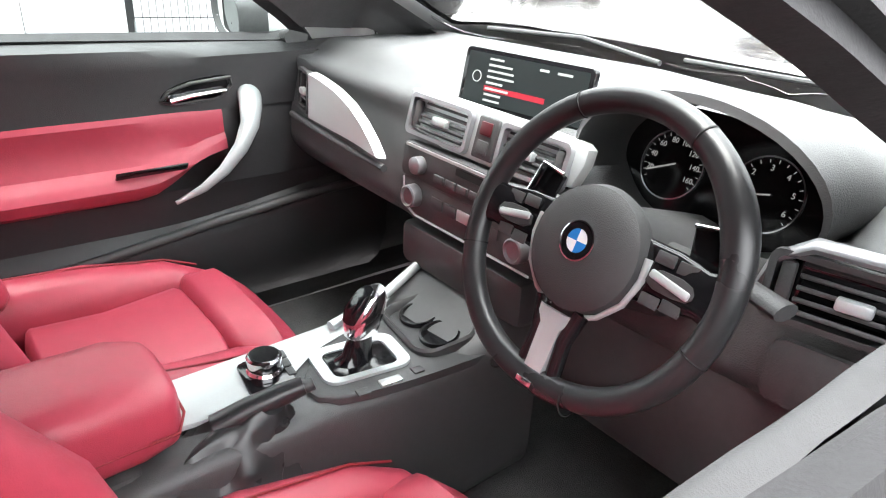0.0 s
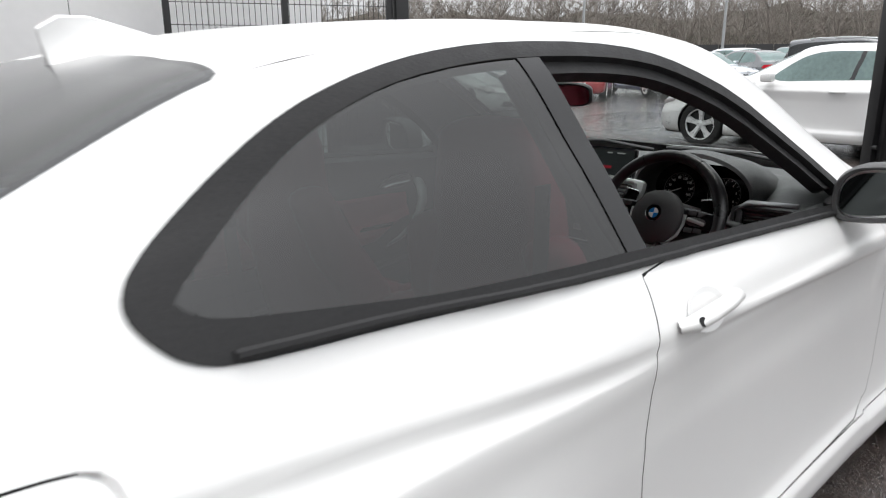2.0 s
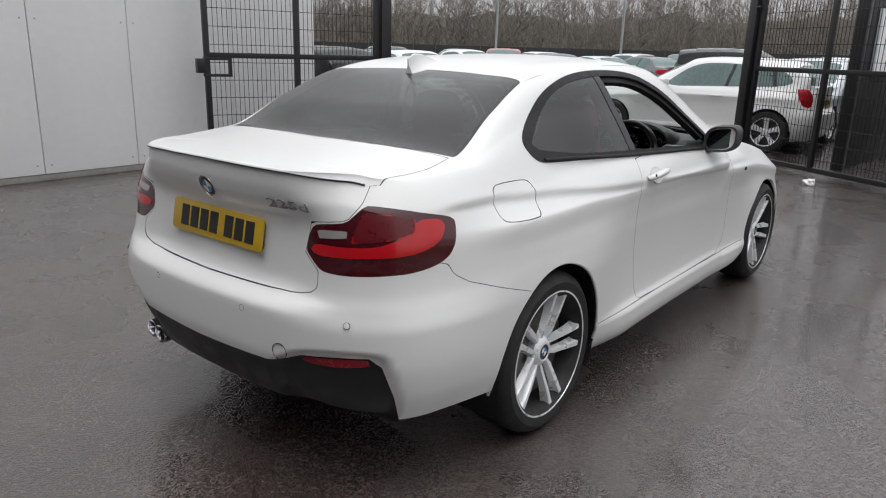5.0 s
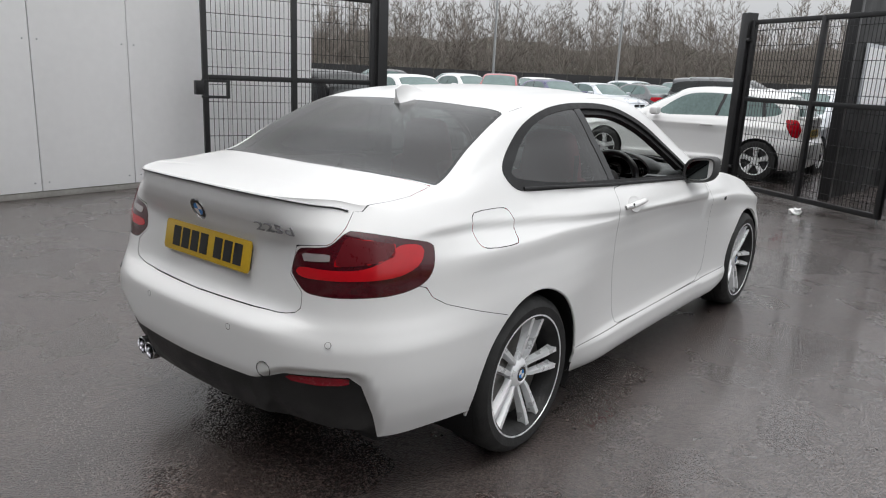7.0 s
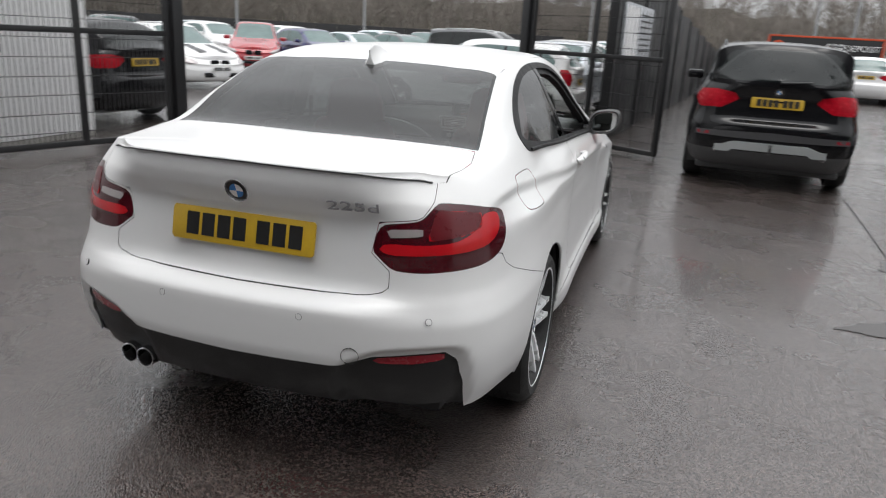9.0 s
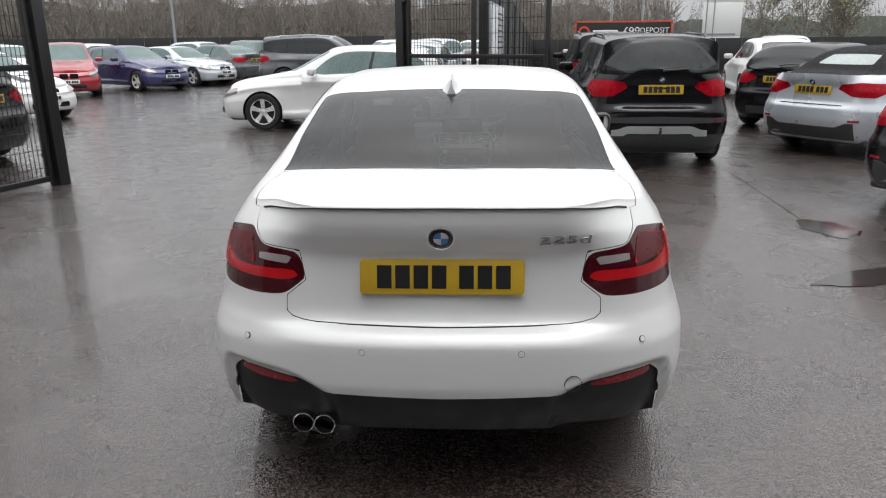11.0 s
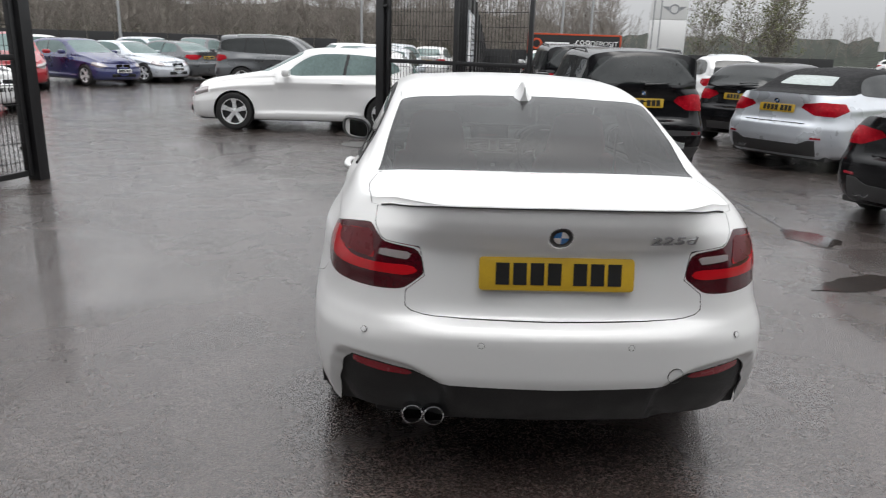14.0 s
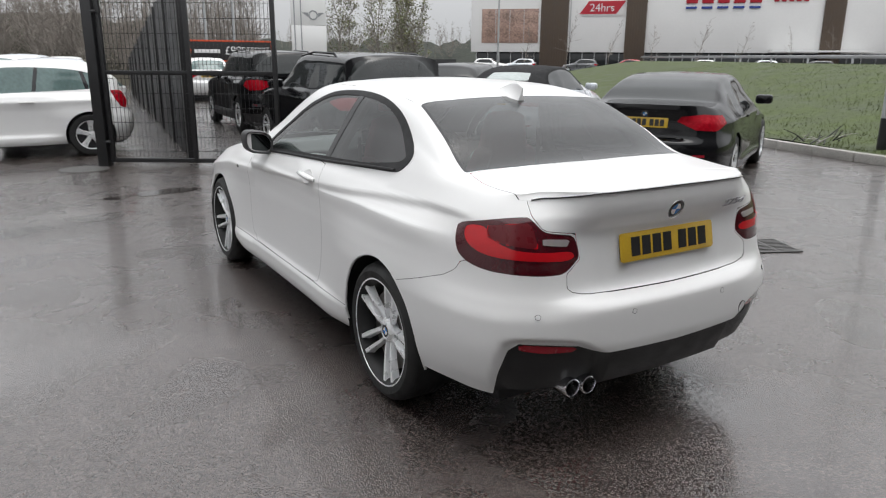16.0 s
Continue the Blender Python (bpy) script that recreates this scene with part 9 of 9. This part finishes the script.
# ---- door linings ----
for s in (-1, 1):
    def at_door(y, z, out=0.0):
        base = on_skin(y, max(z, 0.32), s)[0]
        return Vector((base.x - s * (0.105 + out), y, z))
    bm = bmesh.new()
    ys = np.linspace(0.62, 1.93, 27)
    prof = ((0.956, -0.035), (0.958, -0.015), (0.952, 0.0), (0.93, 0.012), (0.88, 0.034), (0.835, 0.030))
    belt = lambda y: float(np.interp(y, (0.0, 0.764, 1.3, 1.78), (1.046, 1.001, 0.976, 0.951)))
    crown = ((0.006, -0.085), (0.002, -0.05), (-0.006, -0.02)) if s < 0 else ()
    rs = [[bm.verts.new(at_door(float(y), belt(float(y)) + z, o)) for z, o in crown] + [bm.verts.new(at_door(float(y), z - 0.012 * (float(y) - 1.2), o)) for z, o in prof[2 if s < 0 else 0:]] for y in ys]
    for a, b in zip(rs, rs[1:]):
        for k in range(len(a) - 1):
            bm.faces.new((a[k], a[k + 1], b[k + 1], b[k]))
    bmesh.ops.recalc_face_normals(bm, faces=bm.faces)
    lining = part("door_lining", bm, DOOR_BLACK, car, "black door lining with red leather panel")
    bm = bmesh.new()
    ys2 = np.linspace(0.62, 1.50, 22)
    prof = ((0.838, 0.030), (0.826, 0.036), (0.80, 0.030), (0.76, 0.030), (0.735, 0.040), (0.72, 0.070), (0.70, 0.082), (0.675, 0.072), (0.66, 0.045))
    rs = []
    for y in ys2:
        f = 1 - 0.75 * float(smooth(1.28, 1.50, y))
        rs.append([bm.verts.new(at_door(float(y), z - 0.012 * (float(y) - 1.2) + (0.10 * float(smooth(1.30, 1.52, y)) if z < 0.70 else 0.05 * float(smooth(1.3, 1.52, y)) if z < 0.75 else 0), 0.03 + (o - 0.03) * f)) for z, o in prof])
    for a, b in zip(rs, rs[1:]):
        for k in range(len(prof) - 1):
            bm.faces.new((a[k], a[k + 1], b[k + 1], b[k]))
    bmesh.ops.recalc_face_normals(bm, faces=bm.faces)
    part("leather_panel", bm, RED_LEATHER, lining, "red leather armrest panel")
    bm = bmesh.new()
    prof = ((0.668, 0.045), (0.64, 0.035), (0.58, 0.030), (0.555, 0.055), (0.53, 0.062), (0.45, 0.058), (0.36, 0.03), (0.31, 0.0))
    rs = [[bm.verts.new(at_door(float(y), z - 0.010 * (float(y) - 1.2) + 0.06 * float(smooth(1.3, 1.9, y)) * (z < 0.6) * (z > 0.5), o)) for z, o in prof] for y in ys]
    for a, b in zip(rs, rs[1:]):
        for k in range(len(prof) - 1):
            bm.faces.new((a[k], a[k + 1], b[k + 1], b[k]))
    bmesh.ops.recalc_face_normals(bm, faces=bm.faces)
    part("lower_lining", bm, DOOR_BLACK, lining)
    bm = bmesh.new()
    rs = [[bm.verts.new(at_door(float(y), z, o)) for z, o in ((0.845, 0.030), (0.75, 0.031), (0.655, 0.034))] for y in np.linspace(1.49, 1.93, 8)]
    for a, b in zip(rs, rs[1:]):
        for k in range(2):
            bm.faces.new((a[k], a[k + 1], b[k + 1], b[k]))
    bmesh.ops.recalc_face_normals(bm, faces=bm.faces)
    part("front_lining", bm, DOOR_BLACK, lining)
    bm = bmesh.new()
    pts = [at_door(y, z, o) for y, z, o in ((1.575, 0.862, 0.028), (1.562, 0.84, 0.056), (1.545, 0.80, 0.072), (1.515, 0.755, 0.082), (1.47, 0.71, 0.088), (1.42, 0.675, 0.086), (1.36, 0.650, 0.078))]
    tube(bm, pts, [0.032, 0.029, 0.023, 0.018, 0.014, 0.010, 0.005], 14, squash=0.6, up=(1, 0, 0))
    part("door_pull", bm, SATIN, lining, "satin silver door pull")
    bm = bmesh.new()
    tube(bm, [at_door(y, z, 0.041) for y, z in ((1.37, 0.862), (1.385, 0.882), (1.43, 0.898), (1.52, 0.905), (1.525, 0.885), (1.50, 0.858), (1.40, 0.852), (1.37, 0.862))], 0.004, 8)
    part("handle_recess", bm, BLACK_PLASTIC, lining)
    bm = bmesh.new()
    plate_of(bm, round_poly([(-s * x, y) for x, y in ((-0.085, -0.018), (-0.07, 0.006), (-0.02, 0.024), (0.075, 0.032), (0.082, 0.010), (0.055, -0.020), (-0.05, -0.028))][::s], 2), 0.004, stuck(at_door(1.45, 0.878, 0.034), (-s, 0, 0)))
    bmesh.ops.recalc_face_normals(bm, faces=bm.faces)
    part("handle_plate", bm, GLOSS_BLACK, lining)
    bm = bmesh.new()
    tube(bm, [at_door(y, z, 0.060) for y, z in ((0.80, 0.520), (1.0, 0.528), (1.2, 0.545), (1.45, 0.578), (1.7, 0.602), (1.88, 0.608))], 0.012, 10)
    part("pocket_rim", bm, BLACK_PLASTIC, lining)
    bm = bmesh.new()
    tube(bm, [at_door(y, z, 0.050) for y, z in ((1.385, 0.864), (1.43, 0.870), (1.510, 0.876))], [0.013, 0.010, 0.007], 10, squash=0.6)
    part("inner_handle", bm, CHROME, lining)
    bm = bmesh.new()
    box(bm, (-0.012, -0.075, 0), (0.012, 0.075, 0.004), 0.003, Matrix.Translation(at_door(1.32, 0.728, 0.076)) @ pose(0, 0, 0, 0, s * 48, 0))
    part("switch_strip", bm, GLOSS_BLACK, lining)
# interior mirror
bm = bmesh.new()
mm = Matrix.Translation((0.0, 1.52, 1.222)) @ pose(0, 0, 0, 100, 0, 10)
pillow(bm, [(mm @ Vector((0, 0, z)), mm.to_3x3() @ Vector((0.122 * k, 0, 0)), mm.to_3x3() @ Vector((0, 0.036 * k, 0))) for z, k in ((0.012, 0.96), (0.006, 1.0), (-0.008, 0.97), (-0.022, 0.75), (-0.03, 0.4))], 0.5, 32)
im = part("interior_mirror", bm, BLACK_PLASTIC, car, "black interior mirror")
bm = bmesh.new()
pillow(bm, [(mm @ Vector((0, 0, z)), mm.to_3x3() @ Vector((0.115, 0, 0)), mm.to_3x3() @ Vector((0, 0.030, 0))) for z in (0.0125, 0.0135)], 0.5, 32)
part("mirror_glass", bm, mat("dimmed_mirror", (0.42, 0.42, 0.43), 0.05, 1.0, vary=0.02), im)
bm = bmesh.new()
tube(bm, [(0, 1.53, 1.235), (0, 1.56, 1.29), (0, 1.60, 1.325)], [0.016, 0.022, 0.030], 12)
part("mirror_stem", bm, BLACK_PLASTIC, im)
# B-pillar inner covers and seat belts
for s in (-1, 1):
    bm = bmesh.new()
    tube(bm, [on_skin(y, z, s)[0] + Vector((-s * 0.055, 0, 0)) for y, z in ((0.80, 0.90), (0.75, 1.05), (0.70, 1.2), (0.66, 1.31))], [0.05, 0.04, 0.035, 0.03], 10, squash=0.5)
    part("pillar_cover", bm, LINING, car)
    bm = bmesh.new()
    tube(bm, [(s * 0.60, 0.72, 1.12), (s * 0.60, 0.72, 0.80), (s * 0.60, 0.74, 0.45)], 0.022, 8, squash=0.08, up=(1, 0, 0))
    part("seat_belt", bm, BLACK_LEATHER, car)
